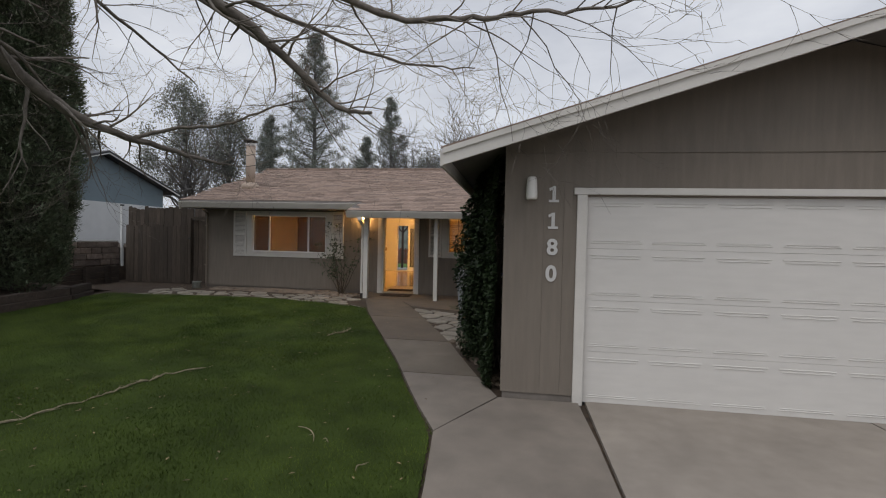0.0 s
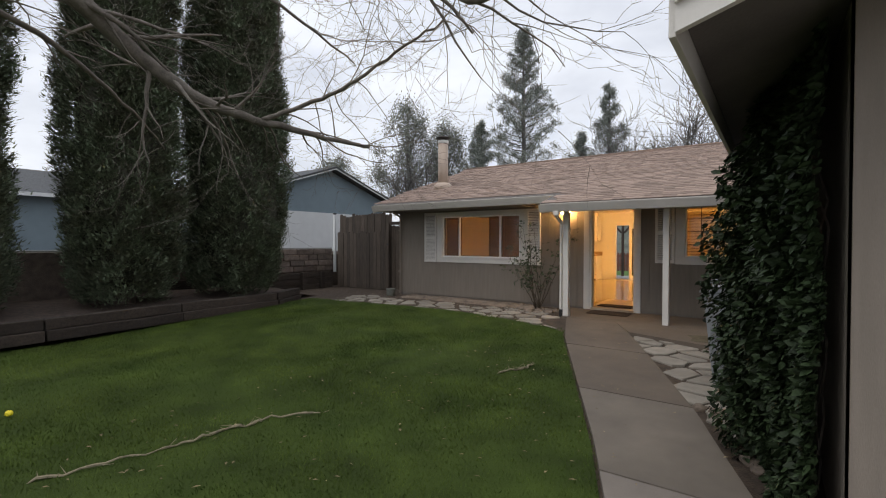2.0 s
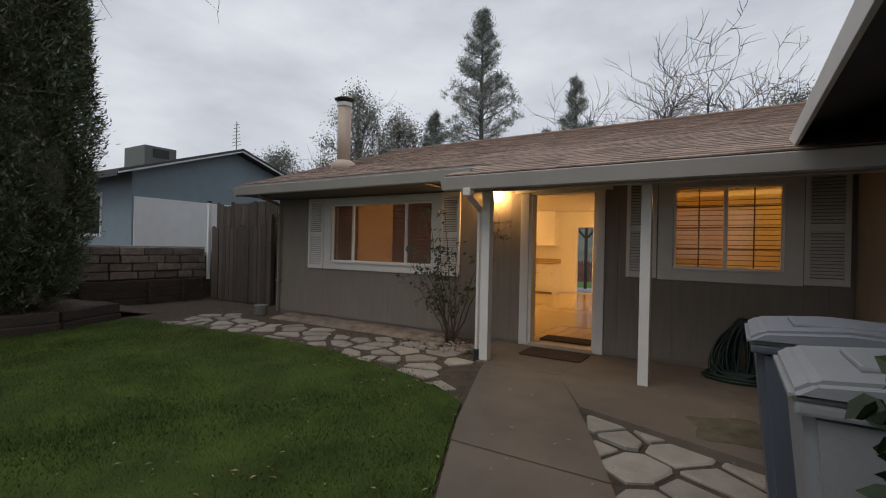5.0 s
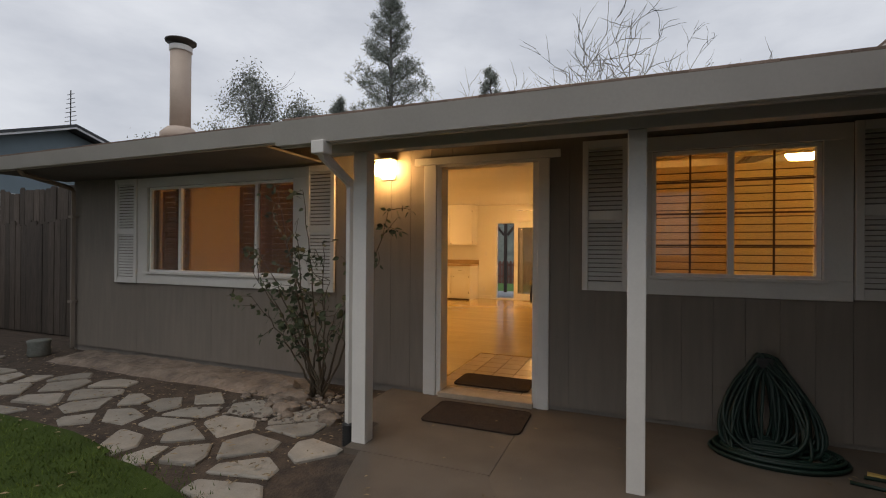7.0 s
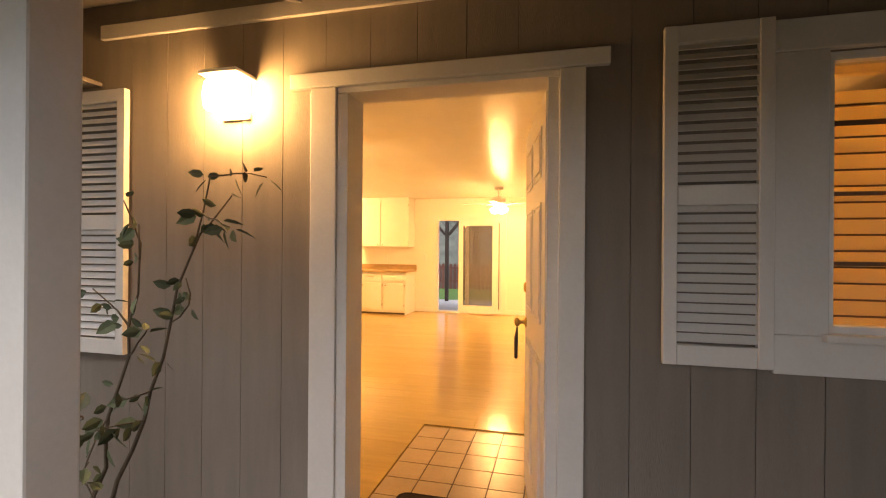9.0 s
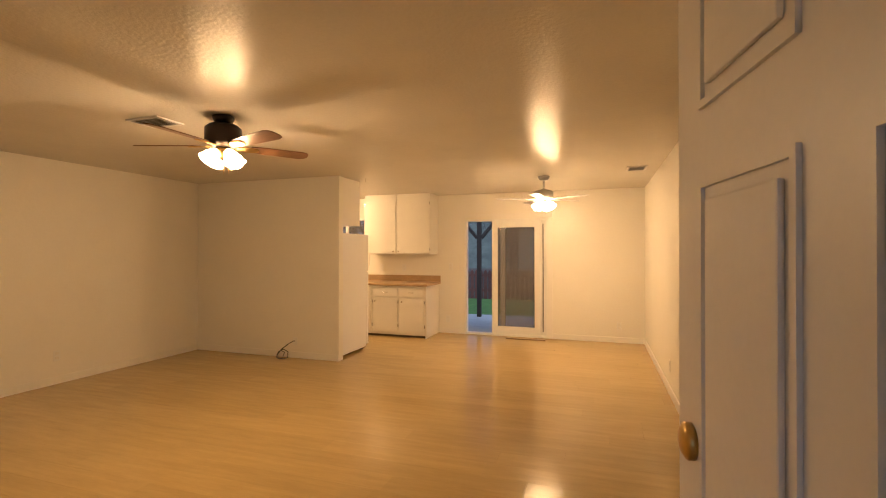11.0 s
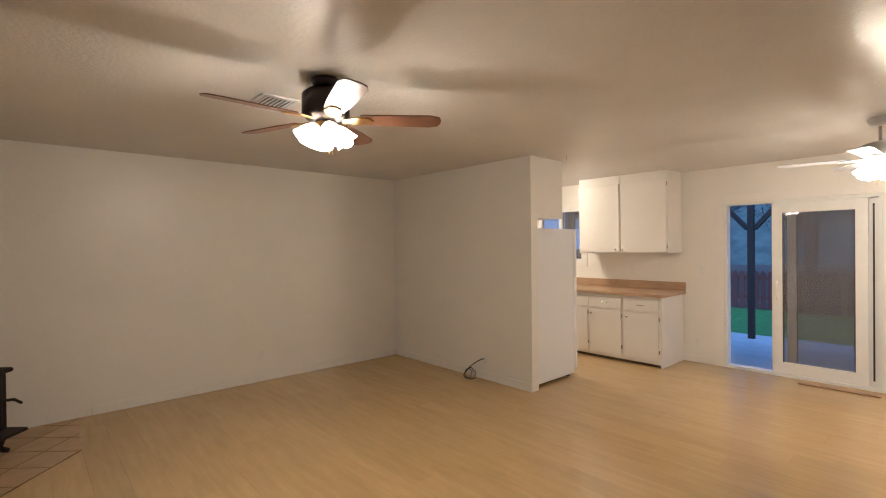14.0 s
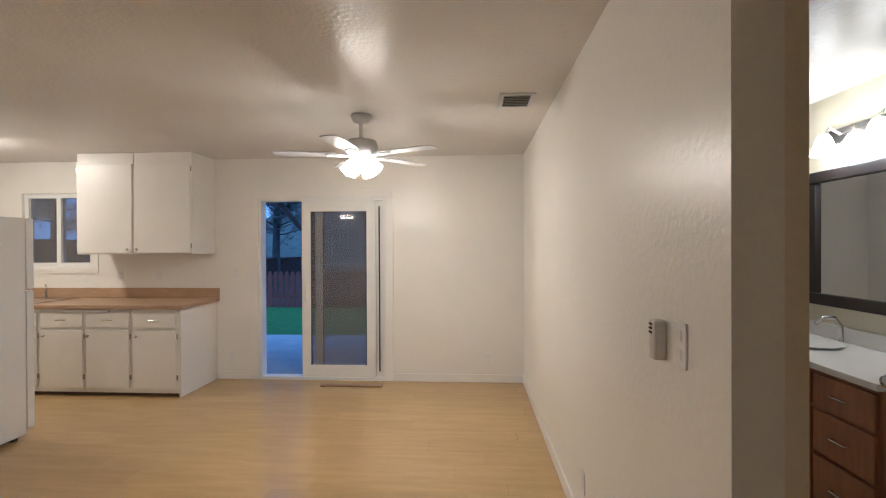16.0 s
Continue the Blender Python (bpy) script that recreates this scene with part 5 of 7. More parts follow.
# ---- rose bush ----
def rose_bush():
    p = thing("rose_bush", (-4.48, 11.62, -0.02), "leggy climbing rose with sparse green leaves", "shrub")
    r = random.Random(21)
    tips = []
    # each cane: where it ends beside, before and above the foot, and how leafy it is
    ends = [(-0.62, -0.25, 0.85, 1.0), (-0.50, -0.30, 1.25, 1.3), (-0.40, -0.20, 1.55, 1.3), (-0.30, -0.30, 1.72, 1.2), (-0.16, -0.22, 1.50, 1.2), (-0.05, -0.26, 1.72, 1.0), (0.12, -0.2, 1.30, 0.8),
            (0.48, -0.16, 1.40, 1.0), (0.68, -0.08, 1.56, 1.3), (0.20, -0.20, 1.0, 0.5), (-0.72, -0.15, 1.05, 0.9), (-0.22, -0.15, 1.10, 1.0), (0.30, -0.25, 0.80, 0.4), (-0.40, -0.32, 0.98, 1.1)]
    for ex, ey, ez, leafy in ends:
        canes = bmesh.new()
        foot = Vector((r.uniform(-0.06, 0.06), r.uniform(-0.05, 0.05), 0))
        end = Vector((ex + 0.07, ey, ez * 1.07))
        bend = Vector((foot.x + (ex - foot.x) * (0.62 if ex > 0.4 else 0.22) + r.uniform(-0.05, 0.05), foot.y + (ey - foot.y) * 0.4, ez * 0.48))
        pts, rad = [], []
        for i in range(15):
            t = i / 14
            q = foot.lerp(bend, t).lerp(bend.lerp(end, t), t) + Vector((r.uniform(-1, 1), r.uniform(-1, 1), 0)) * 0.016 * (i > 0)
            pts.append(q)
            rad.append(0.011 * (1 - 0.78 * t))
            if t > 0.42:
                tips.append((q.copy(), leafy))
            if t > 0.4 and r.random() < 0.62:
                e = Vector((r.uniform(-1, 1), r.uniform(-0.8, 0.2), r.uniform(-0.3, 0.8))).normalized()
                tw, v = [q.copy()], q.copy()
                for _ in range(4):
                    v = v + e * r.uniform(0.03, 0.065)
                    e = (e + Vector((r.uniform(-0.4, 0.4), r.uniform(-0.2, 0.2), r.uniform(-0.3, 0.2)))).normalized()
                    tw.append(v.copy())
                    tips.append((v.copy(), leafy * 1.1))
                tube(canes, tw, [0.004, 0.0035, 0.003, 0.0025, 0.002], 4)
        tube(canes, pts, rad, 6)
        part("cane", canes, ROSE_STEM, p, smooth=True)
    bm = bmesh.new()
    for q, leafy in tips:
        for _ in range(3):
            if r.random() > 0.42 * leafy:
                continue
            s = r.uniform(0.020, 0.041)
            a = Vector((r.uniform(-1, 1), r.uniform(-1, 0.4), r.uniform(-0.8, 0.4))).normalized()
            n = (a.orthogonal().normalized() + Vector((0, -0.3, 0.6))).normalized()
            sd = a.cross(n).normalized()
            c = q + a * 0.02
            vs = [bm.verts.new(c + a * s * u + sd * s * w + n * s * h) for u, w, h in ((0, 0, 0), (0.5, 0.52, 0.10), (1.2, 0.46, 0.05), (1.9, 0, -0.12), (1.2, -0.46, 0.05), (0.5, -0.52, 0.10), (1.0, 0, -0.04))]
            for f3 in ((0, 6, 1), (1, 6, 2), (2, 6, 3), (3, 6, 4), (4, 6, 5), (5, 6, 0)):
                bm.faces.new([vs[i] for i in f3])
    part("leaves", bm, ROSE_LEAF, p, "sparse green leaves")


rose_bush()


# ---- trees ----
def cypress(x, y, h, r0, seed):
    g = np.random.default_rng(seed)
    t = thing("cypress_tree", (x, y, 0.1), "tall dark columnar Italian cypress with shaggy foliage", "tree", "cypress row")
    bm = bmesh.new()
    tube(bm, [(0, 0, -0.1), (0, 0, 2), (0, 0, h * 0.9)], [0.2, 0.15, 0.03], 10)
    part("trunk", bm, BARK, t, smooth=True)
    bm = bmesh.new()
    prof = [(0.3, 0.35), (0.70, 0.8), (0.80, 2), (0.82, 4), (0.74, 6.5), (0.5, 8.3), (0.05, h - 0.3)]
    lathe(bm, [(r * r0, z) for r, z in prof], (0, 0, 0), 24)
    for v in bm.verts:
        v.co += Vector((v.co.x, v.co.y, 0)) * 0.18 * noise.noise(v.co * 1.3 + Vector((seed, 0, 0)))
    # smooth dark shell paints the shade between the tufts
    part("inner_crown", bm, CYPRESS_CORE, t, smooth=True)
    # upright sprays gathered in tufts
    nt_, per = 3600, 46
    zc = g.uniform(0.25, h - 0.8, nt_)
    ac = g.uniform(0, 2 * np.pi, nt_)
    rad = np.interp(zc, [0, 0.5, 1.5, 4, 6.5, 8.3, h], [0.55, 0.85, 1.0, 1.0, 0.9, 0.62, 0.1]) * r0
    rad = rad * (1 + 0.10 * np.sin(ac * 3 + zc * 1.3 + seed) + 0.07 * np.sin(ac * 7 - zc * 2.1)) * g.uniform(0.86, 1.02, nt_)
    n = nt_ * per
    zc, ac, rad = np.repeat(zc, per), np.repeat(ac, per), np.repeat(rad, per)
    jz = g.normal(0, 0.085, n)
    px, py = rad * np.cos(ac) + g.normal(0, 0.062, n), rad * np.sin(ac) + g.normal(0, 0.062, n)
    pz = zc + jz
    L, w = g.uniform(0.05, 0.12, n), g.uniform(0.012, 0.025, n)
    out = g.uniform(0.3, 1.5, n)
    dx, dy, dz = np.cos(ac) * out + g.normal(0, 0.6, n), np.sin(ac) * out + g.normal(0, 0.6, n), g.uniform(-0.2, 1.2, n)
    m = np.sqrt(dx * dx + dy * dy + dz * dz)
    dx, dy, dz = dx / m, dy / m, dz / m
    b = g.uniform(0, 2 * np.pi, n)
    wx, wy = np.cos(b) * w, np.sin(b) * w
    v = np.empty((n, 3, 3))
    v[:, 0] = np.stack([px - wx, py - wy, pz], 1)
    v[:, 1] = np.stack([px + wx, py + wy, pz], 1)
    v[:, 2] = np.stack([px + dx * L, py + dy * L, pz + dz * L], 1)
    c = new("crown", tri_mesh("crown", v, CYPRESS))
    c.parent = t


cypress(-10.62, 8.45, 9.6, 1.02, 1)
cypress(-10.72, 6.17, 9.8, 0.93, 2)
cypress(-10.85, 3.45, 9.5, 1.05, 3)


def ivy():
    g = np.random.default_rng(5)
    t = thing("ivy_hedge", (0, 0, 0), "dense dark green ivy climbing the garage wall", "ivy")
    n = 34000
    y = 5.15 + 2.3 * g.random(n) ** 1.15
    z = g.uniform(-0.12, 2.42, n)
    face = np.interp(y, [5.15, 5.6, 6.2, 6.8, 7.25, 7.45], [0.12, 0.25, 0.43, 0.57, 0.57, 0.42])
    face = face * np.interp(z, [-0.12, 0.3, 1.2, 2.0, 2.42], [0.82, 1.0, 0.98, 0.86, 0.55])
    lump = 1 + 0.20 * np.sin(y * 5.1 + z * 3.3) + 0.16 * np.sin(y * 11.0 - z * 7.0)
    x = -0.13 - face * lump * g.uniform(0.62, 1.05, n)
    end = g.random(n) < 0.16
    y[end] = 7.38 + g.uniform(-0.05, 0.15, end.sum())
    x[end] = -0.13 - g.uniform(0.05, 0.46, end.sum())
    s = g.uniform(0.014, 0.034, n)
    # leaf axes: hang down and outwards
    ax = np.stack([-g.uniform(0.1, 0.9, n), g.normal(0, 0.55, n), g.uniform(-1.0, 0.25, n)], 1)
    ax /= np.linalg.norm(ax, axis=1, keepdims=True)
    nr = np.stack([-np.ones(n), g.normal(0, 0.5, n), g.uniform(0.1, 1.1, n)], 1)
    sd = np.cross(ax, nr)
    sd /= np.linalg.norm(sd, axis=1, keepdims=True)
    nr = np.cross(sd, ax)
    c = np.stack([x, y, z], 1)
    shape = [(0, 0, 0), (0.25, 0.62, 0.08), (1.1, 0.62, 0.05), (2.0, 0, -0.12), (1.1, -0.62, 0.05), (0.25, -0.62, 0.08)]
    pts = [c + s[:, None] * (ax * u + sd * w + nr * h) for u, w, h in shape]
    mid = c + s[:, None] * (ax * 0.9 - nr * 0.10)
    me = bpy.data.meshes.new("leaves")
    verts = np.concatenate([np.stack(pts, 1), mid[:, None]], 1).reshape(-1, 3)
    base = np.arange(n)[:, None] * 7
    faces = np.concatenate([base + np.array([6, i, (i + 1) % 6]) for i in range(6)], 0)
    me.from_pydata(verts.tolist(), [], faces.tolist())
    me.materials.append(IVY)
    o = new("leaves", me)
    o.parent = t
    bm = bmesh.new()
    r = random.Random(4)
    for k in range(46):
        yy = r.uniform(5.9, 7.3)
        pts2, zz = [], -0.12
        f = float(np.interp(yy, [5.15, 5.6, 6.2, 7.0, 7.45], [0.06, 0.15, 0.3, 0.4, 0.3]))
        xx = -0.14 - r.uniform(0, f)
        while zz < r.uniform(1.2, 2.4):
            pts2.append((xx, yy, zz))
            zz += 0.16
            xx = min(-0.135, max(-0.14 - f, xx + r.uniform(-0.05, 0.05)))
            yy += r.uniform(-0.06, 0.06)
        if len(pts2) > 2:
            tube(bm, pts2, 0.008, 4)
    part("stems", bm, BARK, t, "brown twining stems")


ivy()


def grow(bm, pos, d, length, radius, depth, r, droop=0.0, sides=5, spread=0.7, kids=3, thin=0.0022):
    """A branch that forks into thinner ones."""
    n = max(3, int(length / 0.14))
    pts, rad = [pos.copy()], [radius]
    for i in range(n):
        d = (d + Vector((r.uniform(-1, 1), r.uniform(-1, 1), r.uniform(-1, 1) - droop)) * 0.25).normalized()
        pos = pos + d * (length / n)
        pts.append(pos.copy())
        rad.append(radius * (1 - 0.72 * (i + 1) / n))
        if depth > 0 and i > 0 and r.random() < kids / n:
            side = Vector((r.uniform(-1, 1), r.uniform(-1, 1), r.uniform(-0.7, 1))).normalized()
            grow(bm, pos.copy(), (d + side * spread).normalized(), length * r.uniform(0.4, 0.72), max(thin, rad[-1] * 0.62), depth - 1, r, droop, max(3, sides - 1), spread, kids, thin)
    tube(bm, pts, rad, sides, cap=False)


def limb(bm, pts, r0, r1, r, depth, kids, twig, droop):
    fine = []
    P = [Vector(p) for p in pts]
    for a in range(len(P) - 1):
        p0, p1, p2, p3 = P[max(a - 1, 0)], P[a], P[a + 1], P[min(a + 2, len(P) - 1)]
        for k in range(6):
            t = k / 6
            fine.append(0.5 * ((2 * p1) + (p2 - p0) * t + (2 * p0 - 5 * p1 + 4 * p2 - p3) * t * t + (3 * p1 - p0 - 3 * p2 + p3) * t ** 3))
    fine.append(P[-1])
    for i in range(1, len(fine) - 1):
        fine[i] = fine[i] + Vector((r.uniform(-1, 1), r.uniform(-1, 1), r.uniform(-1, 1))) * 0.018
    n = len(fine)
    rad = [r0 + (r1 - r0) * i / (n - 1) for i in range(n)]
    tube(bm, fine, rad, 9)
    for i in range(3, n - 1):
        if r.random() < kids:
            d = (fine[i + 1] - fine[i - 1]).normalized()
            side = Vector((r.uniform(-1, 1), r.uniform(-1, 1), r.uniform(-0.6, 1.0))).normalized()
            grow(bm, fine[i].copy(), (d * 0.7 + side).normalized(), twig * r.uniform(0.6, 1.2), max(0.006, rad[i] * 0.36), depth, r, droop, 5, 0.7, 4.4)
    return fine


def bare_tree():
    t = thing("bare_tree", (0, 0, 0), "leafless spreading front yard tree with grey twigs", "tree")
    r = random.Random(17)
    bm = bmesh.new()
    limb(bm, [(-6.5, 1.0, -0.25), (-6.45, 1.1, 0.8), (-6.3, 1.3, 1.9), (-6.1, 1.7, 2.7)], 0.20, 0.15, r, 0, 0, 0.5, 0)
    part("trunk", bm, BARK, t, smooth=True)
    bm = bmesh.new()
    limb(bm, [(-6.1, 1.7, 2.7), (-5.7, 2.7, 3.55), (-5.42, 3.7, 3.60), (-5.48, 4.3, 3.28), (-5.3, 4.8, 2.92), (-5.05, 5.25, 2.74), (-4.7, 5.9, 2.62), (-4.4, 6.5, 2.55)], 0.12, 0.018, r, 3, 0.8, 0.95, 0.03)
    part("limb", bm, LIMB_BARK, t, smooth=True)
    bm = bmesh.new()
    limb(bm, [(-4.95, 5.4, 2.72), (-4.55, 5.72, 2.92), (-3.75, 5.55, 2.92), (-3.1, 5.6, 3.15), (-2.6, 5.5, 3.2)], 0.028, 0.007, r, 3, 0.85, 0.8, 0.05)
    part("limb", bm, LIMB_BARK, t, smooth=True)
    bm = bmesh.new()
    limb(bm, [(-6.1, 1.7, 2.7), (-5.0, 2.3, 4.0), (-3.9, 3.4, 4.15), (-2.92, 4.25, 3.74), (-2.36, 4.75, 3.28), (-1.95, 4.86, 2.90), (-1.5, 4.65, 2.78)], 0.09, 0.016, r, 3, 0.95, 0.8, 0.03)
    part("limb", bm, LIMB_BARK, t, smooth=True)
    bm = bmesh.new()
    limb(bm, [(-4.6, 2.7, 4.1), (-3.2, 3.3, 4.0), (-2.0, 3.5, 3.66), (-1.2, 3.9, 3.42), (-0.5, 3.8, 3.30), (0.1, 3.6, 3.22), (0.7, 3.6, 3.24), (1.3, 3.6, 3.40)], 0.045, 0.004, r, 3, 0.95, 0.95, 0.06)
    part("limb", bm, LIMB_BARK, t, smooth=True)
    bm = bmesh.new()
    limb(bm, [(-5.0, 2.3, 4.0), (-4.6, 3.9, 4.5), (-4.1, 5.4, 4.5), (-3.3, 6.3, 4.0), (-3.0, 6.6, 3.6)], 0.05, 0.012, r, 3, 0.85, 1.05, 0.06)
    part("limb", bm, LIMB_BARK, t, smooth=True)
    bm = bmesh.new()
    limb(bm, [(-6.1, 1.7, 2.7), (-6.9, 3.0, 3.9), (-7.3, 4.6, 4.3), (-7.2, 6.0, 4.3)], 0.06, 0.014, r, 3, 0.8, 1.05, 0.03)
    part("limb", bm, LIMB_BARK, t, smooth=True)
    bm = bmesh.new()
    limb(bm, [(-5.7, 2.7, 3.55), (-6.2, 4.0, 3.3), (-7.0, 5.0, 2.95), (-7.7, 5.6, 2.75)], 0.035, 0.01, r, 3, 0.5, 0.7, 0.03)
    part("limb", bm, LIMB_BARK, t, smooth=True)
    bm = bmesh.new()
    limb(bm, [(-3.9, 3.4, 4.15), (-3.6, 4.6, 4.3), (-2.9, 5.6, 4.25), (-2.0, 6.2, 4.0), (-1.3, 6.4, 3.9), (-0.6, 6.3, 3.8)], 0.04, 0.007, r, 3, 1.0, 1.0, 0.06)
    part("limb", bm, LIMB_BARK, t, smooth=True)
    bm = bmesh.new()
    limb(bm, [(-5.0, 2.3, 4.0), (-5.4, 4.0, 4.6), (-5.6, 5.8, 4.5), (-5.4, 7.2, 4.0)], 0.05, 0.010, r, 3, 0.85, 1.0, 0.06)
    part("limb", bm, LIMB_BARK, t, smooth=True)


bare_tree()


def pine(x, y, z0, h, seed, dens=1.0, narrow=0.2):
    g = np.random.default_rng(seed)
    t = thing("pine_tree", (x, y, z0), "tall grey-green pine behind the house", "tree", "pines behind the house")
    bm = bmesh.new()
    r = random.Random(seed)
    tube(bm, [(0, 0, 0), (0.1, 0, h * 0.5), (0, 0.05, h)], [0.22, 0.14, 0.03], 6)
    tufts = []
    nb = int(100 * dens)
    for k in range(nb):
        f = (k + r.random()) / nb
        z = h * (0.22 + 0.78 * f)
        L = h * narrow * (1.02 - f) ** 0.95 * r.uniform(0.72, 1.12) + 0.12
        a = r.uniform(0, 6.28)
        d = Vector((math.cos(a), math.sin(a), 0.10 + 0.5 * f))
        pts = [Vector((0, 0, z))]
        for i in range(4):
            pts.append(pts[-1] + d.normalized() * L / 4)
            d.z += 0.14
            for _ in range(i + 1):
                if r.random() > 0.45 + 1.3 * L / (h * narrow):
                    continue
                tufts.append(pts[-1] + Vector((r.uniform(-0.2, 0.2), r.uniform(-0.2, 0.2), r.uniform(-0.16, 0.12))) * (0.4 + L * 0.3))
        tube(bm, pts, [0.045, 0.035, 0.025, 0.018, 0.01], 3, cap=False)
    part("trunk", bm, FAR_BARK, t)
    P = np.array([p[:] for p in tufts])
    per = 20
    n = len(P) * per
    c = np.repeat(P, per, 0) + g.normal(0, 0.10, (n, 3))
    dr = g.normal(0, 1, (n, 3)) + np.array([0, 0, 0.5])
    dr /= np.linalg.norm(dr, axis=1, keepdims=True)
    L = g.uniform(0.16, 0.38, n)[:, None]
    w = np.cross(dr, g.normal(0, 1, (n, 3)))
    w /= np.linalg.norm(w, axis=1, keepdims=True)
    w *= 0.015
    v = np.stack([c - w, c + w, c + dr * L], 1)
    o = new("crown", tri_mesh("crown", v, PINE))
    o.parent = t


def bare_far_tree(x, y, z0, h, seed, label="bare grey winter tree behind the house"):
    t = thing("winter_tree", (x, y, z0), label, "tree", "winter trees behind the house")
    r = random.Random(seed)
    bm = bmesh.new()
    tube(bm, [(0, 0, 0), (0.1, 0, h * 0.25), (0, 0.1, h * 0.4)], [0.2, 0.17, 0.13], 7)
    for k in range(13):
        a = r.uniform(0, 6.28)
        grow(bm, Vector((0.05, 0.05, h * r.uniform(0.22, 0.4))), Vector((math.cos(a) * 0.8, math.sin(a) * 0.8, r.uniform(0.5, 1.2))).normalized(), h * r.uniform(0.34, 0.52), 0.085, 3, r, -0.03, 4, 0.85, 5.0, 0.013)
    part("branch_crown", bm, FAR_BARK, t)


def leafy_far_tree(x, y, z0, h, w, seed, per=210, size=1.0):
    g = np.random.default_rng(seed)
    t = thing("oak_tree", (x, y, z0), "grey-green evergreen tree far behind", "tree", "far evergreen trees")
    r = random.Random(seed)
    bm = bmesh.new()
    tube(bm, [(0, 0, 0), (0.1, 0, h * 0.4), (0, 0, h * 0.8)], [0.2, 0.15, 0.05], 6)
    cl = []
    for k in range(60):
        f = r.random() ** 0.8
        a = r.uniform(0, 6.28)
        R = w * math.sin(math.pi * (0.12 + 0.8 * f)) * r.uniform(0.3, 1.0)
        c = Vector((R * math.cos(a), R * math.sin(a), h * (0.3 + 0.68 * f)))
        cl.append(c)
        tube(bm, [Vector((0, 0, c.z * 0.7)), c * 0.6 + Vector((0, 0, c.z * 0.34)), c], [0.05, 0.03, 0.012], 3, cap=False)
    part("trunk", bm, FAR_BARK, t)
    P = np.array([p[:] for p in cl])
    n = len(P) * per
    c = np.repeat(P, per, 0) + g.normal(0, 1, (n, 3)) * np.array([0.36, 0.36, 0.42])
    d1 = g.normal(0, 1, (n, 3))
    d1 /= np.linalg.norm(d1, axis=1, keepdims=True)
    d2 = np.cross(d1, g.normal(0, 1, (n, 3)))
    d2 /= np.linalg.norm(d2, axis=1, keepdims=True)
    s = size * g.uniform(0.05, 0.12, n)[:, None]
    v = np.stack([c - d2 * s * 0.5, c + d2 * s * 0.5, c + d1 * s * 1.6], 1)
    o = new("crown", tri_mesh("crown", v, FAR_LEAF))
    o.parent = t

# ---- distance ----
pine(-13.5, 29.5, -0.02, 14.8, 31, 1.3, 0.24)
pine(-16.6, 29.6, -0.02, 9.4, 32, 0.9, 0.22)
pine(-9.8, 35.3, -0.02, 12.2, 33, 0.8, 0.21)
pine(-12.3, 37.0, -0.02, 9.6, 36, 0.8, 0.22)
leafy_far_tree(-24.6, 31.5, -0.02, 12.6, 2.9, 34)
leafy_far_tree(-21.6, 32.5, -0.02, 10.8, 1.8, 35)
leafy_far_tree(-32.5, 31.0, -0.02, 8.8, 2.6, 37)
leafy_far_tree(-17.5, 38.0, -0.02, 8.0, 2.8, 38)
leafy_far_tree(-8.0, 42.0, -0.02, 9.0, 2.8, 39)
bare_far_tree(-2.6, 25.4, -0.02, 9.0, 51)
bare_far_tree(-6.4, 32.0, -0.02, 10.5, 52)
bare_far_tree(-20.5, 27.0, -0.02, 8.8, 53, "bare grey winter tree beyond the neighbour")
bare_far_tree(-1.8, 29.5, -0.02, 9.8, 54)
leafy_far_tree(1.0, 36.0, -0.02, 9.6, 2.6, 40)

def wooded_hill():
    bm = bmesh.new()
    xs, fs = np.linspace(-28, 12, 60), np.linspace(0, 1, 12)
    g = [[bm.verts.new((x, 52 + 16 * f, -0.2 + 8.2 * math.sin(f * math.pi / 2) * (0.86 + 0.10 * noise.noise((x * 0.13, 0, 0))) * min(1.0, (x + 28) / 6 + 0.1, (12 - x) / 6 + 0.1) + 0.55 * f * noise.noise((x * 0.9, f * 6, 2)))) for x in xs] for f in fs]
    for j in range(len(fs) - 1):
        for i in range(len(xs) - 1):
            bm.faces.new((g[j][i], g[j][i + 1], g[j + 1][i + 1], g[j + 1][i]))
    solid("backdrop_hill", bm, mat("distant_woods", (0.105, 0.118, 0.098), 0.95, vary=0.3, scale=0.7, bump=0.5, fine=2.5), "distant wooded hillside behind the back yard", "backdrop", kind="structure", smooth=True)


wooded_hill()

# ---- back yard ----
PALE_PATIO = mat("pale_patio_concrete", (0.42, 0.44, 0.47), 0.8, vary=0.1, scale=4, bump=0.2, stain=0.15)
BACK_TURF = mat("back_turf", (0.075, 0.17, 0.035), 0.9, vary=0.3, scale=6, bump=0.7, fine=110)
ms = bmesh.new()
prism(ms, [(-1.02 + 0.42 * (1 + 0.25 * math.sin(3 * a + 1)) * math.cos(a), 9.98 + 0.30 * (1 + 0.2 * math.sin(5 * a)) * math.sin(a)) for a in [2 * math.pi * k / 22 for k in range(22)]], 0.0197, 0.0215, "z")
solid("moss_stain", ms, mat("mossy_stain", (0.095, 0.080, 0.048), 0.95, vary=0.45, scale=7, bump=0.3, stain=0.3), "dark mossy stain on the porch slab", "stain", kind="structure")

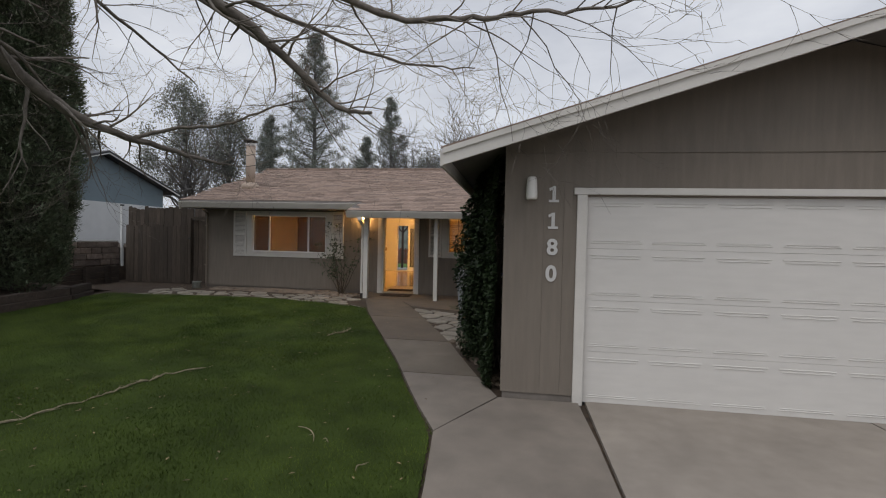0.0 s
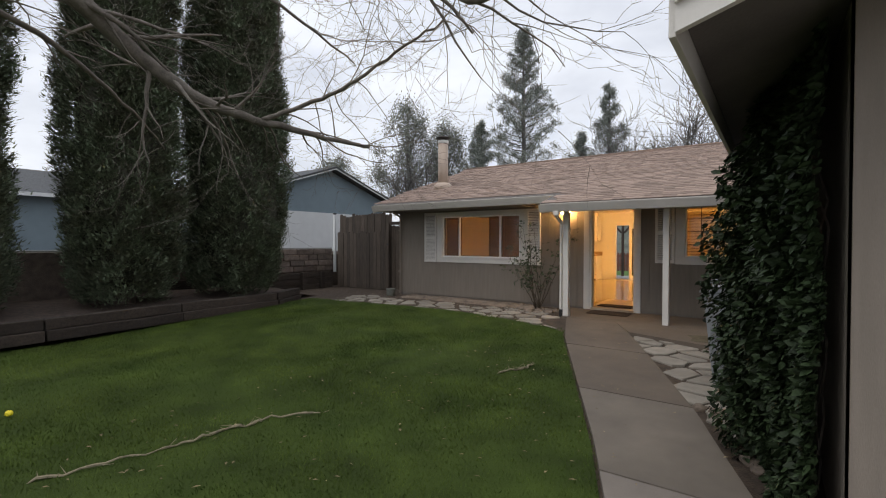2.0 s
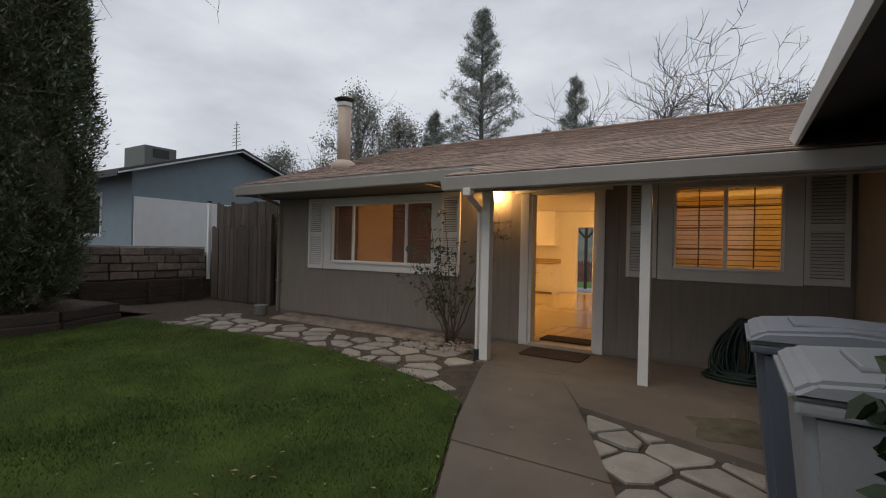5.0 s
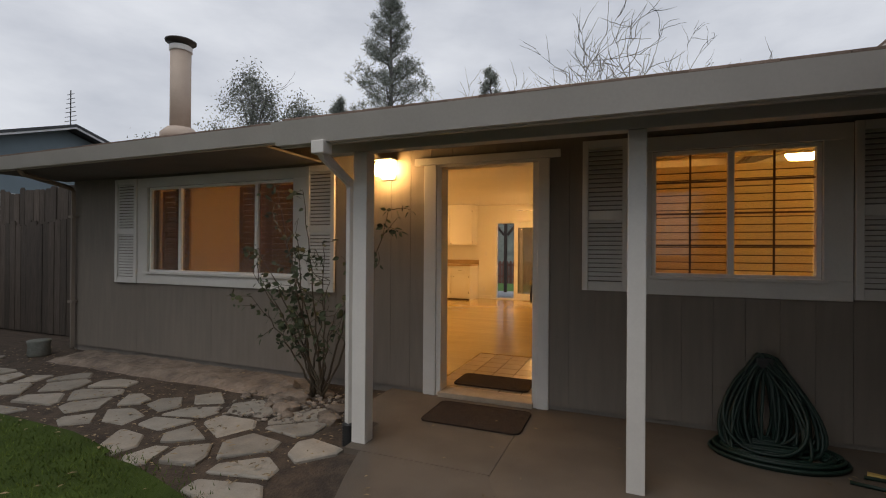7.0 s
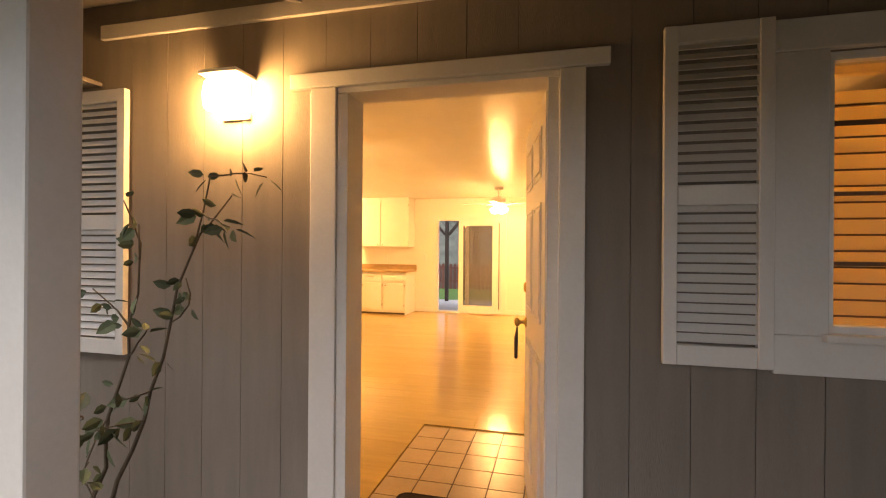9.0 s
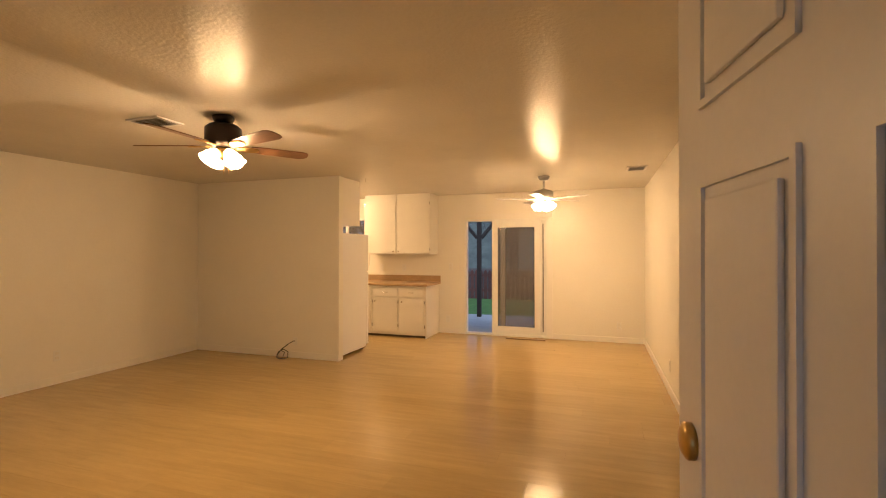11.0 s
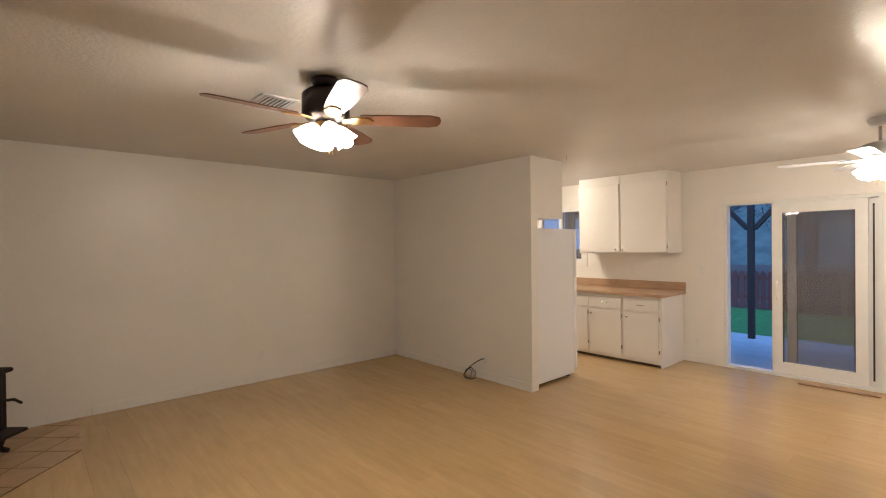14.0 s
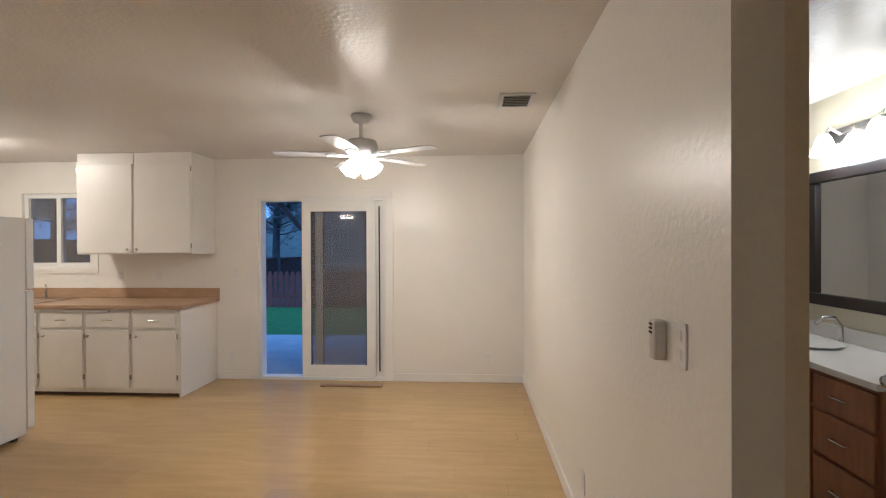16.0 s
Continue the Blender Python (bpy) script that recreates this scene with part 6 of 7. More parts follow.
solid("patio_slab", boxes(((-8.5, BACK + 0.121, -0.2), (1.0, 22.7, 0.02)), bevel=0.01), PALE_PATIO, "grey concrete back patio slab", "patio", kind="structure")
solid("back_lawn", boxes(((-16, 22.71, -0.2), (6, 26.4, 0.0))), BACK_TURF, "dark green back lawn", "lawn", kind="structure")
pc = thing("patio_cover", (0, 0, 0), "dark wooden patio cover on posts with knee braces", "patio cover")
PATIO_WOOD = mat("dark_patio_wood", (0.05, 0.035, 0.028), 0.8, vary=0.2, scale=5, bump=0.3, stretch=(4, 4, 0.6))
for k in range(6):
    part("rafter", bevelled((-8.35 + 1.74 * k, BACK + 0.125, 2.42), (-8.31 + 1.74 * k, 22.7, 2.56), 0.004), PATIO_WOOD, pc)
part("beam", bevelled((-8.4, 22.25, 2.24), (0.5, 22.37, 2.418), 0.006), PATIO_WOOD, pc)
for x in (-8.2, -5.47, -2.6, 0.3):
    part("post", bevelled((x - 0.045, 22.265, 0.021), (x + 0.045, 22.355, 2.239), 0.006), PATIO_WOOD, pc)
    for s in (-1, 1):
        bm = bmesh.new()
        tube(bm, [(x + s * 0.05, 22.31, 1.80), (x + s * 0.42, 22.31, 2.235)], 0.045, 4)
        part("knee_brace", bm, PATIO_WOOD, pc)
RED_WOOD = mat("reddish_picket_wood", (0.16, 0.065, 0.05), 0.85, vary=0.2, scale=5, bump=0.3, rand=0.2)


def picket_fence():
    f = thing("picket_fence", (-12.0, 26.42, -0.02), "reddish wooden picket fence across the back yard", "fence")
    bm = bmesh.new()
    prism(bm, [(0, 0), (0.10, 0), (0.10, 0.88), (0.05, 0.94), (0, 0.88)], -0.01, 0.01, "y")
    me = mesh_of("picket", bm, RED_WOOD)
    for k in range(110):
        part_of("picket", me, f, pose(k * 0.145, 0, 0))
    for z in (0.25, 0.72):
        part("rail", boxes(((0, 0.011, z), (16, 0.05, z + 0.09))), RED_WOOD, f)


picket_fence()
solid("side_fence", boxes(((-16, 20.0, -0.1), (-15.9, 30, 1.8))), WOOD_GREY, "weathered side yard board fence", "fence")

# ---- inside: lamps and fans ----
BULB = glow("lit_frosted_glass", (1.0, 0.60, 0.28), 4.5 * LAMP)
BULB_HOT = glow("lit_bulb", (1.0, 0.60, 0.28), 108 * LAMP)
BULB_BRIGHT = glow("lit_dining_bulb", (1.0, 0.60, 0.28), 126 * LAMP)
BOWL = glow("lit_bowl_glass", (1.0, 0.60, 0.28), 19 * LAMP)
BULB_COOL = glow("lit_bath_glass", (1.0, 0.66, 0.36), 11 * LAMP)
BRONZE = mat("dark_bronze", (0.035, 0.028, 0.026), 0.35, metal=0.7, vary=0.1, bump=0.02)
BLADE_WOOD = mat("walnut_blade", (0.15, 0.072, 0.036), 0.38, vary=0.25, scale=6, bump=0.03, stretch=(1.5, 9, 9))
FAN_WHITE = mat("white_fan_metal", (0.62, 0.62, 0.64), 0.35, vary=0.02, bump=0)
BRASS = mat("aged_brass", (0.55, 0.38, 0.14), 0.28, metal=1.0, vary=0.1, bump=0)
CHROME = mat("brushed_nickel", (0.60, 0.58, 0.55), 0.25, metal=1.0, vary=0.05, bump=0)


def ceiling_fan(x, y, blade_z, radius, first, metal, wood, shades, rod, label, bulb=BULB_HOT, bowl=None):
    f = thing("ceiling_fan", (x, y, CEIL), label, "ceiling fan", "ceiling fans")
    top = CEIL - blade_z
    part("canopy", lathe(bmesh.new(), [(0.075, -0.0), (0.078, -0.012), (0.06, -0.05), (0.03, -0.06)], (0, 0, 0), 22), metal, f, smooth=True)
    if rod:
        part("downrod", lathe(bmesh.new(), [(0.014, -0.055), (0.014, -top + 0.10)], (0, 0, 0), 10), metal, f)
    part("motor_housing", lathe(bmesh.new(), [(0.04, -top + 0.135), (0.11, -top + 0.115), (0.125, -top + 0.075), (0.122, -top + 0.03), (0.09, -top + 0.005), (0.055, -top - 0.005)] if rod else [(0.055, -0.058), (0.10, -0.065), (0.128, -0.09), (0.130, -top + 0.03), (0.10, -top + 0.005), (0.055, -top - 0.005)], (0, 0, 0), 26), metal, f, smooth=True)
    for k in range(5):
        a = first + 72 * k
        arm = bmesh.new()
        prism(arm, [(0.09, -0.018), (0.17, -0.045), (0.24, -0.03), (0.26, 0.0), (0.24, 0.03), (0.17, 0.045), (0.09, 0.018)], -0.004, 0.004, "z")
        ob = part("blade_bracket", arm, BRASS if not rod else metal, f)
        ob.matrix_basis = pose(0, 0, -top + 0.004, 0, 0, a) @ pose(0, 0, 0, 1.5 if rod else -11, 0, 0)
        bl = bmesh.new()
        R = radius
        prism(bl, [(0.19, -0.052), (0.30, -0.062), (R - 0.06, -0.070), (R - 0.012, -0.052), (R, -0.02), (R, 0.02), (R - 0.012, 0.052), (R - 0.06, 0.070), (0.30, 0.062), (0.19, 0.052)], 0.005, 0.011, "z")
        ob = part("blade", bl, wood, f)
        ob.matrix_basis = pose(0, 0, -top + 0.004, 0, 0, a) @ pose(0, 0, 0, 1.5 if rod else -11, 0, 0)
    kit = part("light_kit", lathe(bmesh.new(), [(0.05, -top - 0.006), (0.062, -top - 0.02), (0.055, -top - 0.06), (0.03, -top - 0.085), (0.012, -top - 0.10)], (0, 0, 0), 18), BRASS if not rod else metal, f, smooth=True)
    for k in range(shades):
        a = radians(first + 20 + 360 / shades * k)
        c = Vector((math.cos(a), math.sin(a), 0))
        bm = bmesh.new()
        lathe(bm, [(0.020, 0.0), (0.032, -0.015), (0.048, -0.045), (0.058, -0.08), (0.068, -0.105), (0.060, -0.106), (0.030, -0.09)], (0, 0, 0), 18)
        sh = part("shade", bm, BULB, f, "glowing frosted tulip shade", smooth=True)
        part("bulb", lathe(bmesh.new(), [(0.012, -0.07), (0.028, -0.085), (0.032, -0.10), (0.026, -0.118), (0.01, -0.126), (0.001, -0.127)], (0, 0, 0), 14), bulb, sh, "glowing bulb", smooth=True)
        sh.matrix_basis = Matrix.Translation(c * 0.055 + Vector((0, 0, -top - 0.03))) @ Matrix.Rotation(radians(40), 4, Vector((-c.y, c.x, 0))).inverted()
        bm = bmesh.new()
        tube(bm, [Vector((0, 0, -top - 0.03)), c * 0.05 + Vector((0, 0, -top - 0.028))], 0.012, 6)
        part("arm", bm, BRASS if not rod else metal, kit)
    if bowl:
        part("bowl_shade", lathe(bmesh.new(), [(0.06, -top - 0.03), (0.125, -top - 0.045), (0.13, -top - 0.07), (0.105, -top - 0.115), (0.05, -top - 0.14), (0.005, -top - 0.146)], (0, 0, 0), 22), bowl, f, "glowing frosted glass bowl", smooth=True)
    for dx in (0.02, -0.025):
        bm = bmesh.new()
        tube(bm, [(dx, 0.03, -top - 0.09), (dx, 0.03, -top - 0.19)], 0.0022, 4)
        part("pull_chain", bm, BRASS, f)
    return f


ceiling_fan(-5.545, 14.805, 2.27, 0.64, 55.6, BRONZE, BLADE_WOOD, 4, False, "dark bronze ceiling fan with walnut blades, lit")
ceiling_fan(-3.60, 18.36, 2.19, 0.63, 48, FAN_WHITE, FAN_WHITE, 4, True, "white ceiling fan on a downrod, lit", BULB_BRIGHT)
bl = ceiling_fan(-0.46, 13.17, 2.27, 0.55, 5, FAN_WHITE, BLADE_WOOD, 0, True, "bedroom ceiling fan seen through blinds, lit", BULB_HOT, glow("lit_bedroom_bowl", (1.0, 0.60, 0.28), 25 * LAMP))


def flush_light(x, y, label, r=0.16):
    f = thing("flush_light", (x, y, CEIL), label, "ceiling light")
    part("base", lathe(bmesh.new(), [(r * 0.9, 0.0), (r * 0.9, -0.02)], (0, 0, 0), 24), FAN_WHITE, f)
    part("diffuser", lathe(bmesh.new(), [(r, -0.021), (r * 0.95, -0.06), (r * 0.6, -0.095), (r * 0.1, -0.105)], (0, 0, 0), 24), BOWL, f, "glowing glass bowl", smooth=True)


flush_light(-7.35, 18.75, "lit flush ceiling light in the kitchen")


def ceiling_vent(x0, x1, y0, y1, label):
    v = thing("ceiling_vent", (x0, y0, CEIL), label, "ceiling vent", "ceiling vents")
    w, d = x1 - x0, y1 - y0
    for lo, hi in (((0, 0, -0.012), (w, 0.028, -0.001)), ((0, d - 0.028, -0.012), (w, d, -0.001)), ((0, 0.028, -0.012), (0.028, d - 0.028, -0.001)), ((w - 0.028, 0.028, -0.012), (w, d - 0.028, -0.001))):
        part("frame", bevelled(lo, hi, 0.002), FAN_WHITE, v)
    # no hole in the ceiling: a grey sheet paints the duct's shade
    part("backing", boxes(((0.02, 0.02, -0.004), (w - 0.02, d - 0.02, -0.0005))), mat("duct_shade", (0.16, 0.15, 0.14), 0.8), v, "grey sheet standing for the shaded duct opening")
    n = 7
    for k in range(n):
        y = 0.04 + (d - 0.08) * k / (n - 1)
        bm = bmesh.new()
        prism(bm, [(y - 0.013, -0.014), (y + 0.010, -0.006), (y + 0.011, -0.008), (y - 0.012, -0.016)], 0.03, w - 0.03, "x")
        part("slat", bm, FAN_WHITE, v)


ceiling_vent(-6.30, -5.98, 14.62, 14.86, "white slatted ceiling vent beside the dark fan")
ceiling_vent(-2.59, -2.36, 17.93, 18.22, "white slatted ceiling vent near the dining wall")
det = thing("ceiling_hook", (-5.93, 17.75, CEIL), "small metal ceiling hook", "hook")
part("hook", lathe(bmesh.new(), [(0.004, 0), (0.004, -0.05)], (0, 0, 0), 6), CHROME, det)

# ---- baseboards ----


def baseboard(x0, y0, x1, y1):
    b = solid("baseboard", boxes(((x0, y0, FLOOR), (x1, y1, FLOOR + 0.085)), bevel=0.004), WHITE_PAINT, "white painted baseboard", "baseboard", kind="structure")
    return b


baseboard(-3.62, BACK - 0.014, RIGHT, BACK)
baseboard(-5.60, BACK - 0.014, -5.24, BACK)
baseboard(RIGHT - 0.014, 15.95, RIGHT, BACK - 0.015)
baseboard(LEFT, 14.0, LEFT + 0.010, 17.44)
baseboard(LEFT + 0.011, 17.43, -6.16, 17.44)
baseboard(-2.504, 12.3, -2.49, 14.85)

# ---- sliding door ----
VINYL = mat("white_vinyl", (0.78, 0.78, 0.76), 0.4, vary=0.02, bump=0.01)


def sliding_door():
    x0, x1, z0, z1 = SLIDER
    d = thing("door_2", (0, BACK, 0), "white sliding glass patio door, slid half open", "sliding door", kind="structure")
    for nm, lo, hi in (("casing", (x0 - 0.10, -0.014, FLOOR), (x0 - 0.001, -0.001, z1 + 0.001)), ("casing", (x1 + 0.001, -0.014, FLOOR), (x1 + 0.09, -0.001, z1 + 0.001)), ("casing", (x0 - 0.10, -0.016, z1 + 0.002), (x1 + 0.09, -0.001, z1 + 0.085))):
        part(nm, bevelled(lo, hi, 0.003), WHITE_PAINT, d)
    part("door_frame", boxes(((x0 + 0.001, 0.001, z0), (x0 + 0.03, 0.115, z1)), ((x1 - 0.03, 0.001, z0), (x1 - 0.001, 0.115, z1)), ((x0 + 0.03, 0.001, z1 - 0.035), (x1 - 0.03, 0.115, z1 - 0.001)), ((x0 + 0.03, 0.001, z0 - 0.01), (x1 - 0.03, 0.115, z0 + 0.03))), VINYL, d)
    for xa, xb, ya, name in ((-4.655, -3.83, 0.012, "sliding_panel"), (-4.52, -3.752, 0.062, "fixed_panel")):
        s = 0.10 if name == "sliding_panel" else 0.085
        p = part(name, boxes(((xa, ya, z0 + 0.032), (xa + s, ya + 0.04, z1 - 0.037)), ((xb - s, ya, z0 + 0.032), (xb, ya + 0.04, z1 - 0.037)), ((xa + s, ya, z1 - 0.15), (xb - s, ya + 0.04, z1 - 0.037)), ((xa + s, ya, z0 + 0.032), (xb - s, ya + 0.04, z0 + 0.16))), VINYL, d)
        g = part("pane", boxes(((xa + s - 0.005, ya + 0.018, z0 + 0.15), (xb - s + 0.005, ya + 0.024, z1 - 0.14))), SLIDER_GLASS if name == "sliding_panel" else GLASS, p)
        g.visible_shadow = False
        part("gasket", boxes(((xa + s, ya - 0.001, z0 + 0.16), (xa + s + 0.008, ya + 0.016, z1 - 0.15)), ((xb - s - 0.008, ya - 0.001, z0 + 0.16), (xb - s, ya + 0.016, z1 - 0.15))), DARK, p)
        if name == "sliding_panel":
            bm = bmesh.new()
            tube(bm, [(xa + 0.05, -0.002, 0.92), (xa + 0.05, -0.03, 0.95), (xa + 0.05, -0.03, 1.10), (xa + 0.05, -0.002, 1.13)], 0.010, 6)
            part("handle", bm, VINYL, p)
    # screen edge at the right
    part("screen_edge", boxes(((x1 - 0.075, 0.004, z0 + 0.1), (x1 - 0.06, 0.010, z1 - 0.1))), DARK, d)


sliding_door()
sill = solid("floor_register", boxes(((-4.37, 19.70, FLOOR + 0.001), (-3.72, 19.79, FLOOR + 0.014)), bevel=0.003), mat("wood_transition", (0.30, 0.18, 0.08), 0.5, vary=0.2), "loose wooden floor strip before the patio door", "floor strip")


# ---- kitchen ----
COUNTER = mat("butcher_block_laminate", (0.42, 0.285, 0.155), 0.35, vary=0.16, scale=5, bump=0.02, stretch=(1.2, 8, 8))
CAB = mat("cream_cabinet_paint", (0.76, 0.735, 0.68), 0.38, vary=0.025, scale=3, bump=0.03)


def knob(parent, x, y, z):
    bm = bmesh.new()
    lathe(bm, [(0.006, 0), (0.006, 0.012), (0.014, 0.018), (0.013, 0.026), (0.004, 0.030)], (0, 0, 0), 12)
    ob = part("knob", bm, CHROME, parent, "small metal knob", smooth=True)
    ob.matrix_basis = pose(x, y, z, 90, 0, 0)


def base_cabinet(x0, x1, label):
    c = thing("base_cabinet", (x0, 19.29, FLOOR), label, "kitchen cabinet", "kitchen base cabinets")
    w = x1 - x0
    part("body", boxes(((0.001, 0.0, 0.040), (w - 0.001, 0.655, 0.865))), CAB, c)
    part("toe_kick", boxes(((0.001, 0.05, 0.0), (w - 0.001, 0.65, 0.039))), mat("dark_toe_kick", (0.12, 0.08, 0.05), 0.7), c)
    d = part("door", bevelled((0.02, -0.019, 0.085), (w - 0.02, -0.001, 0.655), 0.004), CAB, c)
    knob(d, 0.07 if x0 < -6.8 or x0 > -6.4 else 0.05, -0.019, 0.60)
    dr = part("drawer", bevelled((0.02, -0.019, 0.685), (w - 0.02, -0.001, 0.825), 0.004), CAB, c)
    bm = bmesh.new()
    tube(bm, [(w / 2 - 0.05, -0.02, 0.755), (w / 2 - 0.04, -0.04, 0.757), (w / 2 + 0.04, -0.04, 0.757), (w / 2 + 0.05, -0.02, 0.755)], 0.005, 6)
    part("pull", bm, CHROME, dr)
    for z in (0.17, 0.57):
        part("hinge", bevelled((w - 0.018, -0.012, z), (w - 0.004, -0.001, z + 0.05), 0.002), CHROME, c)


for k, x in enumerate((-8.04, -7.56, -7.08, -6.60, -6.12)):
    base_cabinet(x, x + 0.48, "cream painted base cabinet with drawer and flat door")
end = thing("cabinet_end_panel", (-5.64, 19.29, FLOOR), "cream painted cabinet end panel", "cabinet panel")
part("panel", bevelled((0.001, 0, 0.0), (0.02, 0.655, 0.865), 0.002), CAB, end)
ct = thing("worktop", (0, 0, FLOOR), "tan wood-look laminate worktop with backsplash", "worktop")
part("top", bevelled((LEFT + 0.002, 19.25, 0.866), (-5.59, BACK - 0.002, 0.905), 0.006), COUNTER, ct)
part("backsplash", bevelled((LEFT + 0.002, BACK - 0.022, 0.906), (-5.59, BACK - 0.001, 1.015), 0.004), COUNTER, ct)
part("bread_board", bevelled((-6.82, 19.262, 0.834), (-6.34, 19.288, 0.854), 0.004), CAB, ct, "cream pull-out board under the worktop")
snk = thing("sink", (-7.55, 19.62, FLOOR + 0.906), "steel kitchen sink with curved tap", "sink")
part("rim", boxes(((-0.38, -0.26, 0), (0.38, -0.22, 0.008)), ((-0.38, 0.20, 0), (0.38, 0.26, 0.008)), ((-0.38, -0.22, 0), (-0.34, 0.20, 0.008)), ((0.34, -0.22, 0), (0.38, 0.20, 0.008))), CHROME, snk)
bm = bmesh.new()
tube(bm, [(0, 0.23, 0.008), (0, 0.23, 0.10), (0.06, 0.16, 0.16), (0.16, 0.06, 0.15), (0.18, 0.04, 0.12)], 0.012, 8)
part("tap", bm, CHROME, snk, "curved chrome tap", smooth=True)


def wall_cabinet(x0, x1, label, knob_right):
    c = thing("wall_cabinet", (x0, 19.52, 1.45), label, "kitchen cabinet", "kitchen wall cabinets")
    w = x1 - x0
    part("body", boxes(((0.001, 0.0, 0.0), (w - 0.001, 0.428, 1.048))), CAB, c)
    d = part("door", bevelled((0.012, -0.019, 0.012), (w - 0.012, -0.001, 0.93), 0.004), CAB, c)
    knob(d, w - 0.05 if knob_right else 0.05, -0.019, 0.05)
    for z in (0.06, 0.85):
        part("hinge", bevelled((w - 0.011 if not knob_right else 0.0, -0.012, z), (w - 0.001 if not knob_right else 0.01, -0.001, z + 0.05), 0.002), CHROME, c)


wall_cabinet(-6.88, -6.262, "cream painted wall cabinet with flat door", True)
wall_cabinet(-6.26, -5.64, "cream painted wall cabinet with flat door at the open end", False)

ofc = thing("fridge_cabinet", (-6.162, 17.552, 1.86), "white cabinet above the fridge", "kitchen cabinet")
part("body", boxes(((-0.75, 0, 0), (-0.002, 0.46, 0.638))), WHITE_PAINT, ofc)
part("door", bevelled((-0.74, 0.461, 0.015), (-0.012, 0.479, 0.60), 0.004), CAB, ofc)

FRIDGE = mat("white_fridge_enamel", (0.80, 0.80, 0.79), 0.3, vary=0.01, bump=0.03, fine=140)
fr = thing("fridge", (-6.20, 17.57, FLOOR), "white fridge freezer standing behind the partition", "fridge")
part("body", bevelled((-0.74, 0, 0.035), (0, 0.715, 1.70), 0.008), FRIDGE, fr)
part("lower_door", bevelled((-0.74, 0.722, 0.07), (0, 0.785, 1.14), 0.012), FRIDGE, fr)
part("freezer_door", bevelled((-0.74, 0.722, 1.15), (0, 0.785, 1.70), 0.012), FRIDGE, fr)
for z0, z1 in ((0.78, 1.10), (1.19, 1.42)):
    part("handle", bevelled((-0.09, 0.787, z0), (-0.06, 0.83, z1), 0.008), FRIDGE, fr)
for x in (-0.68, -0.06):
    for y in (0.06, 0.66):
        part("foot", boxes(((x - 0.02, y - 0.02, 0.0), (x + 0.02, y + 0.02, 0.034))), DARK, fr)

kw = thing("window_3", (0, BACK, 0), "white kitchen sliding window, dark outside", "window", kind="structure")
x0, x1, z0, z1 = KWIN
part("casing", boxes(((x0 - 0.07, -0.014, z0 - 0.07), (x0, -0.001, z1 + 0.07)), ((x1, -0.014, z0 - 0.07), (x1 + 0.07, -0.001, z1 + 0.07)), ((x0, -0.014, z1), (x1, -0.001, z1 + 0.07)), ((x0, -0.014, z0 - 0.07), (x1, -0.001, z0))), WALL_IN, kw, "pale painted window casing")
part("window_frame", boxes(((x0, 0.02, z0), (x0 + 0.05, 0.09, z1)), ((x1 - 0.05, 0.02, z0), (x1, 0.09, z1)), ((x0 + 0.05, 0.02, z1 - 0.05), (x1 - 0.05, 0.09, z1)), ((x0 + 0.05, 0.02, z0), (x1 - 0.05, 0.09, z0 + 0.05)), ((-7.53, 0.02, z0 + 0.05), (-7.48, 0.09, z1 - 0.05))), VINYL, kw)
for a, b in ((x0 + 0.05, -7.53), (-7.48, x1 - 0.05)):
    part("pane", boxes(((a, 0.05, z0 + 0.05), (b, 0.055, z1 - 0.05))), SLIDER_GLASS, kw).visible_shadow = False


def outlet(x, y, z, turn, label, w=0.07, h=0.115):
    o = thing("wall_outlet", (x, y, z), label, "wall outlet", turn=turn)
    part("plate", bevelled((-w / 2, -0.006, -h / 2), (w / 2, 0, h / 2), 0.002), VINYL, o)
    for dz in (-0.025, 0.025):
        part("socket", bevelled((-0.017, -0.009, dz - 0.014), (0.017, -0.0065, dz + 0.014), 0.002), CAB, o)


outlet(-5.45, BACK, 0.30, 0, "white double outlet on the back wall")
outlet(-2.60, BACK, 0.31, 0, "white double outlet near the room corner")
outlet(-5.40, BACK, 1.23, 0, "white light switch plate beside the patio door")
outlet(-6.30, BACK, 1.20, 0, "white outlet above the worktop")
outlet(-6.75, BACK, 1.20, 0, "white outlet above the worktop by the window")
outlet(LEFT, 15.55, 0.36, 90, "white outlet on the living room wall")
outlet(RIGHT, 17.29, 0.33, -90, "white outlet low on the dining wall")
outlet(RIGHT, 16.19, 1.25, -90, "white switch plate near the hall corner", 0.075, 0.12)
ph = thing("plug_adapter", (RIGHT, 16.30, 1.185), "grey plug-in wall device beside the switch", "wall device", turn=-90)
part("case", bevelled((-0.022, -0.036, 0), (0.022, -0.001, 0.115), 0.007), mat("grey_device_plastic", (0.62, 0.60, 0.56), 0.5, vary=0.05), ph)
for k in range(3):
    part("grille", boxes(((-0.014, -0.039, 0.075 + 0.012 * k), (0.004, -0.0363, 0.081 + 0.012 * k))), DARK, ph)
cb = thing("coax_cable", (-6.92, 17.44, FLOOR), "black coaxial cable looped from a wall plate", "cable")
part("plate", bevelled((0.05, -0.006, 0.18), (0.12, 0, 0.28), 0.002), VINYL, cb)
bm = bmesh.new()
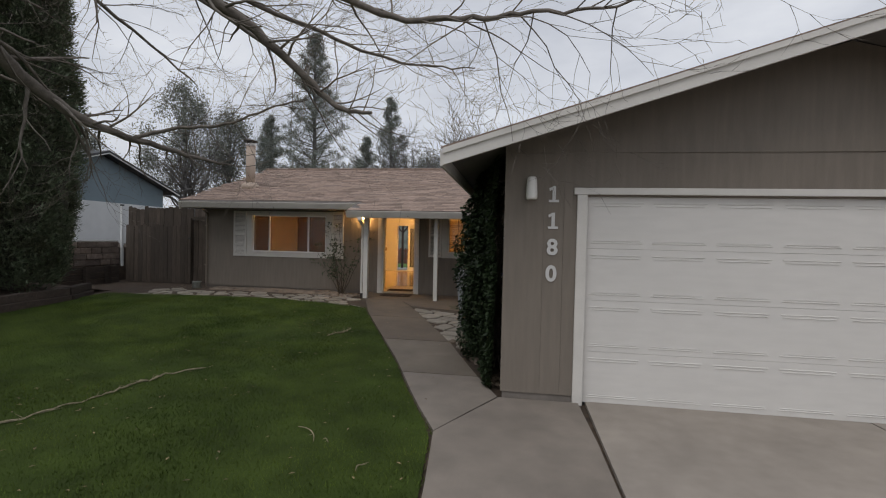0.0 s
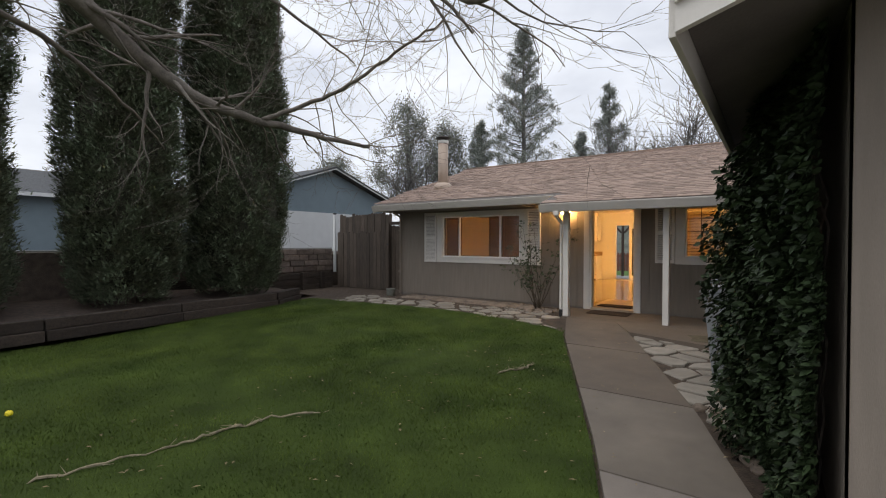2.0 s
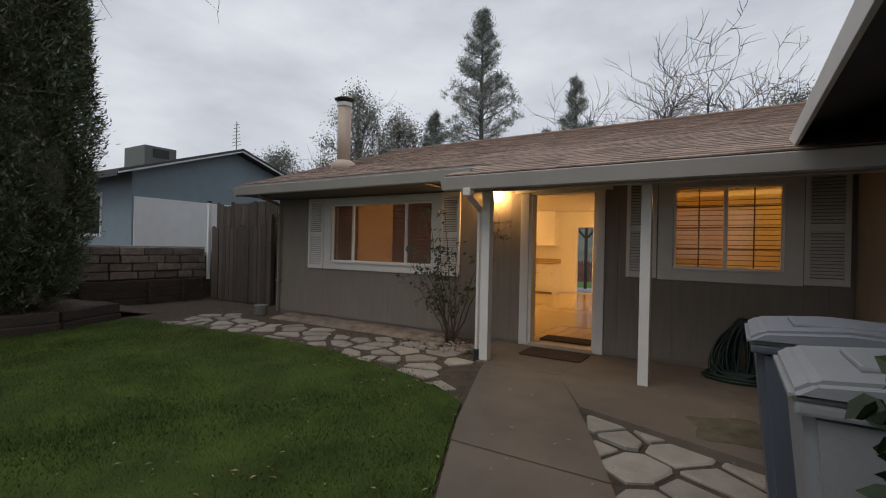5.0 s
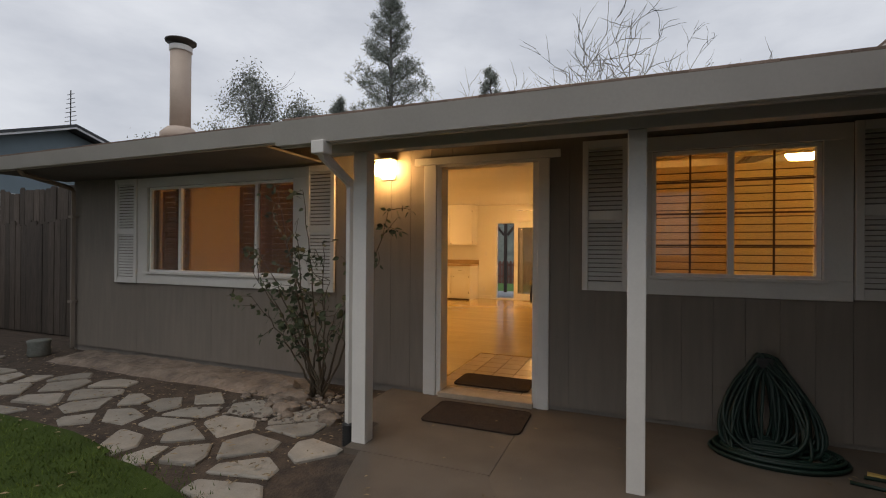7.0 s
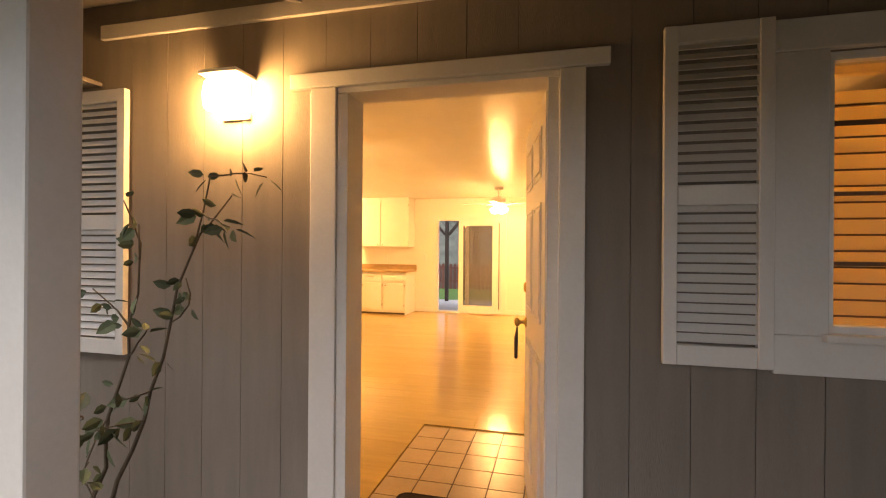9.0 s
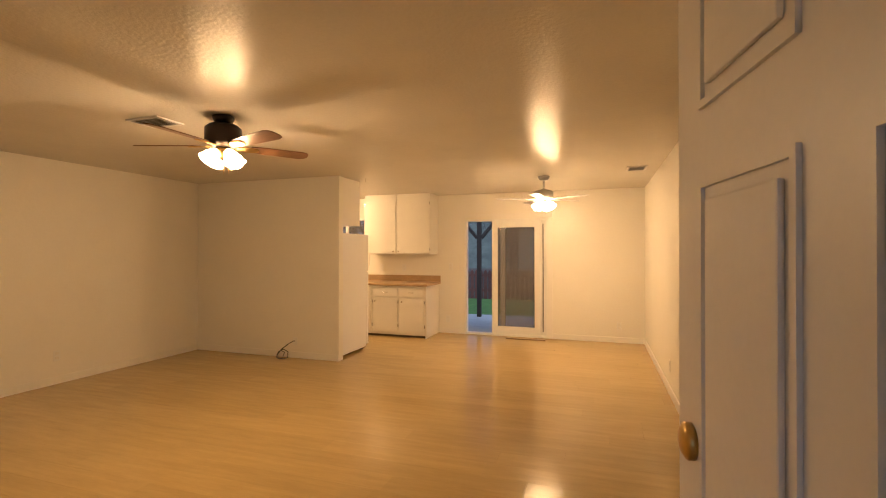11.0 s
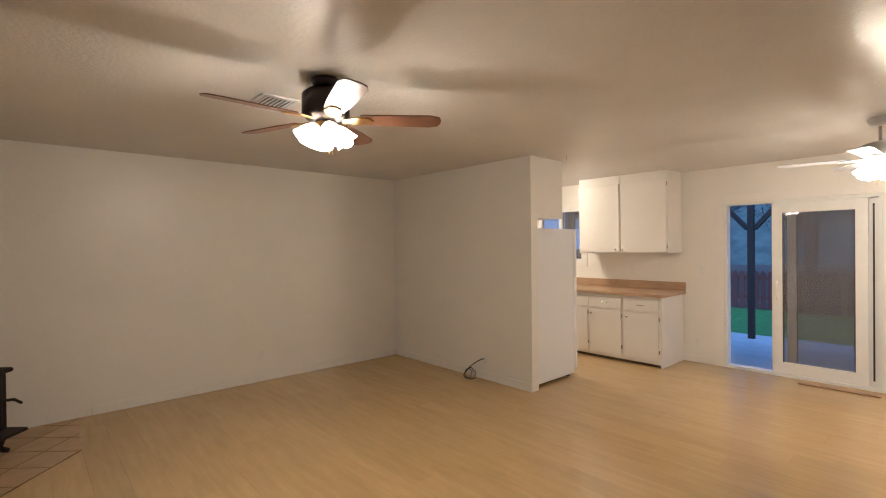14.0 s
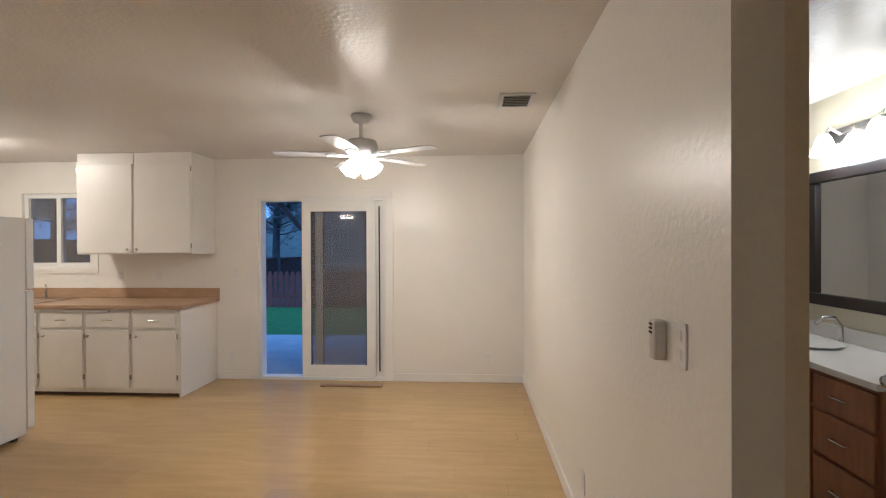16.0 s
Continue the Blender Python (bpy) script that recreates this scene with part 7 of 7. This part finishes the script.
tube(bm, [(0.085, -0.006, 0.23), (0.085, -0.05, 0.235), (0.02, -0.08, 0.19), (-0.08, -0.08, 0.12), (-0.14, -0.09, 0.05), (-0.11, -0.11, 0.008), (-0.03, -0.12, 0.012), (-0.02, -0.09, 0.09), (-0.10, -0.07, 0.10), (-0.15, -0.08, 0.04), (-0.10, -0.12, 0.010), (0.0, -0.15, 0.010), (0.06, -0.13, 0.03), (0.05, -0.11, 0.10), (-0.03, -0.10, 0.13), (-0.11, -0.10, 0.09), (-0.13, -0.12, 0.02), (-0.05, -0.16, 0.010)], 0.006, 6)
part("cable", bm, DARK, cb, smooth=True)


# ---- front door leaf, open ----
def front_door():
    d = thing("door_1", (DOOR[1] - 0.006, FRONT + 0.15, FLOOR + 0.01), "white six-panel front door standing open into the room", "door", kind="structure", turn=99)
    w, h = 0.835, 2.0
    part("leaf", bevelled((0, -0.022, 0), (w, 0.018, h), 0.003), WHITE_PAINT, d)
    for xa, xb in ((0.11, 0.37), (0.465, 0.725)):
        for za, zb in ((0.2, 0.86), (1.02, 1.55), (1.66, 1.88)):
            for side in (-1, 1):
                y = -0.0222 if side < 0 else 0.0182
                p = part("panel", bevelled((xa + 0.03, min(y, y + side * 0.008), za + 0.03), (xb - 0.03, max(y, y + side * 0.008), zb - 0.03), 0.0035), WHITE_PAINT, d)
                bm = bmesh.new()
                t = 0.012
                for lo, hi in (((xa, za), (xb, za + t)), ((xa, zb - t), (xb, zb)), ((xa, za + t), (xa + t, zb - t)), ((xb - t, za + t), (xb, zb - t))):
                    box(bm, (lo[0], min(y, y + side * 0.006), lo[1]), (hi[0], max(y, y + side * 0.006), hi[1]))
                part("moulding", bm, WHITE_PAINT, p)
    for z, r in ((0.93, 0.027), (1.13, 0.022)):
        for side in (-1, 1):
            bm = bmesh.new()
            lathe(bm, [(0.032, 0), (0.032, 0.006), (0.012, 0.012), (0.012, 0.035), (r, 0.045), (r, 0.06), (0.012, 0.068)] if z < 1 else [(0.03, 0), (0.03, 0.01), (0.02, 0.016), (0.005, 0.017)], (0, 0, 0), 16)
            k = part("knob" if z < 1 else "deadbolt", bm, BRASS, d, "brass hardware", smooth=True)
            k.matrix_basis = pose(w - 0.065, -0.0225 if side < 0 else 0.0185, z, 90 if side < 0 else -90, 0, 0)
    bm = bmesh.new()
    tube(bm, [(w - 0.065, 0.07, 0.90), (w - 0.065, 0.075, 0.84), (w - 0.06, 0.075, 0.72)], [0.004, 0.012, 0.010], 6)
    part("key_fob", bm, DARK, d, "black key fob hanging from the knob")
    for z in (0.2, 1.0, 1.8):
        bm = bmesh.new()
        tube(bm, [(0.0, -0.024, z - 0.045), (0.0, -0.024, z + 0.045)], 0.006, 6)
        part("hinge", bm, BRASS, d)


front_door()
doormat("indoor_doormat", -3.42, -2.72, 12.24, 12.63, FLOOR + 0.008, "dark brown doormat on the entry tiles")


# ---- wood stove ----
IRON = mat("black_cast_iron", (0.018, 0.015, 0.014), 0.55, metal=0.3, vary=0.25, scale=8, bump=0.25, fine=90)


def wood_stove():
    s = thing("wood_stove", (-7.97, 13.07, FLOOR + 0.006), "black cast-iron wood stove on curved legs", "wood stove", turn=139.5)
    # local: x along the front, -y towards the room
    w, d = 0.285, 0.25
    bm = bmesh.new()
    low = [(-w, -d), (w, -d), (w, d * 0.35), (w * 0.62, d), (-w * 0.72, d), (-w, d * 0.45)]
    high = [(-w * 0.86, -d), (w, -d), (w, d * 0.30), (w * 0.5, d * 0.62), (-w * 0.36, d * 0.62), (-w * 0.70, d * 0.2)]
    rings = [[bm.verts.new((x, y, z)) for x, y in out] for z, out in ((0.17, low), (0.40, low), (0.60, high))]
    bm.faces.new(rings[0][::-1])
    bm.faces.new(rings[2])
    for ra, rb in zip(rings, rings[1:]):
        for k in range(6):
            bm.faces.new((ra[k], ra[(k + 1) % 6], rb[(k + 1) % 6], rb[k]))
    bmesh.ops.bevel(bm, geom=bm.edges[:], offset=0.010, segments=2, affect="EDGES")
    part("firebox", bm, IRON, s)
    bm = bmesh.new()
    prism(bm, [(x * 1.06, y - 0.04 if y < 0 else y + 0.02) for x, y in high], 0.601, 0.632, "z")
    bmesh.ops.bevel(bm, geom=bm.edges[:], offset=0.008, segments=2, affect="EDGES")
    part("top_plate", bm, IRON, s)
    bm = bmesh.new()
    prism(bm, [(-w - 0.02, -d - 0.13), (w + 0.02, -d - 0.13), (w + 0.02, -d + 0.02), (-w - 0.02, -d + 0.02)], 0.15, 0.172, "z")
    part("ash_lip", bm, IRON, s)
    door = part("door", bevelled((-0.21, -d - 0.035, 0.22), (0.21, -d - 0.001, 0.57), 0.01), IRON, s)
    part("door_glass", bevelled((-0.16, -d - 0.041, 0.30), (0.16, -d - 0.0355, 0.52), 0.004), GLASS_DARK, door, "sooty dark glass")
    bm = bmesh.new()
    tube(bm, [(0.22, -d - 0.02, 0.40), (0.25, -d - 0.08, 0.40), (0.29, -d - 0.10, 0.36)], 0.011, 8)
    part("handle", bm, IRON, door)
    for sx in (-1, 1):
        for sy in (-1, 0.7):
            bm = bmesh.new()
            x, y = sx * (w - 0.06), sy * (d - 0.04)
            tube(bm, [(x, y, 0.17), (x + sx * 0.03, y + sy * 0.02, 0.10), (x + sx * 0.02, y + sy * 0.015, 0.04), (x + sx * 0.055, y + sy * 0.04, 0.0)], [0.035, 0.028, 0.018, 0.024], 8)
            part("leg", bm, IRON, s, smooth=True)
    pipe = thing("stove_pipe", (-8.0, 13.065, FLOOR), "black stove pipe rising to a square ceiling plate", "stove pipe")
    part("pipe", lathe(bmesh.new(), [(0.089, 0.639), (0.089, CEIL - FLOOR - 0.001)], (0, 0, 0), 24), IRON, pipe, smooth=True)
    bm = bmesh.new()
    z = CEIL - FLOOR
    prism(bm, [(-0.235, -0.235), (0.235, -0.235), (0.235, 0.235), (-0.235, 0.235)], z - 0.016, z - 0.001, "z")
    box(bm, (-0.19, -0.19, z - 0.095), (0.19, 0.19, z - 0.0165))
    ob = part("ceiling_plate", bm, IRON, pipe, "square black ceiling plate")
    ob.matrix_basis = pose(0, 0, 0, 0, 0, 4)


wood_stove()


# ---- bathroom seen from the hall ----
BATH_WALL = mat("cream_bath_wall", (0.74, 0.69, 0.52), 0.5, vary=0.03, scale=2, bump=0.12)
WALNUT = mat("brown_vanity_wood", (0.34, 0.15, 0.06), 0.4, vary=0.2, scale=5, bump=0.05, stretch=(6, 6, 0.9))
solid("wall_bath_east", boxes(((-0.40, 16.051, FLOOR), (-0.30, BACK - 0.001, CEIL - 0.001))), BATH_WALL, "cream bathroom wall behind the vanity", "wall", kind="structure")
va = thing("vanity", (-0.402, 17.1, FLOOR), "brown wooden bathroom vanity with drawers", "vanity")
part("body", boxes(((-0.55, 0, 0.08), (-0.001, 1.22, 0.81))), WALNUT, va)
part("toe_kick", boxes(((-0.48, 0, 0), (-0.001, 1.22, 0.079))), DARK, va)
for ya, yb, rows in ((0.02, 0.40, ((0.10, 0.36), (0.38, 0.60), (0.62, 0.79))), (0.42, 0.80, ((0.10, 0.36), (0.38, 0.60), (0.62, 0.79))), (0.82, 1.20, ((0.10, 0.60), (0.62, 0.79)))):
    for za, zb in rows:
        dr = part("drawer", bevelled((-0.57, ya, za), (-0.551, yb, zb), 0.004), WALNUT, va)
        bm = bmesh.new()
        m = (ya + yb) / 2
        tube(bm, [(-0.572, m - 0.05, (za + zb) / 2), (-0.592, m - 0.045, (za + zb) / 2), (-0.592, m + 0.045, (za + zb) / 2), (-0.572, m + 0.05, (za + zb) / 2)], 0.005, 6)
        part("pull", bm, CHROME, dr)
vt = thing("countertop", (-0.402, 17.1, FLOOR + 0.811), "white cultured marble vanity top with basin and tap", "vanity top")
part("slab", bevelled((-0.585, -0.01, 0), (-0.001, 1.23, 0.035), 0.006), WHITE_PAINT, vt)
part("basin_rim", lathe(bmesh.new(), [(0.17, 0.0355), (0.19, 0.05), (0.20, 0.055), (0.19, 0.048), (0.12, 0.040)], (-0.30, 0.85, 0), 28), WHITE_PAINT, vt, smooth=True)
part("splash", bevelled((-0.02, -0.01, 0.036), (-0.001, 1.23, 0.13), 0.004), WHITE_PAINT, vt)
bm = bmesh.new()
tube(bm, [(-0.09, 0.85, 0.035), (-0.09, 0.85, 0.15), (-0.13, 0.85, 0.20), (-0.20, 0.85, 0.20), (-0.24, 0.85, 0.165)], 0.014, 8)
part("tap", bm, CHROME, vt, "brushed nickel arched tap", smooth=True)
mi = thing("bathroom_mirror", (-0.403, 17.35, 1.11), "dark framed bathroom mirror above the vanity", "mirror")
MIRROR = mat("mirror_silver", (0.9, 0.9, 0.9), 0.02, metal=1.0, vary=0.0, bump=0)
FRAME = mat("espresso_frame", (0.03, 0.024, 0.022), 0.4, vary=0.1, bump=0.05)
part("mirror_glass", boxes(((-0.012, 0.07, 0.07), (-0.004, 0.90, 0.83))), MIRROR, mi)
for lo, hi in (((-0.035, 0, 0), (-0.001, 0.97, 0.075)), ((-0.035, 0, 0.825), (-0.001, 0.97, 0.90)), ((-0.034, 0, 0.076), (-0.001, 0.075, 0.824)), ((-0.034, 0.895, 0.076), (-0.001, 0.97, 0.824))):
    part("frame_rail", bevelled(lo, hi, 0.008), FRAME, mi)
vl = thing("vanity_light", (-0.403, 17.83, 2.16), "nickel vanity light with two lit glass shades", "wall lamp")
part("backplate", bevelled((-0.03, -0.3, 0), (-0.001, 0.3, 0.10), 0.008), CHROME, vl)
for y in (-0.2, 0.2):
    bm = bmesh.new()
    tube(bm, [(-0.03, y, 0.06), (-0.10, y, 0.10), (-0.13, y, 0.06)], 0.009, 6)
    part("arm", bm, CHROME, vl)
    part("shade", lathe(bmesh.new(), [(0.025, 0.055), (0.04, 0.03), (0.065, -0.05), (0.075, -0.075), (0.03, -0.07)], (-0.13, y, 0), 18), BULB_COOL, vl, "glowing bell shade", smooth=True)
bd = thing("door_3", (-1.306, 16.04, FLOOR + 0.01), "beige painted bathroom door standing open", "door", kind="structure", turn=80)
part("leaf", bevelled((0, -0.018, 0), (0.74, 0.018, 2.02), 0.003), HALL_WALL, bd)
part("door_handle", lathe(bmesh.new(), [(0.03, 0.019), (0.012, 0.03), (0.012, 0.05), (0.027, 0.06), (0.02, 0.08)], (0, 0, 0), 14), CHROME, bd, smooth=True).matrix_basis = pose(0.68, 0, 0.95, -90, 0, 0)


# ---- floor pieces ----
def laminate_floor():
    r = random.Random(2)
    near = []
    y = FRONT + 0.15
    pw, gap = 0.19, 0.0005
    while y < BACK - 0.01:
        x = LEFT + 0.002 - r.uniform(0, 1.1)
        while x < RIGHT - 0.002:
            L = 1.2
            a, b = max(x, LEFT + 0.002), min(x + L, RIGHT - 0.003 if y < 14.85 or y > 15.9 else 0.5)
            y1 = min(y + pw, BACK - 0.002)
            if b - a > 0.03:
                near.append((a + gap, b - gap, y + gap, y1 - gap))
            x += L
        y += pw
    for a, b, c, d in near:
        if b > -3.56 and c < 13.55 and b < -2.5:
            a2, b2 = a, -3.585
            if a2 > b2 - 0.03:
                continue
            b = b2
        if a > -3.56 and c < 13.55:
            continue
        me = mesh_of("plank", boxes(((a, c, FLOOR - 0.011), (b, d, FLOOR))), LAMINATE)
        part_of("plank", me, floor)


laminate_floor()
TILE = mat("beige_ceramic_tile", (0.46, 0.34, 0.22), 0.28, vary=0.10, scale=6, bump=0.04, rand=0.08)
HEARTH_TILE = mat("tan_hearth_tile", (0.48, 0.335, 0.175), 0.4, vary=0.15, scale=6, bump=0.08, rand=0.12)
GROUT = mat("brown_grout", (0.10, 0.065, 0.04), 0.9, vary=0.2, scale=9, bump=0.2)


def entry_tiles():
    t = thing("entry_tiles", (-3.575, FRONT + 0.151, FLOOR), "beige ceramic entry tiles with brown grout", "tile floor", kind="structure")
    w, d = RIGHT + 3.575 - 0.004, 13.62 - FRONT - 0.151
    part("grout_bed", boxes(((0, 0, -0.011), (w, d, 0.001))), GROUT, t)
    s = 0.203
    n, m = int(w / s) + 1, int(d / s) + 1
    for i in range(n):
        for j in range(m):
            x0, y1 = i * s, d - j * s
            x1, y0 = min(x0 + s, w), max(y1 - s, 0)
            if x1 - x0 > 0.03 and y1 - y0 > 0.03:
                part_of("tile", mesh_of("tile", boxes(((x0 + 0.004, y0 + 0.004, 0.0005), (x1 - 0.004, y1 - 0.004, 0.005))), TILE), t)


entry_tiles()


def hearth():
    t = thing("hearth", (-7.25, 13.50, FLOOR), "tan tiled corner hearth under the stove", "hearth", kind="structure", turn=139)
    outline = [(-7.05, 12.25), (-6.80, 13.10), (-7.66, 13.86), (-8.52, 13.90), (-8.52, 12.17), (-7.3, 12.17)]
    inv = t.matrix_basis.inverted()
    loc = [(inv @ Vector((x, y, 0)))[:2] for x, y in outline]
    bm = bmesh.new()
    prism(bm, loc, 0.0005, 0.0025, "z")
    part("grout_bed", bm, GROUT, t)
    s = 0.262
    cx, cy = sum(p[0] for p in loc) / 6, sum(p[1] for p in loc) / 6
    for i in range(-8, 9):
        for j in range(-8, 9):
            poly = [(i * s + 0.006, j * s + 0.006), (i * s + s - 0.006, j * s + 0.006), (i * s + s - 0.006, j * s + s - 0.006), (i * s + 0.006, j * s + s - 0.006)]
            for a, b in zip(loc, loc[1:] + loc[:1]):
                n = (b[1] - a[1], a[0] - b[0])
                if n[0] * (cx - a[0]) + n[1] * (cy - a[1]) > 0:
                    n = (-n[0], -n[1])
                poly = clip(poly, a, n)
                if len(poly) < 3:
                    break
            if len(poly) >= 3:
                bm = bmesh.new()
                prism(bm, poly, 0.0026, 0.006, "z")
                part("tile", bm, HEARTH_TILE, t)


hearth()

# ---- siding boards ----
siding_x(wall_front, LEFT - 0.115, -4.57, FRONT, 0.055, 2.5, [WIN1], step=1.22)
siding_x(wall_front, -4.57, GX, FRONT, 0.055, 2.5, [DOOR, WIN2])
siding_x(g_front, GX, 0.62, GY, -0.10, 2.41, [])
siding_y(g_side, GY + 0.002, 8.6, GX, -0.10, 2.45)


# ---- shingles ----
def roof_shingles():
    r = random.Random(6)
    run = math.hypot(1, PITCH)
    tilt = math.degrees(math.atan(PITCH))
    expo, wid = 0.145, 0.31
    near, rest_v, rest_f = [], [], []
    shapes = []
    for k in range(6):
        bm = bmesh.new()
        w = wid * (0.55 + 0.11 * k)
        v = [bm.verts.new(p) for p in ((0.002, 0, 0.0), (w - 0.002, 0, 0.0), (w - 0.002, 0, 0.012), (0.002, 0, 0.012), (0.002, 0.22, 0.002), (w - 0.002, 0.22, 0.002))]
        for f in ((0, 1, 2, 3), (3, 2, 5, 4), (0, 3, 4), (1, 5, 2)):
            bm.faces.new([v[i] for i in f])
        shapes.append((w, mesh_of("shingle", bm, SHINGLE_PIECE)))
    xa_, xb_ = LEFT - 0.57, HOUSE_R + 0.5
    y = PORCH_EAVE - 0.02
    while y < RIDGE_Y:
        x = (PORCH_X - 0.01 if y < EAVE - 0.02 else xa_) - r.uniform(0, 0.2)
        lim = PORCH_X - 0.01 if y < EAVE - 0.02 else xa_
        while x < xb_:
            w, me = shapes[r.randrange(6)]
            if x >= lim and x + w < 3.5:
                z = house_roof_z(y) + 0.003 + r.uniform(0, 0.004)
                if -4.6 < x < -0.75 and y < 12.6 and len(near) < 300:
                    near.append((me, x, y, z))
                else:
                    n = len(rest_v)
                    c, s = 1 / run, PITCH / run
                    h = 0.012 + r.uniform(0, 0.006)
                    for dx, dv, dn in ((0.002, 0, 0), (w - 0.002, 0, 0), (w - 0.002, 0, h), (0.002, 0, h), (0.002, 0.22, 0.002), (w - 0.002, 0.22, 0.002)):
                        rest_v.append((x + dx, y + dv * c - dn * s, z + dv * s + dn * c))
                    rest_f += [(n, n + 1, n + 2, n + 3), (n + 3, n + 2, n + 5, n + 4), (n, n + 3, n + 4), (n + 1, n + 5, n + 2)]
            x += w
        y += expo / run
    ob = new("shingle_field", raw_mesh("shingle_field", rest_v, rest_f, SHINGLE))
    ob.parent = roof
    tagged(ob, "overlapping weathered tan shingles", kind="stuff")
    for me, x, y, z in near:
        part_of("shingle", me, roof, pose(x, y, z, tilt, 0, 0))
    part("ridge_cap", boxes(((xa_, RIDGE_Y - 0.12, RIDGE_Z - 0.012), (xb_, RIDGE_Y + 0.12, RIDGE_Z + 0.022)), bevel=0.01), SHINGLE_PIECE, roof)


roof_shingles()
